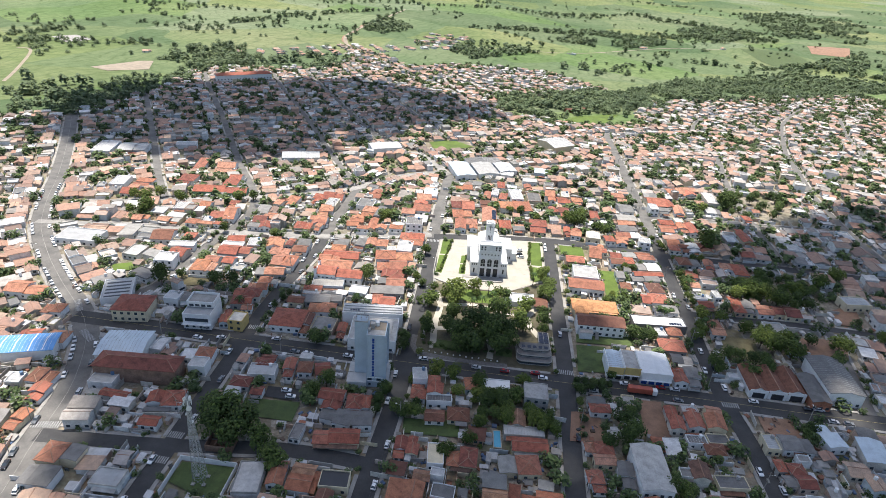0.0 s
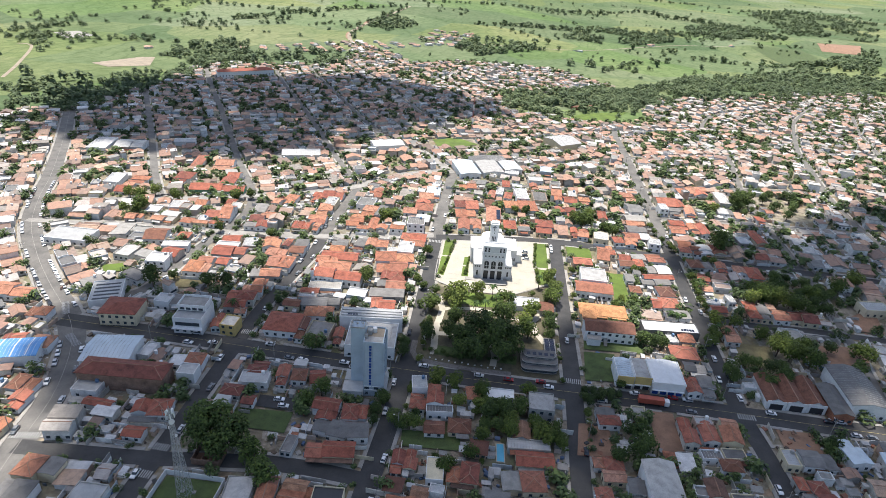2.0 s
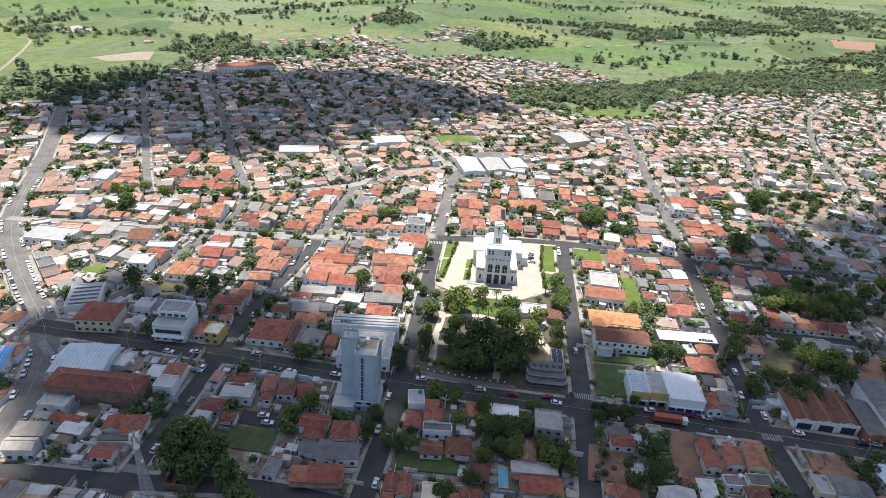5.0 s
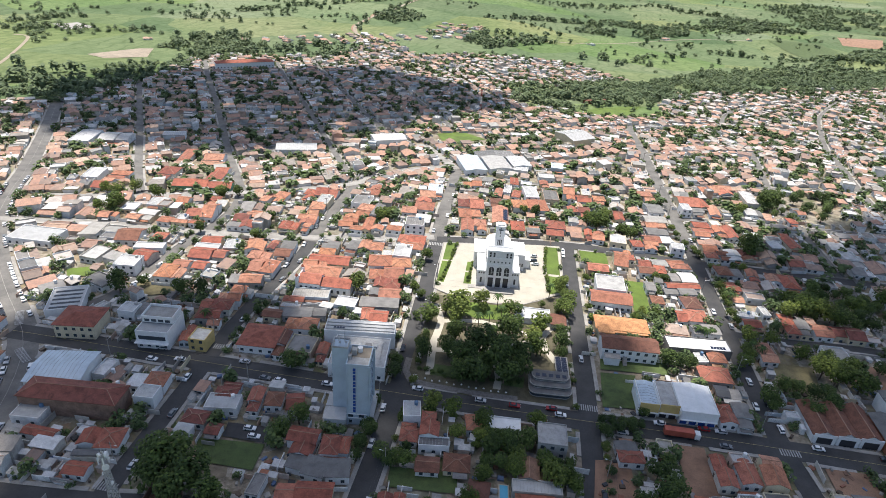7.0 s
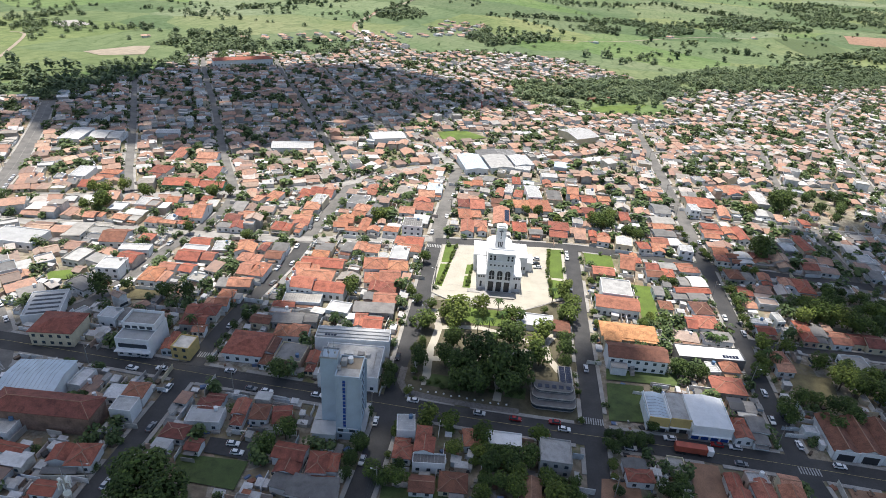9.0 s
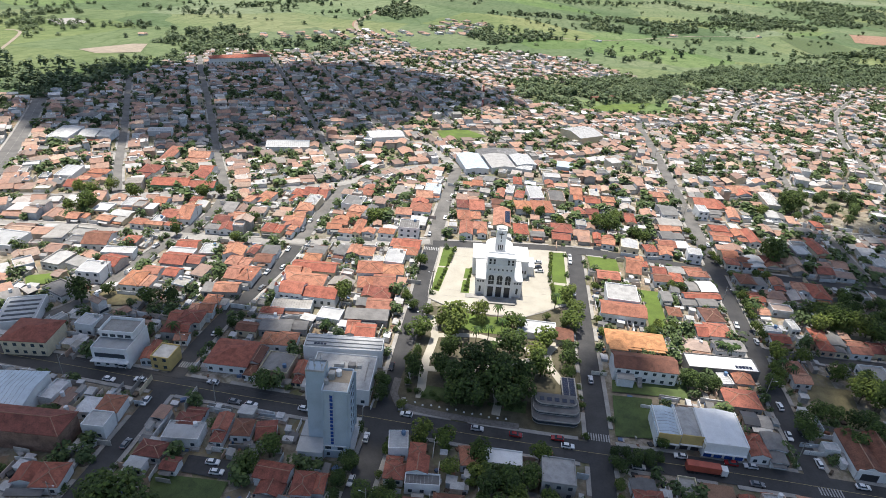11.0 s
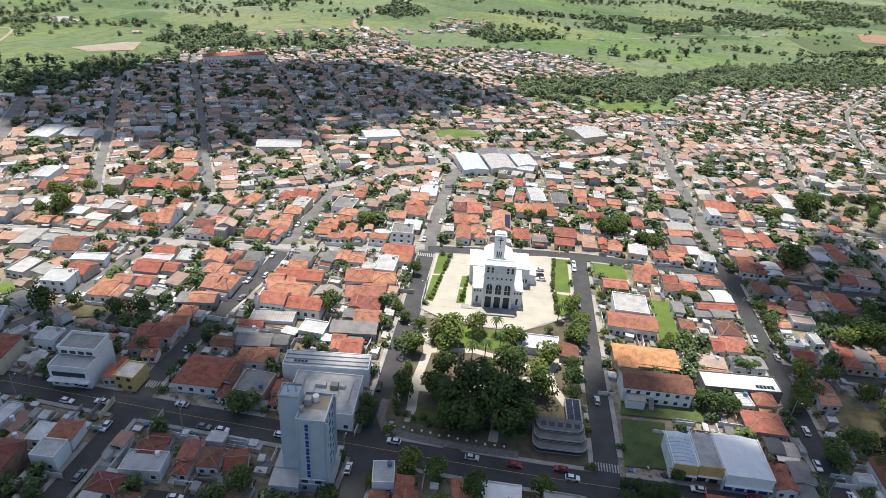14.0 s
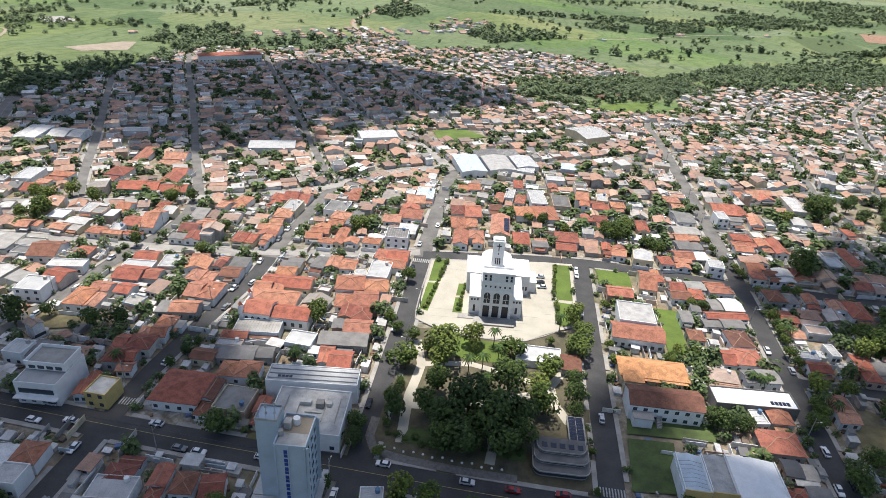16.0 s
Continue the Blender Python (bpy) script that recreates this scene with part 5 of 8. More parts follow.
hand_house(-121.7, 264.2, 4.6, 11.9, 0, 3.6, "gable_y", "orange")
hand_house(44.6, 325.1, 7.0, 15.8, 0, 4, "gable", "orange", "cream")
hand_house(49.5, 331.5, 4.4, 10.6, 6, 3.6, "hip", "red")
hand_house(57.0, 324.7, 6.2, 7.4, 6, 3.6, "gable", "red")
hand_house(57.8, 318.0, 8.3, 7.1, 9, 3.6, "gable", "brown")
hand_house(64.8, 320.7, 5.6, 8.1, 5, 3.6, "hip", "red")
hand_house(65.1, 327.8, 7.9, 6.7, 12, 3.6, "gable", "sheet")
hand_house(75.1, 329.4, 10.2, 10.5, 11, 4, "hip", "orange")
hand_house(75.5, 315.0, 12.6, 9.0, 14, 4, "gable", "sheet")
hand_house(74.6, 306.9, 16.8, 4.5, 14, 3.6, "gable", "red")
hand_house(72.7, 301.3, 15.5, 6.0, 13, 3.4, "gable", "dgrey")
hand_house(76.4, 290.8, 8.6, 10.1, 13, 4, "hip", "brown")
hand_house(74.9, 279.1, 14.1, 9.5, 9, 4, "hip", "red")
hand_house(60.5, 288.8, 5.9, 6.8, 7, 3.6, "hip", "brown", "grey")
hand_house(58.1, 301.1, 4.4, 7.8, 8, 3.6, "gable", "dgrey")
hand_house(76.6, 344.9, 7.0, 12.0, 0, 6, "flat", "white_metal", "white")
hand_house(62.9, 348.7, 7.7, 10.5, 7, 3.6, "gable", "orange")
hand_house(67.3, 357.2, 17.1, 8.5, 15, 3.6, "gable", "orange")
hand_house(54.8, 347.8, 6.1, 7.7, 14, 3.6, "hip", "red")
hand_house(44.3, 346.8, 9.1, 15.0, 0, 4, "flat", "white_metal")
hand_house(33.2, 350.5, 6.5, 10.8, 0, 3.6, "gable", "orange")
hand_house(27.4, 350.9, 3.9, 10.7, 3, 3.6, "gable_y", "red")
hand_house(95.2, 355.6, 7.9, 8.5, 11, 3.6, "gable", "orange")
hand_house(95.4, 345.8, 6.6, 9.4, 6, 3.6, "hip", "red")
hand_house(102.0, 349.4, 5.8, 9.5, 9, 3.6, "gable", "brown")
hand_house(107.7, 350.3, 7.7, 11.8, 11, 4, "gable_y", "white_metal")
hand_house(101.1, 330.8, 13.5, 9.6, 11, 3.6, "hip", "brown")
hand_house(99.6, 314.6, 6.7, 8.8, 8, 3.6, "gable", "red")
hand_house(102.3, 309.8, 9.2, 8.3, 13, 3.6, "hip", "red")
hand_house(99.2, 301.7, 6.6, 5.7, 11, 3.6, "gable", "orange")
hand_house(93.9, 376.3, 8.7, 11.3, 8, 3.6, "gable", "orange")
hand_house(79.5, 268.7, 11.8, 6.9, 11, 4.5, "gable", "sheet", "white")
hand_house(81.0, 249.9, 7.1, 8.1, 8, 3.8, "hip", "orange")
hand_house(74.4, 247.3, 4.5, 6.5, 15, 3.4, "flat", "white_metal")
hand_house(100.6, 287.9, 7.6, 4.2, 5, 3.6, "flat", "white_metal")
hand_house(102.2, 281.6, 7.7, 5.9, 10, 3.6, "gable", "red")
hand_house(102.8, 262.9, 6.5, 6.8, 9, 3.6, "hip", "orange")
hand_house(103.6, 256.5, 6.7, 6.4, 10, 3.4, "gable", "orange")
hand_house(119.9, 290.3, 6.5, 7.3, 8, 3.6, "hip", "red")
hand_house(120.0, 282.4, 6.3, 7.9, 6, 3.6, "hip", "red")
hand_house(110.8, 294.3, 3.6, 7.4, 12, 3.4, "flat", "white_metal")
hand_house(-45.3, 371.3, 15.3, 14.3, 13, 4, "gable", "red")
hand_house(-43.2, 355.6, 13.1, 12.3, 15, 4, "hip", "orange")
hand_house(-41.8, 339.1, 6.7, 14.7, 9, 3.8, "gable_y", "orange")
hand_house(-34.8, 342.2, 6.7, 13.7, 9, 3.8, "hip", "orange")
hand_house(-49.5, 340.3, 4.9, 6.3, 12, 4, "flat", "white_metal")
hand_house(-13.4, 347.9, 7.6, 12.2, 10, 3.6, "hip", "red")
hand_house(-4.4, 346.9, 7.3, 10.1, 10, 3.6, "gable", "dgrey")
hand_house(8.6, 352.2, 11.2, 17.9, 7, 4, "hip", "red")
hand_house(-8.9, 379.6, 21.6, 16.5, 14, 4.5, "hip", "orange")
hand_house(-10.1, 398.8, 8.7, 18.7, 14, 6, "flat", "white_metal", "white")
hand_house(3.0, 399.4, 9.8, 15.5, 10, 5, "flat", "dgrey")
hand_house(14.4, 404.5, 7.0, 19.3, 6, 6.5, "gable", "orange", "white")
hand_house(25.8, 415.5, 6.3, 11.1, 4, 4, "flat", "white_metal")
hand_house(24.4, 404.4, 8.7, 11.3, 9, 3.6, "gable", "red")
hand_house(34.7, 405.7, 7.7, 11.6, 8, 3.6, "hip", "orange")
hand_house(24.8, 382.1, 6.7, 13.5, 8, 3.6, "gable", "red")
hand_house(17.8, 384.0, 5.4, 8.9, 12, 3.6, "hip", "red")
hand_house(-30.8, 396.9, 4.8, 12.5, 0, 3.6, "gable_y", "orange")
hand_house(-25.8, 405.0, 5.1, 13.2, 0, 3.6, "flat", "white_metal")
hand_house(-19.2, 399.3, 5.3, 12.8, 0, 3.6, "hip", "red")
hand_house(-23.2, 424.5, 5.3, 14.0, 8, 3.6, "hip", "red")
hand_house(-50.6, 411.0, 12.2, 9.3, 13, 3.6, "gable", "orange")
hand_house(-3.1, 427.7, 5.3, 16.7, 9, 3.6, "gable_y", "orange")
hand_house(-1.5, 437.3, 11.2, 14.5, 9, 4.5, "flat", "white_metal")
hand_house(-30.4, 379.4, 6.6, 11.5, 12, 3.6, "gable", "brown")
hand_house(86.9, 403.4, 10.9, 16.3, 9, 6, "flat", "white_metal", "white")
hand_house(97.3, 405.9, 7.4, 13.6, 9, 3.6, "gable", "dgrey")
hand_house(93.9, 423.4, 22.9, 15.9, 11, 3.6, "gable", "red")
hand_house(107.7, 413.2, 6.5, 17.6, 0, 3.6, "gable_y", "orange")
hand_house(110.5, 458.8, 12.6, 20.8, 12, 3.6, "gable", "orange")
hand_house(121.4, 457.6, 12.3, 18.8, 15, 3.6, "gable", "orange")
hand_house(96.1, 384.5, 9.8, 12.5, 9, 3.6, "hip", "red")
hand_house(105.7, 381.5, 6.0, 12.8, 8, 3.6, "gable_y", "orange")
hand_house(112.1, 382.2, 6.0, 15.9, 8, 3.6, "gable_y", "red")
hand_house(68.1, 385.6, 13.1, 8.6, 11, 3.6, "gable", "sheet")
hand_house(67.4, 377.1, 12.5, 7.1, 14, 3.6, "gable", "orange")
hand_house(67.7, 368.2, 12.9, 8.5, 15, 3.6, "gable", "dgrey")
hand_house(45.9, 383.6, 5.7, 14.1, 7, 3.6, "gable_y", "red")
hand_house(65.8, 423.9, 9.2, 15.2, 10, 3.6, "hip", "orange")
hand_house(68.8, 403.2, 9.7, 14.2, 12, 3.6, "gable", "sheet")
hand_house(116.8, 354.6, 9.7, 10.6, 10, 3.6, "hip", "red")
hand_house(135.3, 372.8, 7.5, 8.8, 11, 3.6, "flat", "white_metal")
hand_house(145.4, 382.0, 6.7, 20.4, 10, 3.6, "gable_y", "red")
hand_house(140.4, 352.9, 8.5, 8.1, 12, 3.6, "gable", "red")
hand_house(113.4, 330.2, 5.5, 10.7, 0, 3.6, "gable_y", "orange")
hand_house(123.3, 331.0, 7.0, 10.0, 4, 3.6, "gable_y", "orange")
hand_house(131.0, 329.0, 8.4, 13.6, 4, 3.6, "hip", "red")
hand_house(159.2, 411.8, 11.8, 13.6, 10, 3.6, "hip", "red")
hand_house(161.8, 432.1, 11.2, 10.9, 13, 3.6, "gable", "orange")
hand_house(132.8, 420.2, 10.6, 10.4, 9, 3.6, "gable", "sheet")
hand_house(135.5, 441.9, 9.2, 21.6, 6, 5, "flat", "sheet")
hand_house(144.0, 406.9, 7.6, 14.0, 10, 3.6, "gable", "dgrey")
hand_house(-195.1, 168.8, 9.9, 11.3, 9, 4, "hip", "orange")
hand_house(-183.0, 143.6, 10.1, 8.4, 5, 4, "hip", "brown")
hand_house(-179.0, 135.4, 6.1, 8.8, 6, 3.6, "gable_y", "red")
hand_house(-174.9, 120.9, 4.9, 9.6, 0, 3.6, "gable_y", "orange")
hand_house(-28.7, 144.3, 4.2, 8.8, 3, 3.6, "gable_y", "red")
hand_house(-33.2, 173.9, 5.8, 8.7, 8, 3.4, "hip", "red")
hand_house(-26.9, 178.1, 6.1, 11.5, 8, 5.5, "gable_y", "red", "white")
hand_house(-35.2, 182.7, 7.2, 7.5, 15, 5.5, "flat", "white_metal", "white")
hand_house(-23.9, 170.7, 10.4, 4.1, 11, 4.5, "flat", "sheet", "white")
hand_house(-12.3, 184.2, 5.6, 7.3, 15, 3.6, "hip", "orange")
hand_house(-24.1, 162.0, 7.4, 6.0, 10, 3, "gable", "brown")
hand_house(-14.9, 165.1, 8.5, 7.2, 8, 3, "hip", "brown")
hand_house(-19.7, 141.7, 6.1, 10.1, 9, 4, "flat", "cream")
hand_house(41.6, 185.0, 8.4, 9.4, 10, 3.6, "hip", "red")
hand_house(72.2, 184.4, 5.6, 13.7, 5, 4.5, "gable_y", "red")
hand_house(80.0, 185.8, 6.4, 9.8, 9, 4, "gable_y", "red")
hand_house(88.1, 188.2, 7.3, 13.7, 2, 5, "gable_y", "orange")
hand_house(78.7, 191.3, 6.8, 4.0, 9, 4.5, "flat", "white_metal")
hand_house(79.1, 174.3, 7.8, 4.6, 10, 3.4, "flat", "dgrey")
hand_house(87.7, 176.8, 8.5, 5.2, 10, 3.4, "flat", "dgrey")
hand_house(85.4, 170.6, 7.6, 5.6, 8, 3.6, "hip", "brown")
hand_house(106.2, 179.7, 9.7, 8.0, 6, 4, "flat", "white_metal")
hand_house(118.4, 181.8, 12.0, 7.9, 7, 4, "gable", "dgrey", "white")
hand_house(107.4, 166.9, 6.4, 7.6, 9, 3.6, "hip", "red")
hand_house(113.7, 161.7, 11.1, 6.1, 10, 3.6, "gable", "red")
hand_house(114.5, 167.9, 5.9, 5.1, 9, 3.6, "hip", "red")
hand_house(49.8, 148.1, 5.3, 11.0, 3, 5, "gable_y", "dgrey", "white")
hand_house(39.0, 143.8, 5.7, 8.9, 11, 3.6, "hip", "red")
hand_house(40.2, 160.2, 11.4, 5.8, 10, 3.6, "hip", "red")
hand_house(42.5, 154.7, 7.8, 4.7, 10, 3.6, "gable", "orange")
hand_house(88.0, 154.5, 11.3, 5.9, 10, 4, "flat", "dgrey")
hand_house(78.3, 213.1, 6.0, 12.4, 8, 4, "gable_y", "red")
hand_house(84.9, 213.7, 6.3, 14.3, 5, 4, "gable_y", "dgrey")
hand_house(187.6, 307.5, 14.6, 9.0, 12, 5, "flat", "white_metal")
hand_house(120.8, 285.3, 7.6, 11.4, 8, 3.6, "gable", "red")
hand_house(125.9, 282.7, 5.6, 15.5, 5, 4, "gable_y", "dgrey")
hand_house(133.3, 285.0, 8.2, 10.3, 9, 3.6, "gable", "orange")
hand_house(145.1, 286.4, 13.5, 9.5, 7, 3.6, "gable", "red")
hand_house(104.8, 262.9, 7.2, 7.8, 8, 3.6, "gable", "brown")
hand_house(104.3, 255.1, 7.6, 7.5, 9, 3.6, "hip", "orange")
hand_house(-253.1, 254.8, 24.9, 14.3, 6, 4, "flat", "white_metal")
hand_house(-234.7, 198.0, 22.4, 10.3, 7, 4.5, "gable", "orange", "white")
hand_house(-212.4, 187.1, 10.9, 9.0, 11, 4, "hip", "brown")
hand_house(5.9, 465.9, 11.1, 12.0, 1, 5, "flat", "pale_metal", "tower")
hand_house(-21.2, 458.6, 10.7, 21.0, 0, 4.5, "flat", "white_metal")
hand_house(-219.6, 356.8, 38.2, 12.8, 15, 4, "gable", "red", "green")
hand_house(-270.2, 415.8, 7.9, 27.5, 15, 4, "hip", "orange")
hand_house(-248.3, 417.5, 15.5, 21.1, 15, 3.6, "gable", "orange")
hand_house(-223.6, 382.5, 12.1, 28.0, 11, 3.6, "gable_y", "red")
hand_house(-256.3, 370.9, 11.8, 20.6, 8, 3.6, "hip", "red")
hand_house(-279.7, 354.5, 12.0, 13.5, 10, 3.6, "hip", "orange")
hand_house(-277.1, 335.6, 8.2, 17.9, 10, 3.6, "gable", "red")
hand_house(-295.3, 349.2, 10.5, 17.2, 15, 4, "flat", "white_metal")
hand_house(-341.0, 432.8, 25.4, 19.0, 15, 5, "gable", "sheet")
hand_house(-362.3, 422.6, 15.5, 27.2, 15, 5, "flat", "sheet")
hand_house(-382.0, 465.9, 15.3, 23.4, 15, 6, "hip", "dgrey", "white")
# the blocks towards the avenue and the main street
hand_house(-148.0, 121.4, 16.2, 8.0, 6, 5, "flat", "red")
hand_house(-147.0, 109.3, 13.5, 8.7, 4, 5, "hip", "orange")
hand_house(-147.6, 99.7, 10.8, 8.1, 7, 4.5, "hip", "dgrey")
hand_house(-125.5, 104.6, 10.1, 7.3, 5, 4, "flat", "white_metal")
hand_house(-127.1, 122.7, 15.1, 8.3, 4, 4, "hip", "orange")
hand_house(-152.4, 141.3, 16.9, 3.5, 1, 3.8, "gable", "red")
hand_house(-159.1, 148.2, 10.1, 7.0, 7, 4.2, "flat", "sheet")
hand_house(-144.3, 138.3, 8.1, 5.2, 4, 3.8, "gable", "sheet")
hand_house(-129.3, 144.0, 13.9, 8.4, 15, 3.8, "hip", "red")
hand_house(-128.2, 131.8, 7.0, 4.7, 7, 3.4, "gable", "red")
hand_house(-185.0, 143.7, 11.3, 7.9, 20, 4, "hip", "orange")
hand_house(-192.0, 139.6, 5.8, 6.2, 12, 4, "flat", "white_metal")
hand_house(-179.3, 132.1, 7.5, 13.4, 11, 4, "gable", "red")
hand_house(-197.3, 167.9, 11.4, 14.4, 19, 4, "hip", "orange")
hand_house(-207.6, 165.4, 9.5, 7.8, 22, 4, "gable", "red")
hand_house(-66.7, 160.0, 9.9, 10.8, 3, 4.2, "gable", "red")
hand_house(-55.2, 161.0, 9.2, 8.1, 11, 4.2, "hip", "red")
hand_house(-61.1, 151.2, 13.1, 7.5, -1, 4, "gable", "dgrey")
hand_house(-51.1, 152.3, 7.4, 7.1, 14, 4, "gable", "dgrey")
hand_house(-57.9, 140.9, 17.4, 7.9, 12, 3.8, "gable", "red")
hand_house(-72.0, 120.4, 5.6, 10.7, 10, 3.6, "gable_y", "orange")
hand_house(-51.6, 121.8, 10.2, 7.2, 8, 4, "flat", "dark")
hand_house(-106.5, 154.9, 5.2, 3.5, 3, 4, "hip", "white_metal")
hand_house(-105.8, 161.0, 8.1, 5.9, 5, 3.4, "hip", "red")
hand_house(-97.2, 157.7, 4.5, 4.6, 5, 3.2, "gable", "red")
hand_house(-100.4, 169.6, 11.4, 7.3, 11, 4, "flat", "white_metal")
hand_house(-73.1, 140.3, 4.1, 8.5, 2, 3, "flat", "sheet")
hand_house(-33.1, 142.3, 4.1, 9.5, 7, 3.6, "gable_y", "red")
hand_house(-95.9, 206.8, 4.6, 15.1, 6, 4, "gable_y", "brown")
hand_house(-134.4, 201.8, 4.0, 11.0, 17, 3.8, "gable_y", "red")
hand_house(-133.5, 216.8, 10.4, 7.4, 16, 4.2, "hip", "red")
hand_house(-131.6, 172.7, 13.1, 7.6, 11, 4.4, "hip", "orange")
hand_house(-127.2, 165.5, 7.2, 6.6, 8, 5.6, "flat", "sheet")
hand_house(-102.1, 175.8, 7.6, 9.6, 9, 3.6, "hip", "red")
hand_house(-101.7, 167.5, 11.6, 5.1, 13, 3.8, "flat", "white_metal")
hand_house(-90.6, 174.2, 4.6, 11.4, 10, 3.8, "gable_y", "red")
hand_house(-83.9, 175.9, 5.9, 6.9, 12, 3.8, "hip", "brown")
hand_house(-76.3, 177.0, 5.9, 7.7, 21, 3.6, "gable", "red")
hand_house(-81.9, 242.2, 7.6, 8.7, 4, 4.2, "flat", "white_metal")
hand_house(-65.2, 236.5, 9.9, 7.9, 3, 3.8, "gable", "red")
hand_house(-68.4, 245.4, 12.3, 6.4, 10, 3.6, "gable", "sheet")
hand_house(-78.0, 206.1, 3.8, 10.9, 7, 3.6, "gable_y", "red")
hand_house(32.1, 310.1, 10.3, 7.7, 7, 5, "gable", "red")
hand_house(45.1, 326.8, 5.9, 11.0, 8, 3.6, "hip", "orange")
hand_house(58.2, 326.3, 4.9, 8.2, 4, 3.4, "gable", "red")
hand_house(65.1, 321.1, 6.0, 6.3, 5, 3.4, "hip", "red")
hand_house(76.8, 330.0, 11.3, 9.4, 13, 3.6, "hip", "orange")
hand_house(77.5, 316.4, 10.7, 10.8, -4, 3.4, "gable", "sheet")
hand_house(74.1, 306.3, 13.9, 3.7, 2, 3.2, "gable", "red")
hand_house(72.4, 301.2, 14.1, 5.5, 3, 3.2, "gable", "dgrey")
hand_house(77.9, 291.0, 9.4, 8.7, 6, 3.6, "hip", "red")
hand_house(60.9, 288.5, 6.5, 6.3, 5, 3.4, "gable_y", "brown")
hand_house(77.0, 278.5, 9.2, 13.2, -18, 3.8, "hip", "red")
hand_house(81.5, 271.5, 11.6, 4.7, 10, 3.2, "gable", "sheet")
hand_house(103.6, 331.6, 12.2, 5.2, 2, 3.4, "hip", "brown")
hand_house(100.5, 314.1, 6.9, 8.4, 6, 3.4, "gable", "red")
hand_house(95.1, 345.6, 7.2, 6.9, 9, 3.6, "gable", "red")
hand_house(109.3, 351.0, 6.9, 10.3, 12, 3.8, "flat", "white_metal")
hand_house(81.6, 249.9, 6.7, 6.0, 7, 3.6, "gable_y", "red")
hand_house(75.8, 248.4, 4.5, 5.9, 11, 3.2, "flat", "white_metal")
hand_house(78.2, 237.0, 12.4, 9.5, 6, 3.8, "hip", "red")
hand_house(81.5, 227.5, 9.2, 6.1, 5, 3.4, "gable", "dark")
hand_house(104.3, 264.3, 7.6, 5.3, 9, 3.4, "hip", "orange")
hand_house(105.7, 257.2, 6.2, 6.0, -1, 3.4, "hip", "red")
hand_house(103.1, 281.6, 7.5, 4.7, 2, 3.4, "gable", "red")
hand_house(42.8, 185.4, 7.8, 7.9, 8, 3.4, "gable", "red")
hand_house(71.2, 182.1, 7.9, 19.5, 2, 4, "gable_y", "red")
hand_house(80.9, 184.0, 6.0, 15.1, 6, 4, "gable_y", "red")
hand_house(90.0, 188.3, 7.2, 13.4, 12, 4.4, "hip", "orange")
hand_house(113.4, 180.4, 23.0, 8.3, 0, 4, "flat", "sheet")
hand_house(133.6, 189.3, 7.5, 12.1, 15, 4.5, "gable_y", "pale_metal")
hand_house(148.1, 187.4, 9.3, 19.8, -2, 5, "gable_y", "pale_metal")
hand_house(112.2, 167.6, 12.6, 8.1, -6, 3.6, "hip", "red")
hand_house(115.2, 158.9, 10.9, 9.8, 1, 3.6, "hip", "red")
hand_house(-9.9, 143.1, 10.7, 9.1, 4, 3.8, "hip", "red")
hand_house(11.2, 144.2, 14.8, 8.6, 13, 3.8, "hip", "orange")
hand_house(14.3, 155.0, 13.3, 6.6, 8, 3.8, "gable", "red")
hand_house(11.7, 161.8, 15.8, 4.9, 9, 3.4, "flat", "white_metal")
hand_house(39.5, 160.2, 11.6, 5.1, 29, 3.4, "gable", "red")
hand_house(39.4, 146.0, 7.8, 9.6, 2, 3.6, "gable", "red")
for x, y in ((111.6, 220.5), (119.8, 221.5), (128, 222.5)):
    e = block("roadside_store", x, y, 7.9, 17.5, 4, 3.8, "white", "gable_y", "brown", "roadside store under an old brown tile gable with a white front", "store", rise=1.9)
    Shape().box(-3.9, 3.9, -9.4, -9.15, 0, 4.6).put("front_wall", "white", e)
    Shape().box(-2.6, 2.6, -9.46, -9.4, 0.1, 3.1).put("shutter", "dark", e)
    Shape().box(-0.15, 0.15, -9.1, 9.1, 5.8, 6.0).put("ridge", "mortar", e)
    HAND.append((x, y, 4))
hand_house(120.1, 280.0, 8.1, 17.0, 4, 3.4, "hip", "red")
hand_house(132.8, 284.1, 8.1, 10.4, -0, 3.4, "hip", "red")
hand_house(191.9, 310.7, 10.2, 13.6, -11, 4, "flat", "white_metal")


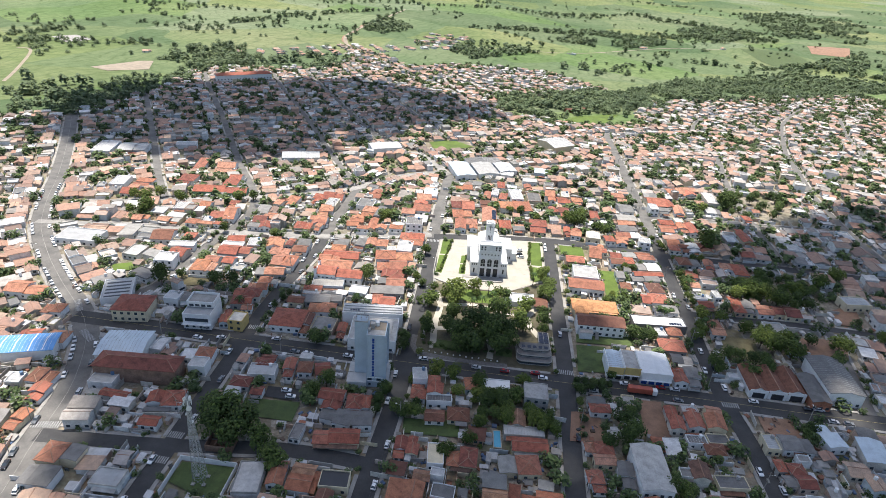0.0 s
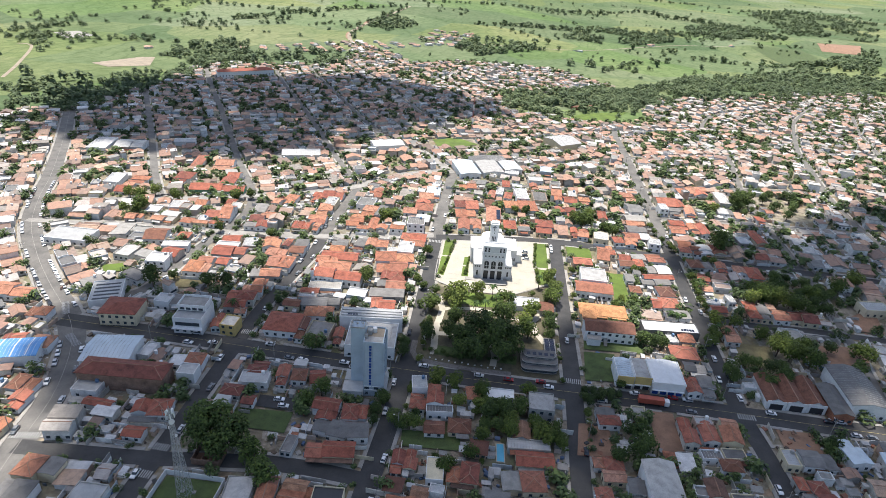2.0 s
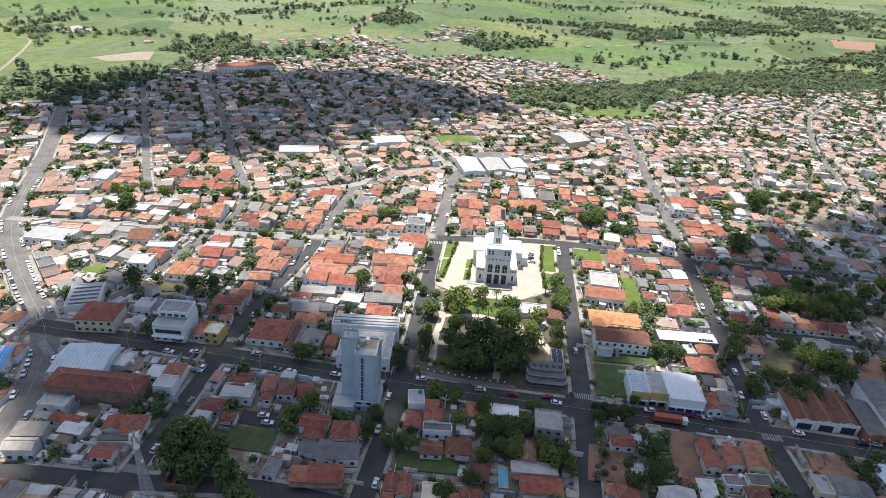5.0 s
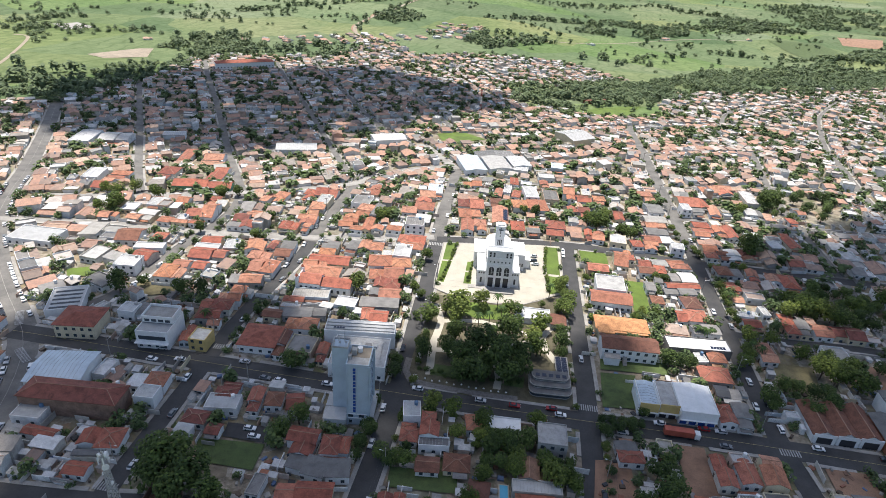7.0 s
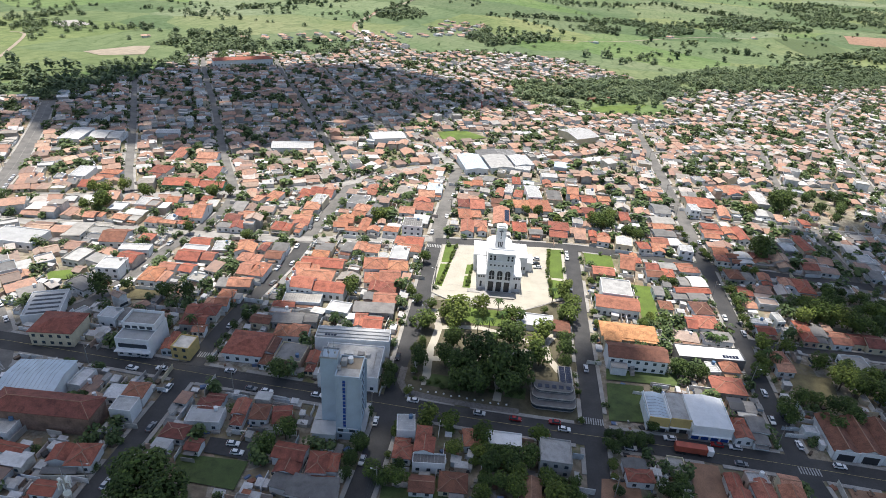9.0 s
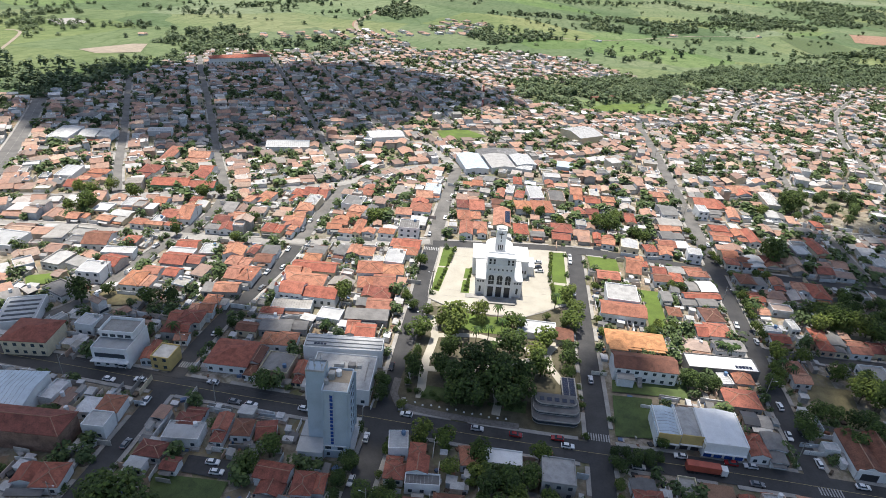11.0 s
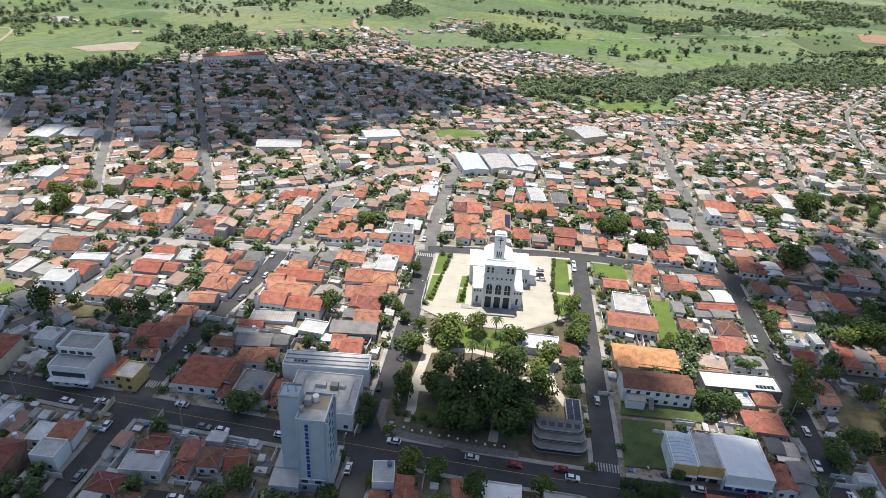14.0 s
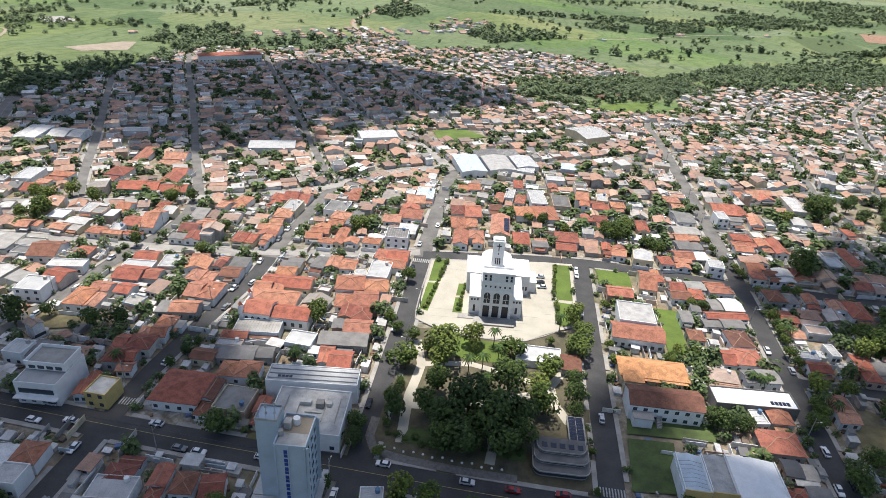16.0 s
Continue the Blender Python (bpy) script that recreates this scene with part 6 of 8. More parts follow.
def church():
    e = empty("church", -16.5, 280.3, 9, "white church with three tall arched bays and a bell tower", "church")
    Shape().box(-6.2, 6.2, 0, 5, 0, 20.4).put("facade", "white", e)
    rim = Shape()
    for a, b, c, d in ((-6.2, 6.2, -0.15, 0.25), (-6.2, 6.2, 4.7, 5.0), (-6.2, -5.9, 0.25, 4.7), (5.9, 6.2, 0.25, 4.7)):
        rim.box(a, b, c, d, 20.4, 21.1)
    rim.put("parapet", "white", e)
    Shape().box(-6.35, 6.35, -0.3, 5.1, 16.7, 17.1).put("cornice", "white", e)
    Shape().box(-6.3, 6.3, -0.25, 0, 13.2, 13.5).put("cornice", "white", e)
    for x in (-5.55, -1.85, 1.85, 5.55):
        Shape().box(x - 0.5, x + 0.5, -0.45, 0, 0, 13.2).put("pilaster", "white", e)
    for x in (-3.7, 0, 3.7):
        w = Shape().arch(x - 1.2, x + 1.2, 7.4, 12.1, 0).put("arched_window", "dark", e)
        Shape().box(x - 0.06, x + 0.06, -0.2, -0.125, 7.4, 12.0).put("mullion", "white", w)
        Shape().box(x - 1.2, x + 1.2, -0.2, -0.125, 9.2, 9.32).put("mullion", "white", w)
        Shape().box(x - 1.25, x + 1.25, -0.12, 0, 0.9, 6.1).put("door", "dark", e)
    for i in range(6):
        x = -4.6 + i * 1.84
        Shape().box(x - 0.32, x + 0.32, -0.08, 0, 14.5, 15.3).put("window", "dark", e)
    for x in (-4.9, -3.1, 3.1, 4.9):
        Shape().box(x - 0.42, x + 0.42, -0.08, 0, 17.6, 20).put("window", "dark", e)
        Shape().box(x - 0.42, x + 0.42, -0.14, -0.08, 18.7, 18.9).put("window_bar", "white", e)
    for s in (-1, 1):
        x0, x1 = sorted((s * 6.2, s * 10.3))
        Shape().box(x0, x1, 1.8, 18, 0, 8.6).put("aisle_wall", "white", e)
        Shape().lean(x0 - 0.2, x1 + 0.2, 1.5, 18, 8.6, 9.2, 0.3).put("aisle_roof", "white", e)
        for i in range(3):
            x = s * (7.1 + i * 1.15)
            Shape().box(x - 0.32, x + 0.32, 1.72, 1.8, 7.0, 7.9).put("window", "dark", e)
        Shape().arch(s * 8.3 - 0.45, s * 8.3 + 0.45, 2.0, 5.0, 1.8).put("arched_window", "dark", e)
        for i in range(5):
            y = 4 + i * 2.7
            Shape().box(s * 10.3 - 0.06, s * 10.3 + 0.06, y - 0.5, y + 0.5, 2.4, 5.2).put("window", "dark", e)
            Shape().box(s * 6.2 - 0.05, s * 6.2 + 0.05, y - 0.3 + 2, y + 0.3 + 2, 11.4, 12.6).put("window", "dark", e)
    # nave with a low barrel roof and a round end
    Shape().box(-6.1, 6.1, 5, 25, 0, 14.6).put("nave_wall", "white", e)
    bar = Shape()
    prof = [(6.4 * math.cos(math.pi * i / 12), 14.6 + 2.6 * math.sin(math.pi * i / 12)) for i in range(13)]
    k = len(prof)
    bar.add([(x, 5, z) for x, z in prof] + [(x, 25, z) for x, z in prof], [(i, i + 1, i + 1 + k, i + k) for i in range(k - 1)] + [tuple(range(k)), tuple(range(2 * k - 1, k - 1, -1))])
    bar.put("nave_roof", "white", e)
    aps = Shape().tube((0, 25, 0), (0, 25, 14.6), 6.1, 6.1, 24)
    aps.put("apse_wall", "white", e)
    Shape().tube((0, 25, 14.6), (0, 25, 17.0), 6.4, 1.4, 24).put("apse_roof", "white", e)
    Shape().box(-11.8, 14.2, 19, 33, 0, 9.2).put("transept_wall", "white", e)
    Shape().box(-12.1, 14.5, 18.7, 33.3, 9.2, 9.6).put("transept_roof", "white", e)
    Shape().box(14.5, 17.5, 22, 31, 0, 5).put("sacristy_wall", "white", e)
    Shape().box(14.4, 17.8, 21.7, 31.3, 5, 5.25).put("sacristy_roof", "white", e)
    for i in range(4):
        Shape().box(9 + i * 1.3, 9.7 + i * 1.3, 18.9, 19, 2.6, 4.4).put("window", "dark", e)
    # bell tower
    t = Shape().box(-2.7, 1.7, 11.2, 15, 9, 28.4).put("bell_tower", "white", e)
    Shape().box(-2.95, 1.95, 10.95, 15.25, 28.4, 28.8).put("cap", "white", t)
    Shape().box(-2.3, 1.3, 11.6, 14.6, 28.8, 29.5).put("attic", "white", t)
    c = Shape().box(-0.68, -0.32, 11.02, 11.2, 24.6, 27.9).box(-1.6, 0.6, 11.02, 11.2, 26.6, 27.0)
    c.put("relief_cross", "dark", t)
    for x in (-1.3, -0.5, 0.3):
        Shape().box(x - 0.24, x + 0.24, 11.1, 11.2, 18.6, 21.4).put("belfry_slot", "dark", t)
    Shape().box(-0.7, -0.3, 11.1, 11.2, 23.0, 23.8).put("belfry_slot", "dark", t)
    Shape().tube((-0.5, 13, 29.5), (-0.5, 13, 33.5), 0.08, 0.04).put("mast", "steel", t)
    for i in range(5):
        Shape().box(-7.5 - 0.3 * i, 7.5 + 0.3 * i, -3.4 + 0.45 * i - 2.0, -0.45, 0.75 - 0.16 * i - 0.15, 0.9 - 0.16 * i).put("step", "walk", e)
    Shape().box(-14.5, -7.5, -1.6, 1.6, 0, 0.5).put("ramp", "walk", e)
    for s in (-1, 1):
        Shape().box(s * 8.4 - 2.0, s * 8.4 + 2.0, 0.2, 0.5, 0.1, 1.0).put("planter", "grey", e)


def apartment_tower():
    e = empty("apartment_tower", -53.2, 180.2, 9, "narrow pale blue-grey apartment tower with a strip of blue windows", "building")
    Shape().box(-3.8, 3.8, -5.2, 5.2, 0, 26.4).put("wall", "tower", e)
    p = Shape()
    for a, b, c, d in ((-3.9, 3.9, -5.3, -5.0), (-3.9, 3.9, 5.0, 5.3), (-3.9, -3.6, -5, 5), (3.6, 3.9, -5, 5)):
        p.box(a, b, c, d, 26.4, 27.1)
    p.put("parapet", "tower", e)
    Shape().box(-3.55, 3.55, -0.6, 4.9, 26.4, 26.48).put("roof_terrace", "dirt", e)
    Shape().box(-3.55, 3.55, -4.9, -0.65, 26.4, 26.48).put("roof_terrace", "grey", e)
    st = Shape().box(-9.3, -3.82, -1.4, 3.6, 0, 30.4).put("stair_tower", "tower", e)
    q = Shape()
    for a, b, c, d in ((-9.4, -3.8, -1.5, -1.25), (-9.4, -3.8, 3.45, 3.7), (-9.4, -9.15, -1.25, 3.45), (-4.05, -3.8, -1.25, 3.45)):
        q.box(a, b, c, d, 30.4, 31.0)
    q.put("parapet", "grey", st)
    for i, (x, y) in enumerate(((-8.6, -0.5), (-7.4, 1.2), (-5.6, 2.2), (-4.6, -0.6), (-6.6, -0.9))):
        Shape().tube((x, y, 30.4), (x, y, 33 + (i % 3)), 0.06, 0.04).tube((x, y, 32), (x, y + 0.3, 32.6), 0.3, 0.3).put("antenna", "steel", st)
    Shape().box(-2.9, -1.2, 0.2, 2.2, 26.48, 28.6).put("plant_box", "grey", e)
    Shape().tube((-0.3, 2.6, 26.48), (-0.3, 2.6, 28.3), 0.9, 0.9, 10).put("water_tank", "white", e)
    Shape().tube((-3.2, -1.5, 26.48), (-3.2, -1.5, 28), 0.7, 0.7, 10).put("water_tank", "grey", e)
    for f in range(7):
        z = 5.9 + f * 2.85
        w = Shape().box(-1.5, -0.6, -5.26, -5.2, z, z + 2.35).put("window", "blue_glass", e)
        Shape().box(-1.5, -0.6, -5.3, -5.26, z + 1.1, z + 1.2).put("transom", "steel", w)
        for y in (-3, 0.2, 3.2):
            s = Shape().box(3.8, 3.86, y - 0.75, y + 0.75, z + 0.5, z + 1.8).put("window", "glass", e)
            Shape().box(3.8, 4.1, y - 0.85, y + 0.85, z + 0.35, z + 0.5).put("sill", "tower", s)
        Shape().box(3.8, 3.95, -5.2, 5.2, z - 0.35, z - 0.15).put("floor_band", "tower", e)
    Shape().box(-0.5, -0.25, -5.5, -5.2, 5.2, 26.4).put("rib", "tower", e)
    for x in (-3.75, 3.4):
        Shape().box(x, x + 0.35, -5.5, -5.2, 0, 26.4).put("rib", "tower", e)
    for y in (-5.2, 4.9):
        Shape().box(3.82, 4.5, y, y + 0.3, 5, 26.4).put("rib", "tower", e)
    for z in (3.2, 5.0):
        Shape().box(-3.9, 3.9, -5.45, -5.2, z, z + 0.3).put("floor_band", "white", e)
    for x in (-2.4, 1.4):
        Shape().box(x - 0.9, x + 0.9, -5.26, -5.2, 3.6, 4.8).put("window", "glass", e)
        Shape().box(x - 0.5, x + 0.5, -5.26, -5.2, 1.0, 2.2).put("window", "glass", e)
    Shape().box(-11.6, -3.9, -6.8, -1.8, 0, 3.6).put("annex_wall", "white", e)
    Shape().lean(-12, -3.85, -7.2, -1.6, 3.6, 4.2).put("annex_roof", "white_metal", e)
    Shape().box(-11.6, -9.4, -1.4, 5, 0, 4.4).put("annex_wall", "white", e)
    Shape().box(-11.9, -9.35, -1.6, 5.2, 4.4, 4.6).put("annex_roof", "white_metal", e)
    Shape().box(3.9, 5.6, -4.6, 9, 3.4, 3.75).put("canopy", "white_metal", e)
    claim(-56, 180, 22, 18, 9)


def kiosk():
    e = empty("pavilion", 13, 212.5, 7, "grey streamlined pavilion with rounded corners and stepped flat roofs", "pavilion")

    def rounded(w, d, z0, z1, r):
        y0 = 5.5 - d
        rim = [(-w / 2, 5.5)] + [(-w / 2 + r - r * math.cos(q), y0 + r - r * math.sin(q)) for q in [math.pi / 2 * j / 6 for j in range(7)]]
        rim += [(w / 2 - r + r * math.sin(q), y0 + r - r * math.cos(q)) for q in [math.pi / 2 * j / 6 for j in range(7)]] + [(w / 2, 5.5)]
        k = len(rim)
        return Shape().add([(x, y, z0) for x, y in rim] + [(x, y, z1) for x, y in rim], [tuple(range(k - 1, -1, -1)), tuple(range(k, 2 * k))] + [(j, (j + 1) % k, (j + 1) % k + k, j + k) for j in range(k)])

    z = 0.0
    for w, d, h in ((16.6, 10.6, 2.0), (16.0, 8.0, 1.0), (14.5, 5.4, 0.9)):
        rounded(w - 0.8, d - 0.4, z, z + h, 2.4).put("wall", "grey", e)
        rounded(w - 0.7, d - 0.34, z + 0.35 * h, z + 0.85 * h, 2.4).put("window_band", "glass", e)
        rounded(w, d, z + h, z + h + 0.42, 2.7).put("roof_slab", "walk", e)
        rounded(w - 0.5, d - 0.25, z + h + 0.42, z + h + 0.46, 2.5).put("roof_deck", "dgrey", e)
        z += h + 0.44
    for i in range(5):
        Shape().box(-5.8 + i * 2.6, -4.2 + i * 2.6, 1.6, 3.4, z, z + 0.12).put("skylight", "solar", e)
    for c in range(2):
        for r in range(8):
            Shape().box(3.2 + c * 2.3, 5.3 + c * 2.3, 7.4 + r * 1.25, 8.5 + r * 1.25, 3.2, 3.26).put("solar_panel", "solar", e)
    Shape().box(2.8, 8.1, 7.2, 17.6, 3.0, 3.16).put("carport_roof", "sheet", e)
    for x in (3.1, 7.8):
        for y in (7.5, 17.2):
            Shape().box(x - 0.1, x + 0.1, y - 0.1, y + 0.1, 0, 3.0).put("post", "steel", e)


def lattice_mast():
    e = empty("lattice_mast", -97, 113, 6, "tall grey lattice telephone mast with white dish antennas", "mast")
    H, b, t = 39.0, 1.9, 0.45
    half = lambda z: b + (t - b) * min(1.0, z / 33)
    for sx in (-1, 1):
        for sy in (-1, 1):
            Shape().tube((sx * b, sy * b, 0), (sx * t, sy * t, 33), 0.13, 0.09, 5).tube((sx * t, sy * t, 33), (sx * t, sy * t, H), 0.09, 0.07, 5).put("leg", "steel", e)
            Shape().box(sx * b - 0.6, sx * b + 0.6, sy * b - 0.6, sy * b + 0.6, 0, 0.7).put("footing", "walk", e)
    z = 0.0
    while z < H - 1:
        step = max(1.2, half(z) * 1.7)
        a, c = half(z), half(z + step)
        s = Shape()
        for q in range(4):
            m = [(-1, -1), (1, -1), (1, 1), (-1, 1)]
            (x0, y0), (x1, y1) = m[q], m[(q + 1) % 4]
            s.tube((x0 * a, y0 * a, z), (x1 * c, y1 * c, z + step), 0.055, 0.055, 4).tube((x1 * a, y1 * a, z), (x0 * c, y0 * c, z + step), 0.055, 0.055, 4)
            s.tube((x0 * c, y0 * c, z + step), (x1 * c, y1 * c, z + step), 0.05, 0.05, 4)
        tagged(s.put("brace_panel", "steel", e), kind="stuff")
        z += step
    for i, (z, t, r) in enumerate(((37.5, 0.3, 0.9), (36, 2.4, 0.75), (34, -0.9, 0.9), (31, 3.4, 0.5), (28, -0.3, 0.45), (38.3, 4.4, 0.5))):
        c = Vector((math.cos(t), math.sin(t), 0))
        Shape().tube(c * 0.6 + Vector((0, 0, z)), c * 1.1 + Vector((0, 0, z)), r * 0.9, r, 12).put("dish_antenna", "white", e)
    for i in range(6):
        c = Vector((math.cos(i * 1.05), math.sin(i * 1.05), 0)) * 1.3
        Shape().box(c.x - 0.12, c.x + 0.12, c.y - 0.12, c.y + 0.12, 35.2, 37.4).put("panel_antenna", "white", e)
        Shape().tube((0, 0, 36.3), (c.x, c.y, 36.3), 0.05, 0.05, 4).put("arm", "steel", e)
    Shape().tube((0, 0, H - 0.5), (0, 0, H + 3), 0.06, 0.03).put("lightning_rod", "steel", e)


def radio_mast():
    e = empty("radio_mast", -75, 603, 20, "tall thin red and white lattice radio mast", "mast")
    for k in range(5):
        s = Shape()
        for i in range(3):
            c, q = (Vector((0.8 * math.cos(a), 0.8 * math.sin(a), 0)) for a in (2.09 * i, 2.09 * (i + 1)))
            s.tube(c + Vector((0, 0, 7 * k)), c + Vector((0, 0, 7 * k + 7)), 0.12, 0.12, 4)
            for j in range(4):
                s.tube(c + Vector((0, 0, 7 * k + 1.75 * j)), q + Vector((0, 0, 7 * k + 1.75 * j + 1.75)), 0.07, 0.07, 3)
        s.put("mast_section", "lamp_red" if k % 2 == 0 else "white", e)


def yard_clutter():
    """Low walls, lean-to roofs and heaps that fill the back yards."""
    walls, tops, junk = Shape(), Shape(), Shape()
    n = 0
    for _ in range(15000):
        x, y = rng.uniform(-230, 240), rng.uniform(60, 420)
        if n > 2600 or not inside(x, y, TOWN):
            continue
        turn = 5 + rng.choice((0, 90)) + rng.uniform(-3, 3)
        if rng.random() < 0.55:
            L = rng.uniform(3, 9)
            if clear(x, y, L, 0.6, turn):
                c, s, z = math.cos(radians(turn)), math.sin(radians(turn)), terrain(x, y) - 0.2
                q = Shape().box(-L / 2, L / 2, -0.09, 0.09, 0, rng.uniform(1.9, 2.6))
                walls.add([(x + c * a - s * b, y + s * a + c * b, z + e) for a, b, e in q.v], q.f)
                n += 1
        else:
            w, d = rng.uniform(1.8, 4.5), rng.uniform(1.6, 3.5)
            if clear(x, y, w, d, turn):
                c, s, z = math.cos(radians(turn)), math.sin(radians(turn)), terrain(x, y) - 0.2
                h = rng.uniform(0.8, 2.6)
                q = Shape().lean(-w / 2, w / 2, -d / 2, d / 2, h, h + 0.3, 0.1)
                tops.add([(x + c * a - s * b, y + s * a + c * b, z + e) for a, b, e in q.v], q.f)
                q = Shape().box(-w / 2 + 0.2, w / 2 - 0.2, -d / 2 + 0.2, d / 2 - 0.2, 0, h)
                walls.add([(x + c * a - s * b, y + s * a + c * b, z + e) for a, b, e in q.v], q.f)
                n += 1
    for _ in range(9000):
        x, y = rng.uniform(-200, 200), rng.uniform(70, 300)
        rubble = abs(x - 37) < 6 and abs(y - 174) < 8 or abs(x - 117) < 7 and abs(y - 193) < 6
        if not inside(x, y, TOWN) or not (rubble or clear(x, y, 1.2, 1.2, 0)):
            continue
        w, d, h = rng.uniform(0.25, 1.1), rng.uniform(0.25, 1.1), rng.uniform(0.2, 1.0)
        z, t = terrain(x, y) - 0.1, rng.uniform(0, 6.28)
        q = Shape().box(-w, w, -d, d, 0, h)
        c, s = math.cos(t), math.sin(t)
        junk.add([(x + c * a - s * b, y + s * a + c * b, z + e) for a, b, e in q.v], q.f)
    tagged(junk.put("yard_goods", "goods"), "stacked goods and rubble lying in back yards", "yard goods", "", "stuff")
    tagged(walls.put("yard_walls", "wall_far"), "low yard walls and sheds between the houses", "walls", "", "stuff")
    tagged(tops.put("lean_to_roofs", "sheet_far"), "small sheet roofs over back yards", "roofs", "", "stuff")


def roof_plant():
    e = empty("air_conditioner", -61, 208, 9, "grey air conditioning plant standing on a flat roof", "air conditioner", "", 6.3)
    for x, y, w, d, h in ((-3, 2, 3.4, 1.8, 1.4), (1.5, 1.5, 2.4, 2.2, 1.8), (4.2, 2, 1.6, 1.6, 1.3), (0, -1.6, 5, 0.5, 0.5)):
        Shape().box(x - w / 2, x + w / 2, y - d / 2, y + d / 2, 0, h).put("unit", "sheet", e)
    for x in (-9, -5, 3, 7):
        Shape().box(x, x + 0.2, -5, 5, 0, 0.35).put("duct", "walk", e)


def brick_ruin():
    e = empty("roofless_house", -98, 129.5, 6, "roofless brick house shell with inner walls", "ruin")
    Shape().ring(10, 6.5, 0, 2.8, 0.25).put("outer_wall", "brick", e)
    Shape().box(-1.6, -1.4, -3, 3, 0, 2.6).put("inner_wall", "brick", e)
    Shape().box(-1.4, 4.7, 0.2, 0.4, 0, 2.4).put("inner_wall", "brick", e)
    Shape().box(-4.7, 4.7, -2.9, 2.9, 0, 0.15).put("floor_slab", "soil", e)


e = bpy.data.objects["bank_annex"]
for y in (-2.4, -0.2, 2.0):
    Shape().box(-14, 14, y, y + 1.5, 7.3, 7.75).put("skylight_ridge", "white_metal", e)
for i in range(4):
    Shape().box(-11 + i * 1.2, -10 + i * 1.2, -2.2, -1.1, 7.76, 7.82).put("solar_panel", "solar", e)
e = bpy.data.objects["blue_market"]
for x, w in ((-9, 0.5), (-3.5, 0.35), (2.5, 0.5), (8, 0.4)):
    Shape().lean(x, x + w, -6.2, 0, 5.42, 6.24, 0.03).put("white_stripe", "white", e)
    Shape().lean(x, x + w, 0, 6.2, 6.24, 5.42, 0.03).put("white_stripe", "white", e)


church()
apartment_tower()
kiosk()
brick_ruin()
lattice_mast()
radio_mast()
claim(-18, 290, 24, 30, 7)
block("parish_hall", -25, 357, 9, 22, 7, 4.2, "cream", "gable_y", "orange", "long parish hall under an orange tile roof", rise=1.6, windows=3)
hall = bpy.data.objects["parish_hall"]
for i in range(7):
    Shape().lean(1.0, 4.4, -8 + i * 2.1, -6.1 + i * 2.1, 5.3, 5.3, 0.06).put("solar_panel", "solar", hall)
block("grandstand", 42, 816, 30, 6, 34, 4.5, "brown", "gable", "brown", "low grandstand with a brown roof beside the football field", rise=0.6)
block("park_stage", 2.5, 259, 16, 9, 6, 3.4, "white", "flat", "white_metal", "low park building under a white flat roof")
block("park_shed", 14, 257.5, 6.5, 8, 6, 3.2, "grey", "gable", "brown", "small shed under an old brown tile roof", rise=0.8)

# ---------------------------------------------------------------- square, park and open plots
drape("plaza", [(-51, 318), (-46, 271), (-37, 267.5), (-18, 266.5), (-3, 269.5), (10, 281), (16, 285), (12, 335), (-2, 332.5)], 12, 0.3, "paving", "pale stone paved church square", "pavement")
strip("plaza_kerb", [(-51.3, 318), (-46.3, 271), (-37, 267.2), (-18, 266.2), (-3, 269.2), (10, 280.6), (16.3, 285)], 0.5, 0.42, "walk", "low concrete kerb round the church square", "kerb", 0.4)
for i in range(9):
    strip("plaza_joint", [(-49 + i * 0.6, 312 - i * 5.4), (14.5 - i * (0.2 if i < 5 else 2.4), 318.5 - i * 5.4)] if i not in (1, 2, 3, 4, 5) else [(2.5, 316.5 - i * 5.4), (5.5, 317 - i * 5.4)], 0.22, 0.306, "walk", "grey joint between slabs of the square", "paving joint")
drape("park_ground", [(-44.5, 265), (-43, 204), (-39, 201.2), (23, 204.6), (18.5, 280), (9, 280), (-3, 269), (-18, 266), (-37, 267)], 12, 0.22, "litter", "shaded park ground of earth and leaf litter", "ground")
for pts, w in (([(-42, 258), (-37, 245), (-37, 229), (-34, 208)], 3.2), ([(-36, 224), (-20, 228), (-3, 237), (8, 246), (14, 262)], 3.0), ([(-7, 207), (-7, 214), (-10, 226)], 3.0),
               ([(-37, 245), (-20, 250), (-3, 247), (8, 246)], 2.6), ([(15, 230), (10, 238), (8, 246)], 3.0)):
    strip("park_path", pts, w, 0.27, "paving", "pale trodden path through the park", "path")
strip("mosaic_walk", [(-44.2, 216), (-43.6, 208), (-40.5, 203), (-24, 202.2), (-8, 203), (1.5, 203.9)], 2.8, 0.3, "stone", "patterned stone mosaic walk along the park", "pavement")
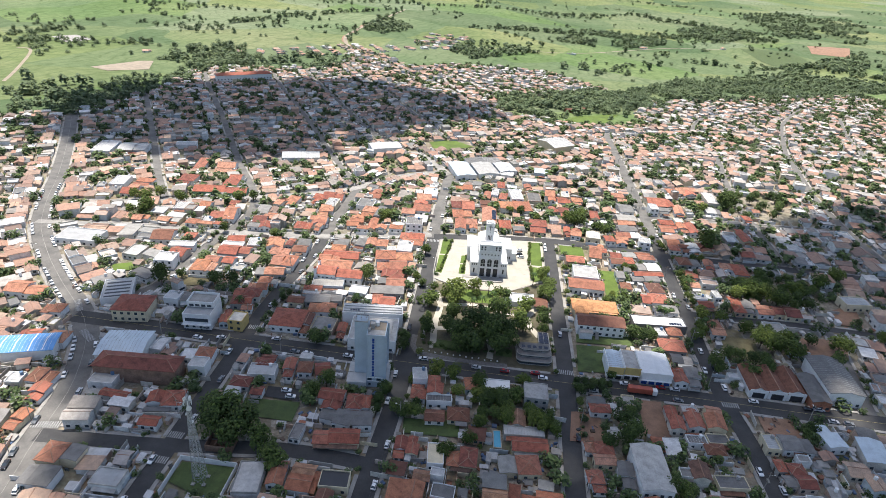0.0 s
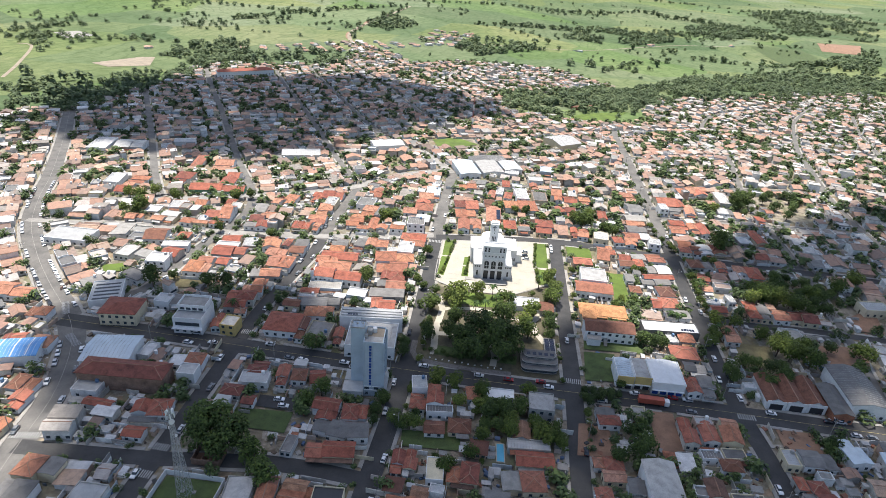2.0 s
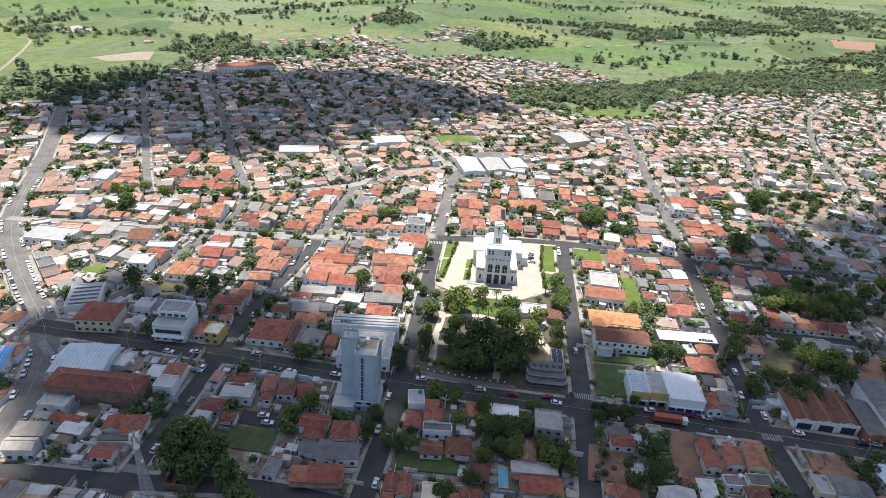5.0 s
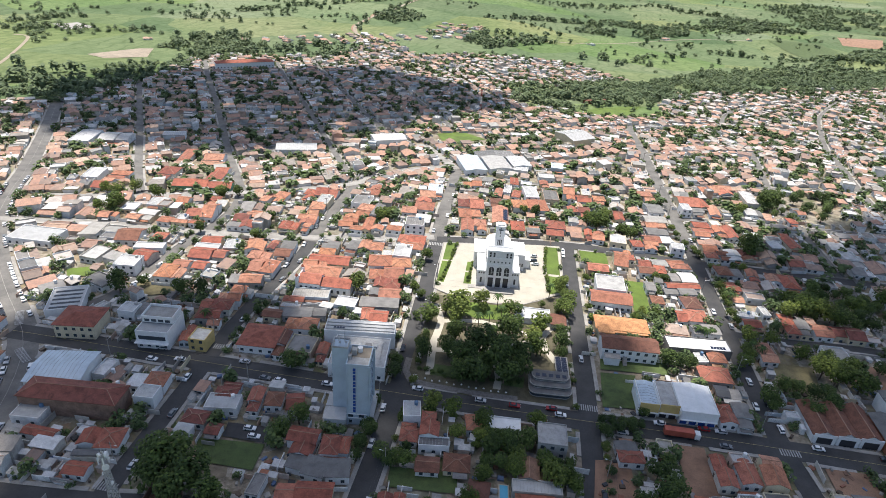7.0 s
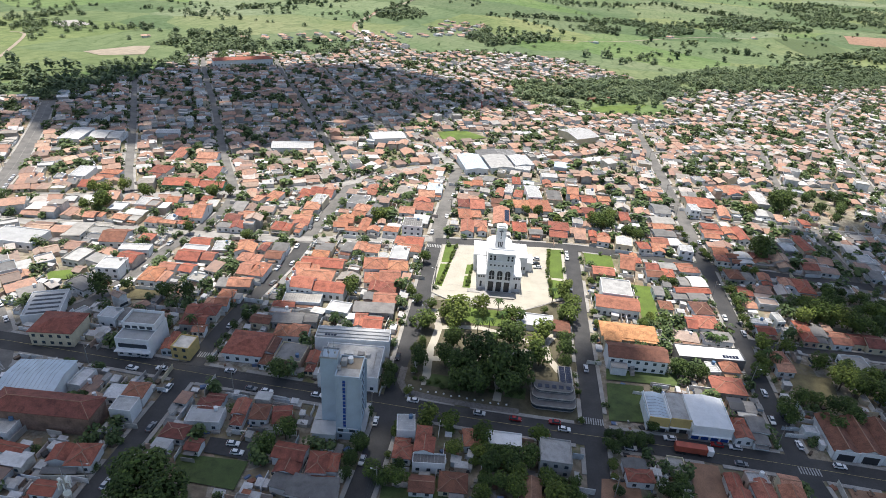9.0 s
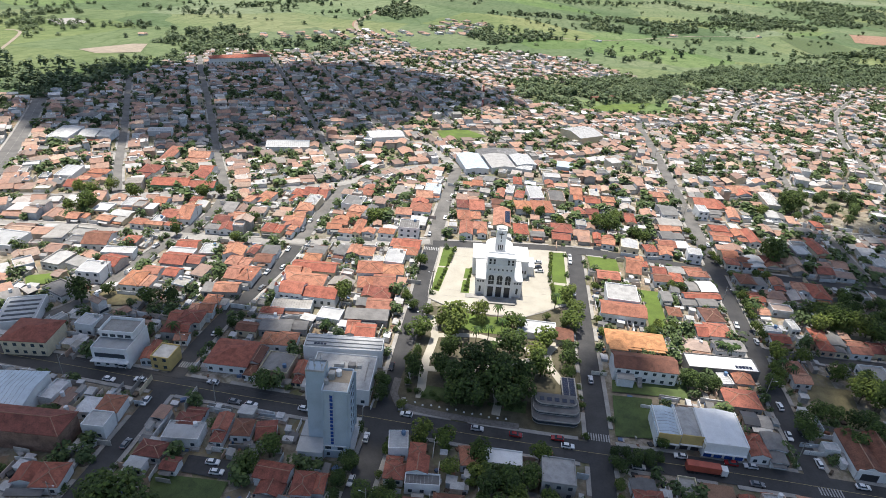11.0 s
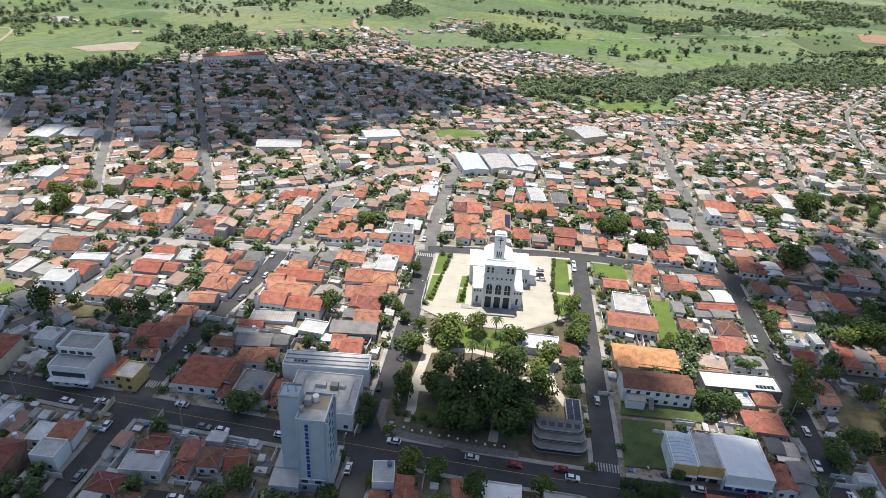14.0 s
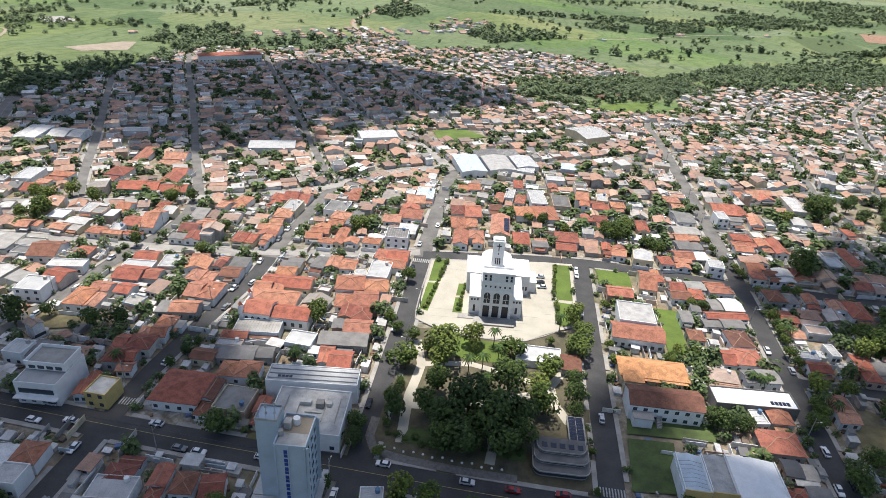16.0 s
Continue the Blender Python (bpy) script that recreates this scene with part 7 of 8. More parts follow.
LAWNS = [([(-175.0, 222.8), (-156.5, 231.1), (-164.8, 240.4), (-185.3, 231.7)], "dry_grass"), ([(-212.4, 227.7), (-201.9, 233.3), (-209.6, 239.1), (-218.5, 233.9)], "grass"),
         ([(-36, 264), (-19, 264.5), (-8, 266), (-8, 254), (-22, 252), (-35, 254)], "grass"), ([(-33, 215), (-12, 216), (-12, 209.5), (-34, 208)], "rough_grass"), ([(-5.5, 216), (3, 217), (3, 210.5), (-5.5, 210)], "rough_grass"), ([(-49.7, 319), (-44.3, 321), (-43, 301), (-48, 300)], "grass"), ([(-48, 298.5), (-43, 299.5), (-42.9, 277.4), (-46.6, 278.3)], "grass"),
         ([(-35, 301.6), (-31.7, 302.7), (-31.2, 293), (-34.3, 292)], "grass"), ([(-34.2, 290.5), (-31, 291.5), (-29.6, 280.2), (-33.3, 279.5)], "grass"),
         ([(3.4, 331.5), (10.7, 333), (13.6, 302.7), (6.9, 302)], "grass"), ([(5.8, 300), (14.4, 300.4), (15.7, 286), (9.1, 282.5)], "grass"),
         ([(22.9, 334), (37.5, 335), (39, 321.8), (24.7, 320.4)], "grass"), ([(47, 308), (56, 309), (57.7, 279), (50, 279)], "grass"),
         ([(33, 229), (47, 231), (47, 211), (33.5, 208.5)], "rough_grass"), ([(33, 239), (60.4, 243), (61.6, 235), (33, 231)], "rough_grass"),
         ([(-102, 155), (-79, 158), (-78, 147), (-97, 146)], "rough_grass"), ([(-107.4, 110), (-107.5, 119), (-88, 121), (-86, 105)], "rough_grass"),
         ([(58.8, 196), (68.6, 196.8), (70.5, 175), (60, 173)], "soil"), ([(30.5, 181), (42, 184), (44, 167), (30, 164)], "soil"), ([(109, 198.5), (124, 200), (125, 187), (110, 185)], "soil"), ([(-36, 160), (-14, 163), (-13, 155), (-35, 152)], "rough_grass"), ([(106, 257), (123, 258), (121, 241), (105, 237.5)], "dry_grass"), ([(145, 266), (171, 271), (166, 253), (142, 248)], "soil"), ([(174, 300), (190, 312), (186, 287), (172, 286)], "soil"),
         ([(-222, 476), (-211, 502), (-196, 498), (-203, 471)], "grass"), ([(-106, 552), (-84, 566), (-60, 545), (-92, 520)], "grass")]
for poly, mat in LAWNS:
    words = {"grass": "bright green mown lawn", "rough_grass": "dark rough grass on an empty plot", "soil": "bare reddish soil of an empty plot", "dry_grass": "dry olive grass on an empty plot"}[mat]
    drape("lawn" if mat not in ("soil", "dry_grass") else "bare_plot", poly, 9, 0.36, mat, words, "lawn" if mat not in ("soil", "dry_grass") else "plot")
drape("football_field", [(21, 745), (44, 788), (102, 833), (80, 762)], 15, 0.2, "grass", "bright green football field", "field")
drape("parking_yard", [(-95.6, 164), (-81, 165.5), (-79.7, 158.5), (-94.4, 157.7)], 9, 0.3, "asphalt", "small asphalt car park", "car park")
pool = empty("swimming_pool", 1.8, 158, 8, "blue swimming pool with a pale rim", "pool")
Shape().box(-1.7, 1.7, -4.6, 4.6, 0, 0.35).put("rim", "paving", pool)
Shape().box(-1.3, 1.3, -4.2, 4.2, 0.35, 0.38).put("water", "pool", pool)
for i in range(13):
    x, y = -38 + i * 2.9, 205.0 + 0.07 * i + 0.4 * math.sin(i * 2.3)
    e = empty("bed_stone", x, y, 37 * i, "white-painted stone edging a planted bed", "stone", "stones of the park bed", terrain(x, y) + 0.22)
    Shape().tube((0, 0, 0), (0.05, 0, 0.35), 0.42, 0.26, 7).put("stone", "white", e)
# clipped bushes along the lawns
bush_spots = [(-43.6 - 0.06 * i, 320 - i * 3.1) for i in range(14)] + [(4.4 + 0.1 * i, 330 - i * 2.6) for i in range(12)] + [(7 + 0.22 * i, 299 - i * 2.4) for i in range(7)] + [(-32 + 0.1 * i, 301 - i * 3.2) for i in range(7)]
for x, y in bush_spots:
    tree(x, y, rng.uniform(0.9, 1.4), 0.8, "small clipped green bush beside a lawn", "bushes of the church square", None, "bush")

BIG_TREES = ((33, 199, 2.2), (36.5, 199.5, 2.3), (40, 200, 2.2), (43.5, 200.4, 2.4), (47, 200.8, 2.2), (32.5, 195, 2.2), (50.5, 178, 4.2), (54, 184, 3.0), (-94, 131, 6.0), (-103, 132, 5.5), (-75, 124, 5.0), (15, 292, 3.0),
                (-100, 139, 7.5), (-91, 137, 6.5), (-107, 141, 6.0), (-84, 131, 5.0), (-79, 128, 4.0), (-75, 163, 4.0), (-72, 170, 4), (-87, 197, 4.6), (-47, 172, 3.4), (-48, 165, 2.6), (-47, 203, 3.6), (-48, 210, 3.6),
                (60, 243, 3.6), (64, 241, 3.6), (110, 238, 3.4), (116, 236, 3.6), (122, 238, 3.6), (7, 180, 4.2), (2, 176, 4.0), (-5, 178, 3.8), (22, 175, 2.4), (23, 170, 2.4), (45, 164, 4.0), (55, 172, 4.5), (48, 207, 2.4))
BIG_TREES += ((93.6, 313.3, 2.6), (94.7, 308.8, 2.6), (95.5, 303.5, 2.8), (95.7, 298.2, 2.5), (86.9, 354.2, 2.3), (87.8, 348, 2.3), (93, 335.6, 2.2), (96.5, 335.3, 2.2), (110.2, 339.2, 2.6), (105.8, 339.7, 2.3), (94.9, 288.6, 2.7), (95.7, 284, 2.4), (95.6, 260.8, 3.2), (97.2, 257.1, 2.9),)
BIG_TREES += ((108.4, 270.8, 3.3), (61.3, 240.8, 4.1), (69.4, 242.3, 3.3), (52.9, 278, 2.3), (58.6, 276.4, 2.7), (50, 271.1, 2.9), (65.8, 313.2, 2.5), (62.5, 313.4, 2.3), (115.8, 356.6, 6.8), (146.2, 436.1, 7.5), (126.8, 420.7, 4.3), (-80.9, 257.4, 4.8), (-148.5, 233.7, 4.2), (-154.7, 229.8, 4.2),)
BIG_TREES += ((-181.4, 223, 5.5), (-241.7, 300.5, 6), (-252, 298.9, 4), (-180.9, 288.2, 3.4), (-175.4, 231.7, 3), (-150.2, 290.7, 3.8), (-152, 314.1, 3.7), (-92.6, 336.4, 4.8), (-89.6, 344.6, 3.4), (-56.4, 296.5, 3.4), (-54.7, 266.1, 2.6), (-50.1, 260.7, 2.5), (-48.3, 243.8, 2), (33.1, 365.6, 6),)
BIG_TREES += ((38.2, 381.3, 4.3), (28, 371, 4.2), (-4.9, 371.4, 3.6), (-12.4, 374, 3), (47.1, 362.3, 3.8), (52.2, 358.6, 3.5), (-23.3, 376.5, 3.6), (7, 365.1, 3.5), (-117.6, 219.3, 2.1), (-115.8, 226.2, 2.1), (-112, 217, 1.6), (-115, 231.7, 1.9), (82.5, 358.3, 2.3), (79.7, 370.3, 2.4),)
BIG_TREES += ((76.9, 376.8, 2.5), (26.3, 301.1, 2.1), (28.2, 274.3, 2), (29.9, 265.4, 2.5), (29.4, 282.3, 1.8), (-264.6, 322.4, 4.3), (-254.8, 319.4, 4.9), (-253.2, 332.6, 4.3), (-234, 328.3, 4.8), (-199.3, 340.2, 5.3), (-191.2, 347.7, 4),)
BIG_TREES += ((98.7, 269, 4.6), (92.8, 250.5, 3.7), (96.4, 227.9, 4.1), (98.5, 225.1, 3.5), (103.6, 237.2, 3.6), (135.6, 298, 5.8), (143.8, 296.1, 6.5), (129.9, 299.4, 5.8), (120, 294.8, 4.9), (126.8, 310.4, 4.4), (157.8, 311.7, 5.3), (123.3, 251.2, 5.8), (128.2, 248.7, 5.1), (135.8, 256.4, 4.6),)
BIG_TREES += ((136.1, 245.4, 5.8), (118.6, 262.6, 3.9), (120.8, 230.1, 4.2), (112.2, 225.8, 4.2), (161.8, 256.7, 6.1), (155, 243.3, 4.6), (187.4, 272.3, 3.6), (51.5, 168.5, 4.3), (55.4, 174.6, 3.9), (55.7, 164.6, 3.3), (34.8, 193.3, 2.5), (38.4, 196.1, 2.6), (43.4, 198.2, 2.6), (35.7, 176.4, 2.2),)
BIG_TREES += ((93.1, 191.3, 2.1), (128.5, 192.5, 3.3), (125.5, 189.1, 2.7), (65.7, 147, 4.1), (70.4, 145.6, 4.1), (187.4, 334.6, 4.9), (173.6, 322.5, 5.5), (-40.2, 162.1, 3.3), (-36.5, 161.4, 3.3), (-33, 166.7, 2.4), (-4.9, 174.1, 3.8), (1.6, 178.6, 4.4), (0.3, 168.7, 3.8), (-5.3, 168.4, 2.8),)
BIG_TREES += ((-48.3, 166.1, 2.4), (-47.6, 159.6, 2.3), (-49.1, 186.9, 2), (-46.5, 172.5, 1.9),)
PALMS = ((-14.1, 262.3, 8), (-11.2, 253, 8), (-3.6, 256.5, 8), (-20.3, 244.3, 8), (-15.9, 246.8, 8), (-12.4, 236.6, 8), (9.1, 279.1, 8), (98, 262, 6), (101, 259, 6), (96, 300, 7), (76, 267, 6), (79, 266, 6), (82, 268, 5), (-79, 232, 7), (-133, 214, 7), (-200, 350, 9), (-170, 350, 9))
for x, y, r in BIG_TREES:
    claim(x, y, r, r, 0)
for x, y, h in PALMS:
    claim(x, y, 2, 2, 0)
line_streets()
fill_blocks()
yard_clutter()
roof_plant()
NEAR = sorted(range(len(LOTS)), key=lambda i: (LOTS[i][0] + 10) ** 2 + (LOTS[i][1] - 190) ** 2)[:30]
keep = set(NEAR)
for i in NEAR:
    near_house(*LOTS[i])
rest = [l for i, l in enumerate(LOTS) if i not in keep]
edge_of_town = [l for l in rest if l[1] > 830 and l[0] > -170 or l[1] > 560 and l[0] > 150]
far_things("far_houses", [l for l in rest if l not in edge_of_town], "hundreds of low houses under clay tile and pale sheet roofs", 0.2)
far_things("far_houses", edge_of_town, "rows of small pale-roofed houses at the edge of town", 0.6)

# ---------------------------------------------------------------- trees
spots = []
for y in range(50, 1200, 5):
    for x in range(-540, 600, 5):
        a, b = x + rng.uniform(-2.5, 2.5), y + rng.uniform(-2.5, 2.5)
        dense = (0.62 if b < 330 else 0.64) + 0.7 * noise.noise((a / 60, b / 60, 2.2))
        if inside(a, b, TOWN) and rng.random() < dense and clear(a, b, 2.4, 2.4, 0):
            spots.append((a, b, rng.choice((1.4, 1.8, 2.3, 2.8, 3.6, 4.2)) * rng.uniform(0.85, 1.15), rng.uniform(0.85, 1.25)))
for k, rib in CENTRES.items():
    if k in ("FR", "AV", "C0"):
        continue
    for p, tan, a, b in rib[1:-1]:
        for side in (1, -1):
            if rng.random() < 0.3:
                q = p + Vector((-tan.y, tan.x)) * side * (STREETS[k][0] / 2 + 1.0)
                if not on_road(q.x, q.y):
                    spots.append((q.x, q.y, rng.uniform(1.2, 2.2), rng.uniform(0.9, 1.15)))
spots.sort(key=lambda s: (s[0] + 10) ** 2 + (s[1] - 190) ** 2)
for x, y, r, t in spots[:45]:
    tree(x, y, r, t)
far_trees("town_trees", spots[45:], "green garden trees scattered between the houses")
PARK = "tall park tree with a broad open crown"
for x, y, r in ((-31.2, 250.9, 7.4), (-42.2, 240.6, 5.3), (-43.5, 256.7, 3.1), (-36.3, 250.5, 3.1), (-30.7, 242.8, 4.5), (-22, 260.9, 4.4), (-19.7, 257.4, 2.7), (-7.4, 256.6, 5.1), (-41, 231.5, 2), (7.4, 248.6, 5.3), (-29.7, 232.2, 5), (3.9, 239.8, 4.4), (6.5, 232.1, 5.4), (-40.8, 223.3, 3.5), (17, 265.8, 5.7), (17.8, 277.8, 4.2), (14, 266.4, 2.8), (6.2, 269.4, 1.8), (14.4, 283.9, 4.3)):
    tree(x, y, r, rng.uniform(0.95, 1.2), PARK, "park trees", 0.2)
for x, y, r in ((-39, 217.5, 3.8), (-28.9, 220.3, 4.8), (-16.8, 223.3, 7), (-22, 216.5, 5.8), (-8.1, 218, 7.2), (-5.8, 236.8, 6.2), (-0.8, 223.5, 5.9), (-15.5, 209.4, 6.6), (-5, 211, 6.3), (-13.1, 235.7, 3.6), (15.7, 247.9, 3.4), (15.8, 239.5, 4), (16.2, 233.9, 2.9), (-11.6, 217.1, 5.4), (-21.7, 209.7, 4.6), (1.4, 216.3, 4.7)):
    tree(x, y, r, rng.uniform(1.05, 1.35), "tall park tree with a dense broad crown of shade-darkened leaves", "park trees", 0.2, "tree", SHADED_CROWNS)
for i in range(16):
    tree(-38.5 + i * 2.6 + rng.uniform(-0.5, 0.5), 207.5 + i * 0.2 + rng.uniform(0, 3.5), rng.uniform(1.0, 1.7), 0.6, "low bush with shade-darkened leaves in a bed beside the mosaic walk", "bushes of the park", None, "bush", SHADED_CROWNS)
# south of y = 245 the crowns take the leaves with shade painted in
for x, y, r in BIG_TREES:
    tree(x, y, r, rng.uniform(0.95, 1.25), "broad dark green tree beside houses", "large trees", None, "tree", SHADED_CROWNS if y < 245 else None)
for poly, step in (([(127, 318), (147, 333), (173, 325), (162, 295), (140, 292), (126, 295)], 6.5), ([(118, 254), (134, 258), (136, 268), (126, 270)], 5), ([(146, 258), (156, 262), (154, 270), (146, 266)], 7),
                   ([(142, 457), (200, 478), (182, 424), (139, 413)], 10)):
    x0, x1, y0, y1 = min(p[0] for p in poly), max(p[0] for p in poly), min(p[1] for p in poly), max(p[1] for p in poly)
    for j in range(int((y1 - y0) / step)):
        for i in range(int((x1 - x0) / step)):
            x, y = x0 + (i + rng.random()) * step, y0 + (j + rng.random()) * step
            if inside(x, y, poly):
                tree(x, y, rng.uniform(2.6, 4.2), rng.uniform(0.9, 1.2), "broad dark green tree beside houses", "large trees", None, "tree", SHADED_CROWNS)
for x, y, h in PALMS:
    palm_tree(x, y, h)


def scatter(poly, step, chance, lo, hi):
    x0, x1 = min(p[0] for p in poly), max(p[0] for p in poly)
    y0, y1 = min(p[1] for p in poly), max(p[1] for p in poly)
    out = []
    for j in range(int((y1 - y0) / step)):
        for i in range(int((x1 - x0) / step)):
            x, y = x0 + (i + rng.random()) * step, y0 + (j + rng.random()) * step
            if rng.random() < chance and inside(x, y, poly):
                out.append((x, y, rng.uniform(lo, hi), rng.uniform(0.8, 1.2)))
    return out


creek = scatter([(-62, 752), (-23, 765), (11, 735), (125, 835), (147, 880), (247, 985), (513, 1140), (900, 1500), (1000, 1750), (602, 1385), (413, 1321), (237, 1185), (99, 987), (75, 1000), (0, 915), (-67, 850)], 8, 0.8, 3.5, 7)
creek = [c for c in creek if not inside(c[0], c[1], [(16, 740), (44, 795), (108, 840), (86, 758)]) and noise.noise((c[0] / 60, c[1] / 60, 4.4)) > -0.22]
creek += scatter([(30, 805), (95, 855), (130, 970), (60, 975), (0, 905)], 8, 0.85, 3.5, 6.5) + scatter([(-611, 582), (-623, 636), (-540, 618), (-553, 673), (-563, 764), (-478, 736), (-492, 663), (-483, 592), (-499, 536), (-525, 495)], 9, 0.6, 3, 6.5) + scatter([(-580, 600), (-508, 590), (-511, 669), (-513, 761), (-523, 837), (-542, 991), (-475, 978), (-450, 880), (-495, 798), (-470, 718), (-470, 584), (-450, 515), (-490, 520)], 9, 0.7, 3, 6.5)
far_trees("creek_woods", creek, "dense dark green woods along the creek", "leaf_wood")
woods = []
for poly, c in (([(-2, 1628), (73, 1886), (280, 1923), (485, 2277), (696, 2215), (755, 2190), (630, 1982), (285, 1732), (134, 1577)], 0.42), ([(468, 1456), (552, 1543), (847, 1902), (663, 1452), (456, 1215)], 0.50), ([(-640, 931), (-622, 1059), (-550, 1067), (-482, 897), (-487, 807), (-586, 865)], 0.50), ([(-980, 964), (-938, 1033), (-872, 957), (-681, 978), (-711, 1022), (-786, 1002), (-805, 956), (-904, 886)], 0.30), ([(-760, 1190), (-716, 1397), (-632, 1429), (-605, 1367), (-673, 1237)], 0.30), ([(687, 2781), (922, 3016), (1169, 2701), (937, 2124), (735, 2175)], 0.30), ([(-504, 1515), (-468, 1685), (-339, 1525), (-381, 1378)], 0.6), ([(-203, 1229), (-108, 1364), (-14, 1384), (-149, 1157)], 0.55),
                ([(-480, 860), (-330, 890), (-330, 1000), (-420, 1060)], 0.3)):
    woods += [w for w in scatter(poly, 10, c, 4, 9) if noise.noise((w[0] / 90, w[1] / 90, 6.1)) > -0.12]
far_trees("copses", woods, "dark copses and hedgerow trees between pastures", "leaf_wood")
wide = []
for _ in range(16000):
    x, y = rng.uniform(-1600, 2400), rng.uniform(350, 3400)
    if inside(x, y, TOWN):
        continue
    v = noise.noise((x / 170, y / 120, 1.3))
    if v > 0.36 or abs(noise.noise((x / 330, y / 330, 9.3))) < 0.014 or rng.random() < 0.03:
        wide.append((x, y, rng.uniform(3.0, 7.0), rng.uniform(0.7, 1.2)))
for pts, step, lo, hi in (([(-961, 948), (-942, 1047), (-915, 1075)], 7, 4, 8), ([(-829, 936), (-699, 989), (-610, 1010)], 14, 4, 7), ([(-727, 1332), (-666, 1528), (-569, 1718), (-470, 1850)], 9, 4, 9), ([(-163, 1683), (-77, 1723), (70, 1778)], 7, 5, 10),
                          ([(280, 2446), (420, 2330), (625, 2166)], 9, 5, 11), ([(334, 1897), (470, 2010), (625, 2166)], 9, 5, 11), ([(87, 1161), (130, 1270), (240, 1400)], 18, 5, 9), ([(-406, 1210), (-454, 1413), (-447, 1862)], 26, 4, 8),
                          ([(-900, 1250), (-700, 1180), (-560, 1210)], 20, 4, 7), ([(-1100, 1500), (-800, 1560), (-560, 1500)], 16, 4, 8), ([(293, 1472), (459, 1451), (716, 1641), (900, 1700)], 10, 5, 9), ([(-300, 2100), (0, 2180), (280, 2446)], 14, 5, 9),
                          ([(-198, 1218), (-176, 1371), (-60, 1400)], 9, 5, 9), ([(-800, 1900), (-400, 2050), (-300, 2100)], 16, 5, 9)):
    for (ax, ay), (bx, by) in zip(pts, pts[1:]):
        for q in range(int(math.hypot(bx - ax, by - ay) / step)):
            u = (q + rng.random()) * step / math.hypot(bx - ax, by - ay)
            wide.append((ax + (bx - ax) * u + rng.uniform(-9, 9), ay + (by - ay) * u + rng.uniform(-9, 9), rng.uniform(lo, hi), rng.uniform(0.8, 1.2)))
wide += [(x, y, rng.uniform(7, 12), rng.uniform(0.9, 1.1)) for x, y in ((103, 1671), (150, 1656), (160, 1650), (175, 1555), (287, 1773), (258, 1564), (268, 1560), (201, 1301), (64, 1224), (70, 1220), (89, 1315), (28, 1207), (-53, 1438), (-30, 1460),
                                                                       (-652, 661), (-586, 624), (-582, 587), (-527, 562), (-581, 647), (-558, 651))]
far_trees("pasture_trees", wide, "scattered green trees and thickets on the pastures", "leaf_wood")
strip("dirt_road", [(-663, 636), (-722, 724), (-815, 851), (-851, 862)], 4.5, 0.3, "dirt", "pale dirt track across the pasture", "road")
strip("dirt_road", [(-280, 998), (-406, 1196), (-454, 1413), (-447, 1862)], 8, 0.3, "dirt", "pale dirt road leaving the town", "road")
strip("dirt_road", [(-180, 1300), (45, 1440), (230, 1640), (439, 1752)], 4.0, 0.3, "dirt", "pale dirt track across the pasture", "road")
strip("dirt_road", [(823, 2910), (816, 2655), (810, 2334)], 4.5, 0.3, "dirt", "pale dirt track across the pasture", "road")
drape("bare_plot", [(-646, 769), (-620, 844), (-603, 854), (-567, 788), (-608, 754)], 30, 0.35, "dirt", "bare pale earth plot beyond the town", "plot")
drape("pond_basins", [(-891, 986), (-873, 1026), (-810, 993), (-830, 946)], 40, 0.35, "walk", "pale treatment basins among trees", "basin")
drape("ploughed_field", [(721, 1984), (849, 2011), (770, 1806), (681, 1820)], 60, 0.5, "soil", "bare reddish ploughed field", "field")
drape("plantation", [(490, 1782), (624, 1815), (618, 1565), (516, 1430), (494, 1594)], 50, 0.5, "rough_grass", "dark green plantation on a slope", "field")
drape("plantation", [(687, 2781), (922, 3016), (1169, 2701), (937, 2124), (735, 2175)], 70, 0.5, "rough_grass", "dark green plantation on a slope", "field")
far_lots = [(x, y, rng.uniform(8, 14), rng.uniform(9, 14), rng.uniform(0, 90)) for x, y in [(rng.uniform(-285, -185), rng.uniform(1235, 1455)) for _ in range(46)] + [(-385 + 33 * i - j * 21 + rng.uniform(-2, 2), 1190 - j * 27 + i * 9) for i in range(5) for j in range(8)] + [(-662, 925), (45, 1418), (439, 1752), (222, 1648), (228, 1660)]]
far_things("outlying_houses", far_lots, "outlying houses and farm sheds beyond the town")


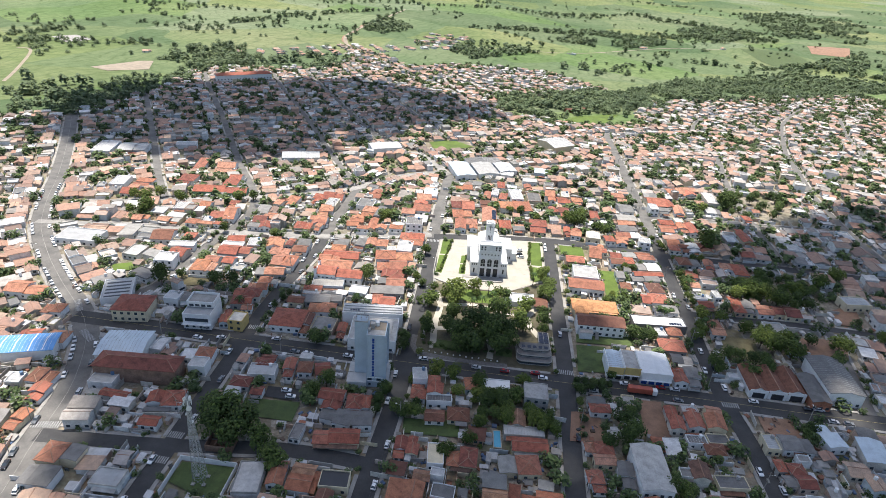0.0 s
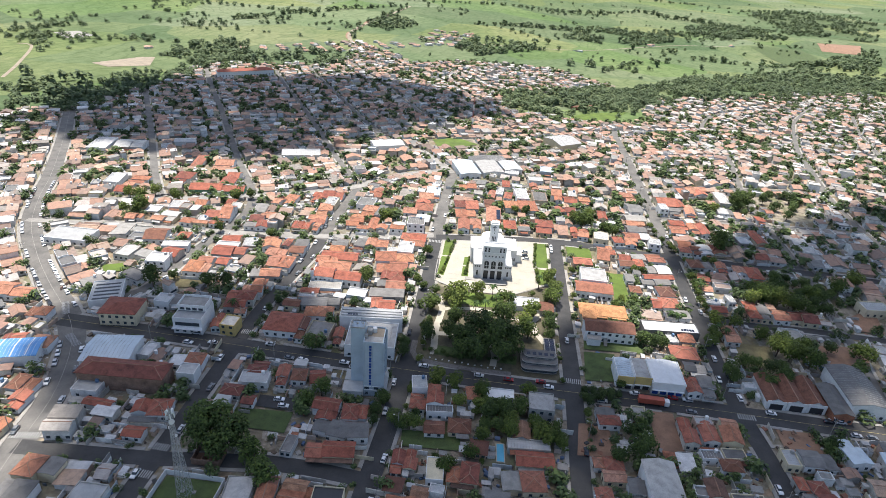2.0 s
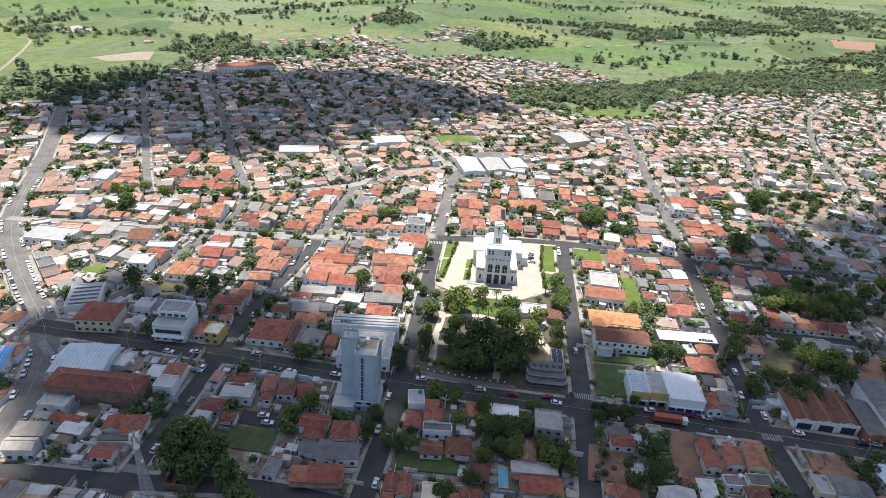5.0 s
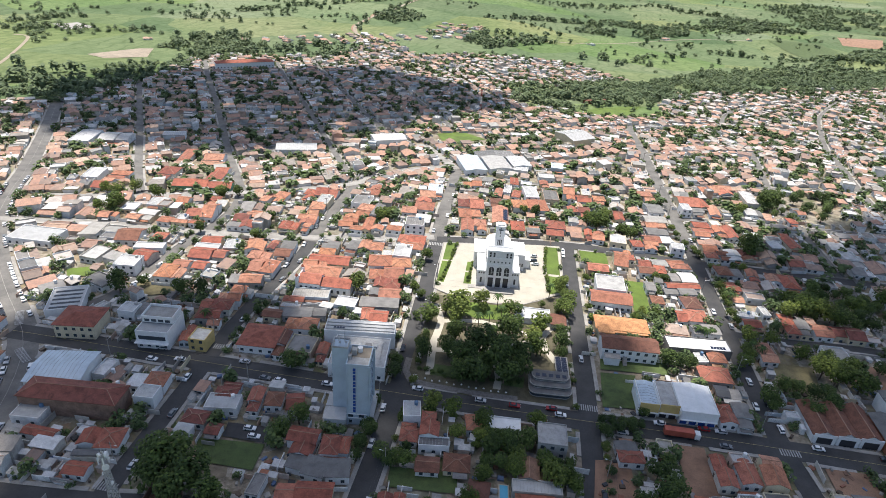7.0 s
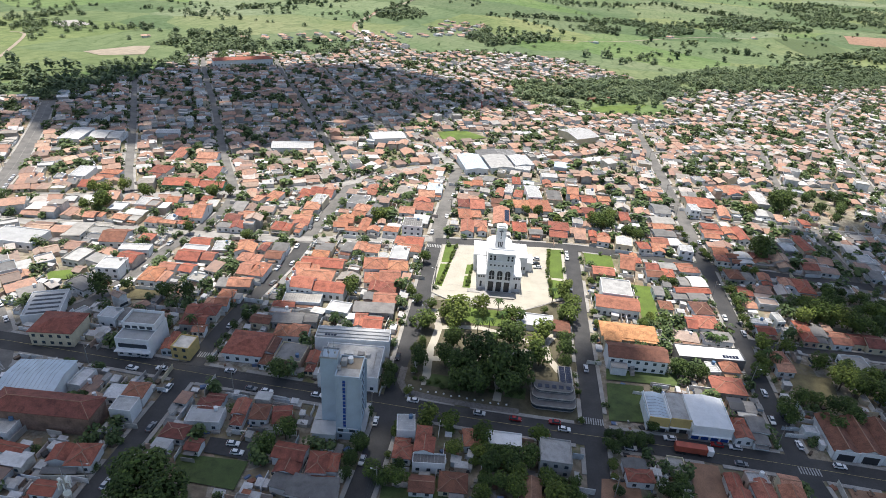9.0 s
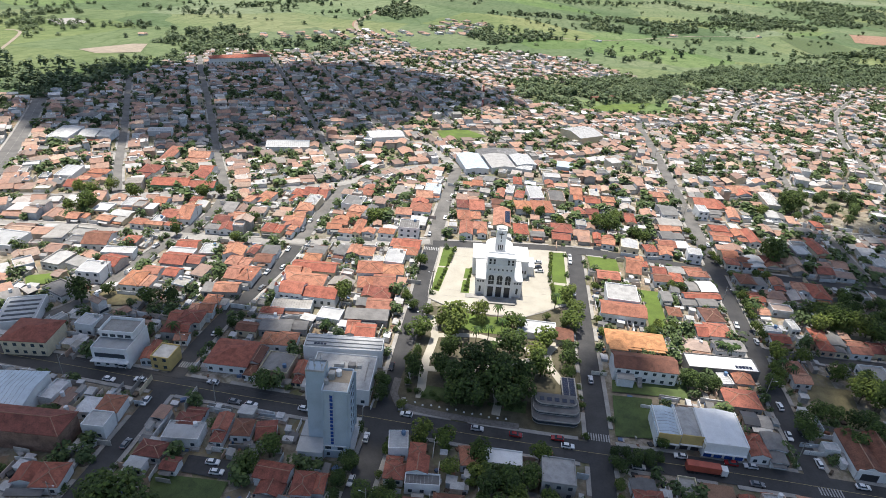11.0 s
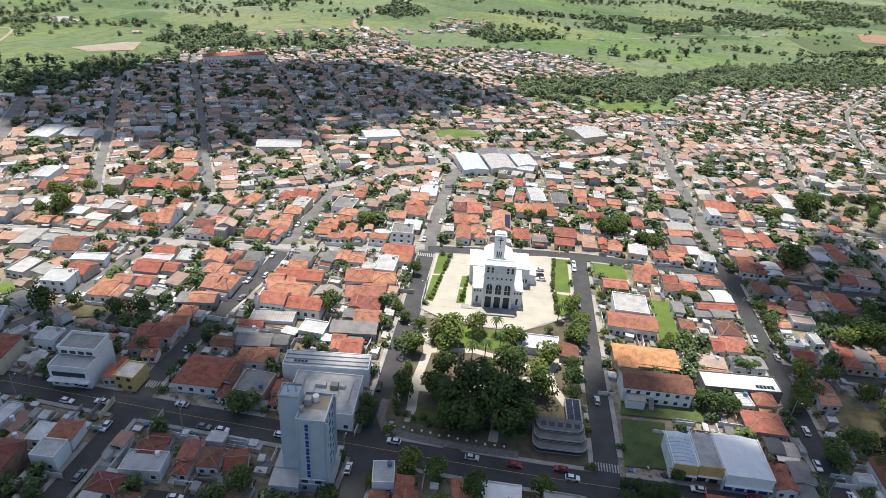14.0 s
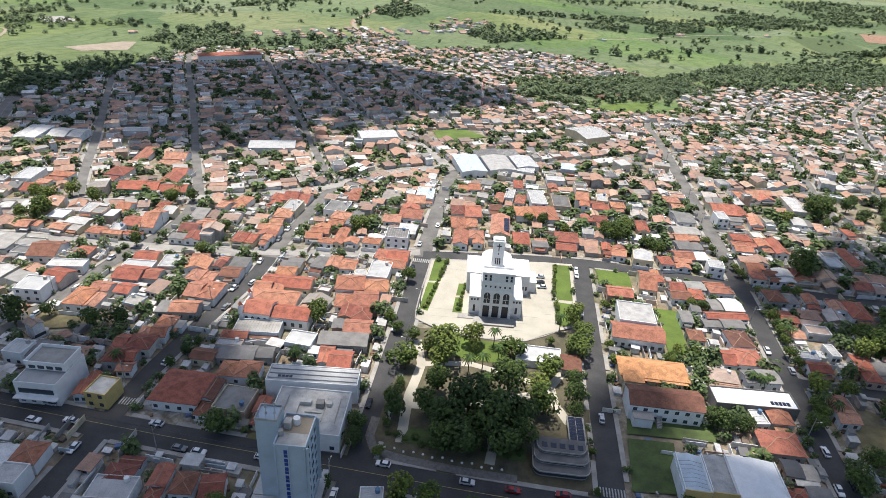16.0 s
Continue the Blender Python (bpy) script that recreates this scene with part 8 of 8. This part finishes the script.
# ---------------------------------------------------------------- cars
def car_parts():
    body = Shape()
    prof = [(-2.1, 0.35), (2.1, 0.35), (2.15, 0.7), (1.95, 0.88), (0.95, 0.98), (-1.85, 1.0), (-2.15, 0.85)]
    k = len(prof)
    body.add([(x, -0.86, z) for x, z in prof] + [(x, 0.86, z) for x, z in prof], [tuple(range(k)), tuple(range(2 * k - 1, k - 1, -1))] + [(i, i + k, (i + 1) % k + k, (i + 1) % k) for i in range(k)])
    roof = Shape().add([(-1.35, -0.62, 1.46), (0.25, -0.62, 1.46), (0.25, 0.62, 1.46), (-1.35, 0.62, 1.46), (-1.3, -0.58, 1.52), (0.2, -0.58, 1.52), (0.2, 0.58, 1.52), (-1.3, 0.58, 1.52)],
                       [(4, 5, 6, 7), (0, 1, 5, 4), (1, 2, 6, 5), (2, 3, 7, 6), (3, 0, 4, 7)])
    glass = Shape().add([(-1.9, -0.8, 0.98), (0.95, -0.8, 0.98), (0.95, 0.8, 0.98), (-1.9, 0.8, 0.98), (-1.35, -0.62, 1.46), (0.25, -0.62, 1.46), (0.25, 0.62, 1.46), (-1.35, 0.62, 1.46)],
                        [(0, 1, 5, 4), (1, 2, 6, 5), (2, 3, 7, 6), (3, 0, 4, 7)])
    wheel = Shape().tube((0, -0.1, 0), (0, 0.1, 0), 0.32, 0.32, 10)
    lamp = Shape().box(-0.04, 0.04, -0.18, 0.18, -0.08, 0.08)
    return {n: mesh_of(n, s.v, s.f, [m]) for n, s, m in (("body", body, "car"), ("roof", roof, "car"), ("window_band", glass, "glass"), ("wheel", wheel, "tyre"), ("headlight", lamp, "white"), ("tail_light", lamp, "lamp_red"))}


CAR = car_parts()
PAINTS = [("white", (0.8, 0.8, 0.8)), ("silver", (0.55, 0.56, 0.58)), ("black", (0.03, 0.03, 0.035)), ("grey", (0.2, 0.21, 0.22)), ("red", (0.30, 0.03, 0.03))]
CAR_PAINT = []
for word, c in PAINTS:
    key = "car_" + word + str(len(CAR_PAINT))
    M[key] = coat(word + "_car_paint", [c], rough=0.22, stain=0.05, bump=0.0)
    CAR_PAINT.append((word, mesh_of("body", [v.co for v in CAR["body"].vertices], [tuple(p.vertices) for p in CAR["body"].polygons], [key]),
                      mesh_of("roof", [v.co for v in CAR["roof"].vertices], [tuple(p.vertices) for p in CAR["roof"].polygons], [key])))


def car(x, y, turn, z=0.12):
    word, body, roof = rng.choices(CAR_PAINT, (9, 5, 2, 2, 0.7))[0]
    e = empty("car", x, y, turn, f"{word} car standing on the asphalt street", "car", "cars in the streets", terrain(x, y) + z)
    for name, me, at in [("body", body, (0, 0, 0)), ("roof", roof, (0, 0, 0)), ("window_band", CAR["window_band"], (0, 0, 0)), ("headlight", CAR["headlight"], (2.13, 0.6, 0.72)), ("headlight", CAR["headlight"], (2.13, -0.6, 0.72)),
                         ("tail_light", CAR["tail_light"], (-2.14, 0.6, 0.8)), ("tail_light", CAR["tail_light"], (-2.14, -0.6, 0.8))] + [("wheel", CAR["wheel"], (a, b, 0.32)) for a in (-1.3, 1.3) for b in (-0.8, 0.8)]:
        ob = new(name, me)
        ob.parent, ob.location = e, at


def parked(k, chance, lo, hi, gap=5.6):
    w = STREETS[k][0]
    rib = ribbon(STREETS[k][1], 1, gap)
    for p, tan, a, b in rib[1:-1]:
        if not lo <= p.y <= hi:
            continue
        for side in (1, -1):
            if rng.random() < chance:
                q = p + Vector((-tan.y, tan.x)) * side * (w / 2 - 1.1)
                if not any(j != k and any((r[0] - q).length < STREETS[j][0] / 2 + 3.5 for r in CENTRES[j]) for j in STREETS):
                    car(q.x, q.y, math.degrees(math.atan2(tan.y, tan.x)) + (0 if side < 0 else 180))


for k, c, lo, hi in (("AV", 0.5, 60, 330), ("C0", 0.12, 0, 999), ("S1", 0.13, 100, 400), ("S2", 0.07, 100, 330), ("S3", 0.14, 120, 400), ("Sm1", 0.26, 90, 330), ("Sm2", 0.15, 0, 999)):
    parked(k, c, lo, hi)
for x, y, t in ((-46, 185, 96), (-12, 198.7, 4), (0.8, 199.4, 4), (14.4, 201.6, 184), (17.9, 199.2, 4), (54, 205, 184), (109.6, 207.6, 4), (132.6, 208.6, 4), (137.5, 209.6, 4), (-70, 191.5, 4), (-130, 189, 184), (-87, 163, 8), (-84, 160, 8), (-1.5, 318, 190), (-1.2, 313, 190), (0, 309.5, 190), (-39.5, 225, 95), (25, 235, 95), (93, 240, 95), (97, 228, 276)):
    car(x, y, t, 0.34 if y > 305 else 0.2)
lorry = empty("lorry", 61, 200.6, 4, "long lorry with a faded red tarpaulin on the main street", "lorry", "", 0.12)
Shape().box(-6.2, 4.2, -1.25, 1.25, 1.1, 3.5).put("load", "truck_red", lorry)
Shape().box(4.5, 6.4, -1.2, 1.2, 0.7, 3.0).put("cab", "white", lorry)
Shape().box(6.4, 6.45, -1.0, 1.0, 1.8, 2.7).put("windscreen", "glass", lorry)
Shape().box(-6.2, 6.2, -0.5, 0.5, 0.7, 1.1).put("chassis", "dark", lorry)
for x in (-5.2, -4.0, -2.8, 2.6, 5.4):
    for y in (-1.05, 1.05):
        Shape().tube((x, y - 0.15, 0.5), (x, y + 0.15, 0.5), 0.5, 0.5, 10).put("wheel", "tyre", lorry)


# ---------------------------------------------------------------- road paint, poles
def crossing(x, y, turn, length, n):
    e = empty("zebra_crossing", x, y, turn, "white zebra crossing stripes worn into asphalt", "zebra crossing", "zebra crossings", terrain(x, y) + 0.26)
    for i in range(n):
        a = -length / 2 + (i + 0.25) * length / n
        Shape().box(a, a + length / n * 0.5, -1.6, 1.6, 0, 0.006).put("stripe", "line", e)


for c in ((-55.5, 316, 8, 8, 9), (-188, 175, -32, 11, 13), (-208, 195, -50, 11, 12), (-117.5, 130, 3, 7.5, 9), (-116.5, 118, 3, 7.5, 9), (-165.5, 123, 14, 10.5, 12), (28, 206.4, 5, 7.5, 9), (99, 203, 5, 7.5, 8), (-119, 201, 5, 7, 8)):
    crossing(*c)
for k, mat in (("C0", "yellow_line"), ("AV", "walk")):
    pts = STREETS[k][1]
    strip("centre_line", pts, 0.16, 0.262, mat, "worn painted centre line of the street", "road marking")


def pole(x, y, turn):
    e = empty("power_pole", x, y, turn, "grey concrete power pole with crossarm", "power pole", "power poles")
    Shape().tube((0, 0, 0), (0, 0, 9.2), 0.17, 0.11, 6).put("post", "walk", e)
    Shape().box(-1.0, 1.0, -0.08, 0.08, 8.4, 8.55).put("crossarm", "bark", e)
    Shape().tube((0, 0, 7.4), (1.7, 0, 7.9), 0.05, 0.04, 5).put("lamp_arm", "steel", e)
    Shape().box(1.5, 2.1, -0.14, 0.14, 7.85, 8.0).put("lamp", "white", e)


for k, lo, hi, side in (("S1", 70, 440, -1), ("S2", 70, 340, -1), ("S3", 90, 520, 1), ("Sm1", 70, 380, 1), ("C0", 0, 999, -1), ("AV", 60, 420, 1), ("Sm2", 0, 400, 1)):
    wires = []
    for p, tan, a, b in ribbon(STREETS[k][1], 1, 27)[1:-1]:
        q = p + Vector((-tan.y, tan.x)) * side * (STREETS[k][0] / 2 + 0.5)
        if lo <= q.y <= hi and not on_road(q.x, q.y) and all(math.hypot(q.x - a, q.y - b) > w for a, b, w in HAND):
            pole(q.x, q.y, math.degrees(math.atan2(tan.y, tan.x)) + (90 if side < 0 else -90))
            wires.append(Vector((q.x, q.y, terrain(q.x, q.y) + 8.6)))
    line = Shape()
    for a, b in zip(wires, wires[1:]):
        if (a - b).length < 65:
            for o in (-0.7, 0.0, 0.7):
                m = (a + b) / 2 + Vector((o, 0, -0.6))
                line.tube(a + Vector((o, 0, 0)), m, 0.02, 0.02, 3).tube(m, b + Vector((o, 0, 0)), 0.02, 0.02, 3)
    tagged(line.put("power_line", "dark"), "thin dark power wires strung between poles", "power line", "", "stuff")


# boundary wall of the mast yard
yard = empty("yard_wall", -97, 113, 4, "long white rendered wall round the mast yard", "wall")
Shape().box(-11, 10, 7.6, 7.8, 0, 2.4).put("wall", "white", yard)
Shape().box(-11, -10.8, -8, 7.6, 0, 2.4).put("wall", "white", yard)
Shape().box(9.8, 10, -8, 7.6, 0, 2.4).put("wall", "white", yard)


# ---------------------------------------------------------------- clouds that shade parts of the town
def cloud(poly, base, seed, thick=1.0):
    r = random.Random(seed)
    bm = bmesh.new()
    x0, x1 = min(p[0] for p in poly), max(p[0] for p in poly)
    y0, y1 = min(p[1] for p in poly), max(p[1] for p in poly)
    step = 24
    for j in range(int((y1 - y0) / step) + 1):
        for i in range(int((x1 - x0) / step) + 1):
            x, y = x0 + (i + r.uniform(-0.3, 0.3)) * step, y0 + (j + r.uniform(-0.3, 0.3)) * step
            near = sum(inside(x + 38 * math.cos(q), y + 38 * math.sin(q), poly) for q in (0, 1.05, 2.09, 3.14, 4.19, 5.24)) / 6
            if inside(x, y, poly) and r.random() < (0.4 + near * 0.65) * thick:
                z = base + r.uniform(0, 40)
                m = Matrix.Translation(Vector((x, y, 0)) + SUN * (z / SUN.z)) @ Matrix.Diagonal((r.uniform(17, 29), r.uniform(17, 29), r.uniform(9, 18), 1))
                bmesh.ops.create_icosphere(bm, subdivisions=1, radius=1, matrix=m)
    me = bpy.data.meshes.new("cloud")
    bm.to_mesh(me)
    bm.free()
    me.materials.append(M["cloud"])
    tagged(new("cloud", me), "white cumulus cloud high over the town", "cloud", "", "structure")


cloud([(-112, 20), (-130, 100), (-170, 132), (-206, 188), (-194, 218), (-162, 228), (-130, 232), (-100, 234), (-64, 227), (-40, 226), (-10, 231), (10, 237), (34, 240), (52, 250), (66, 246), (100, 244), (330, 256), (330, 20)], 1400, 3)
cloud([(52, 252), (66, 246), (100, 244), (330, 256), (420, 330), (330, 520), (170, 430), (122, 385), (98, 330), (78, 300), (62, 275)], 1400, 5, 0.76)
cloud([(-480, 450), (-300, 428), (-200, 498), (-122, 605), (-55, 690), (-60, 770), (-250, 850), (-420, 780), (-560, 600)], 1400, 4)
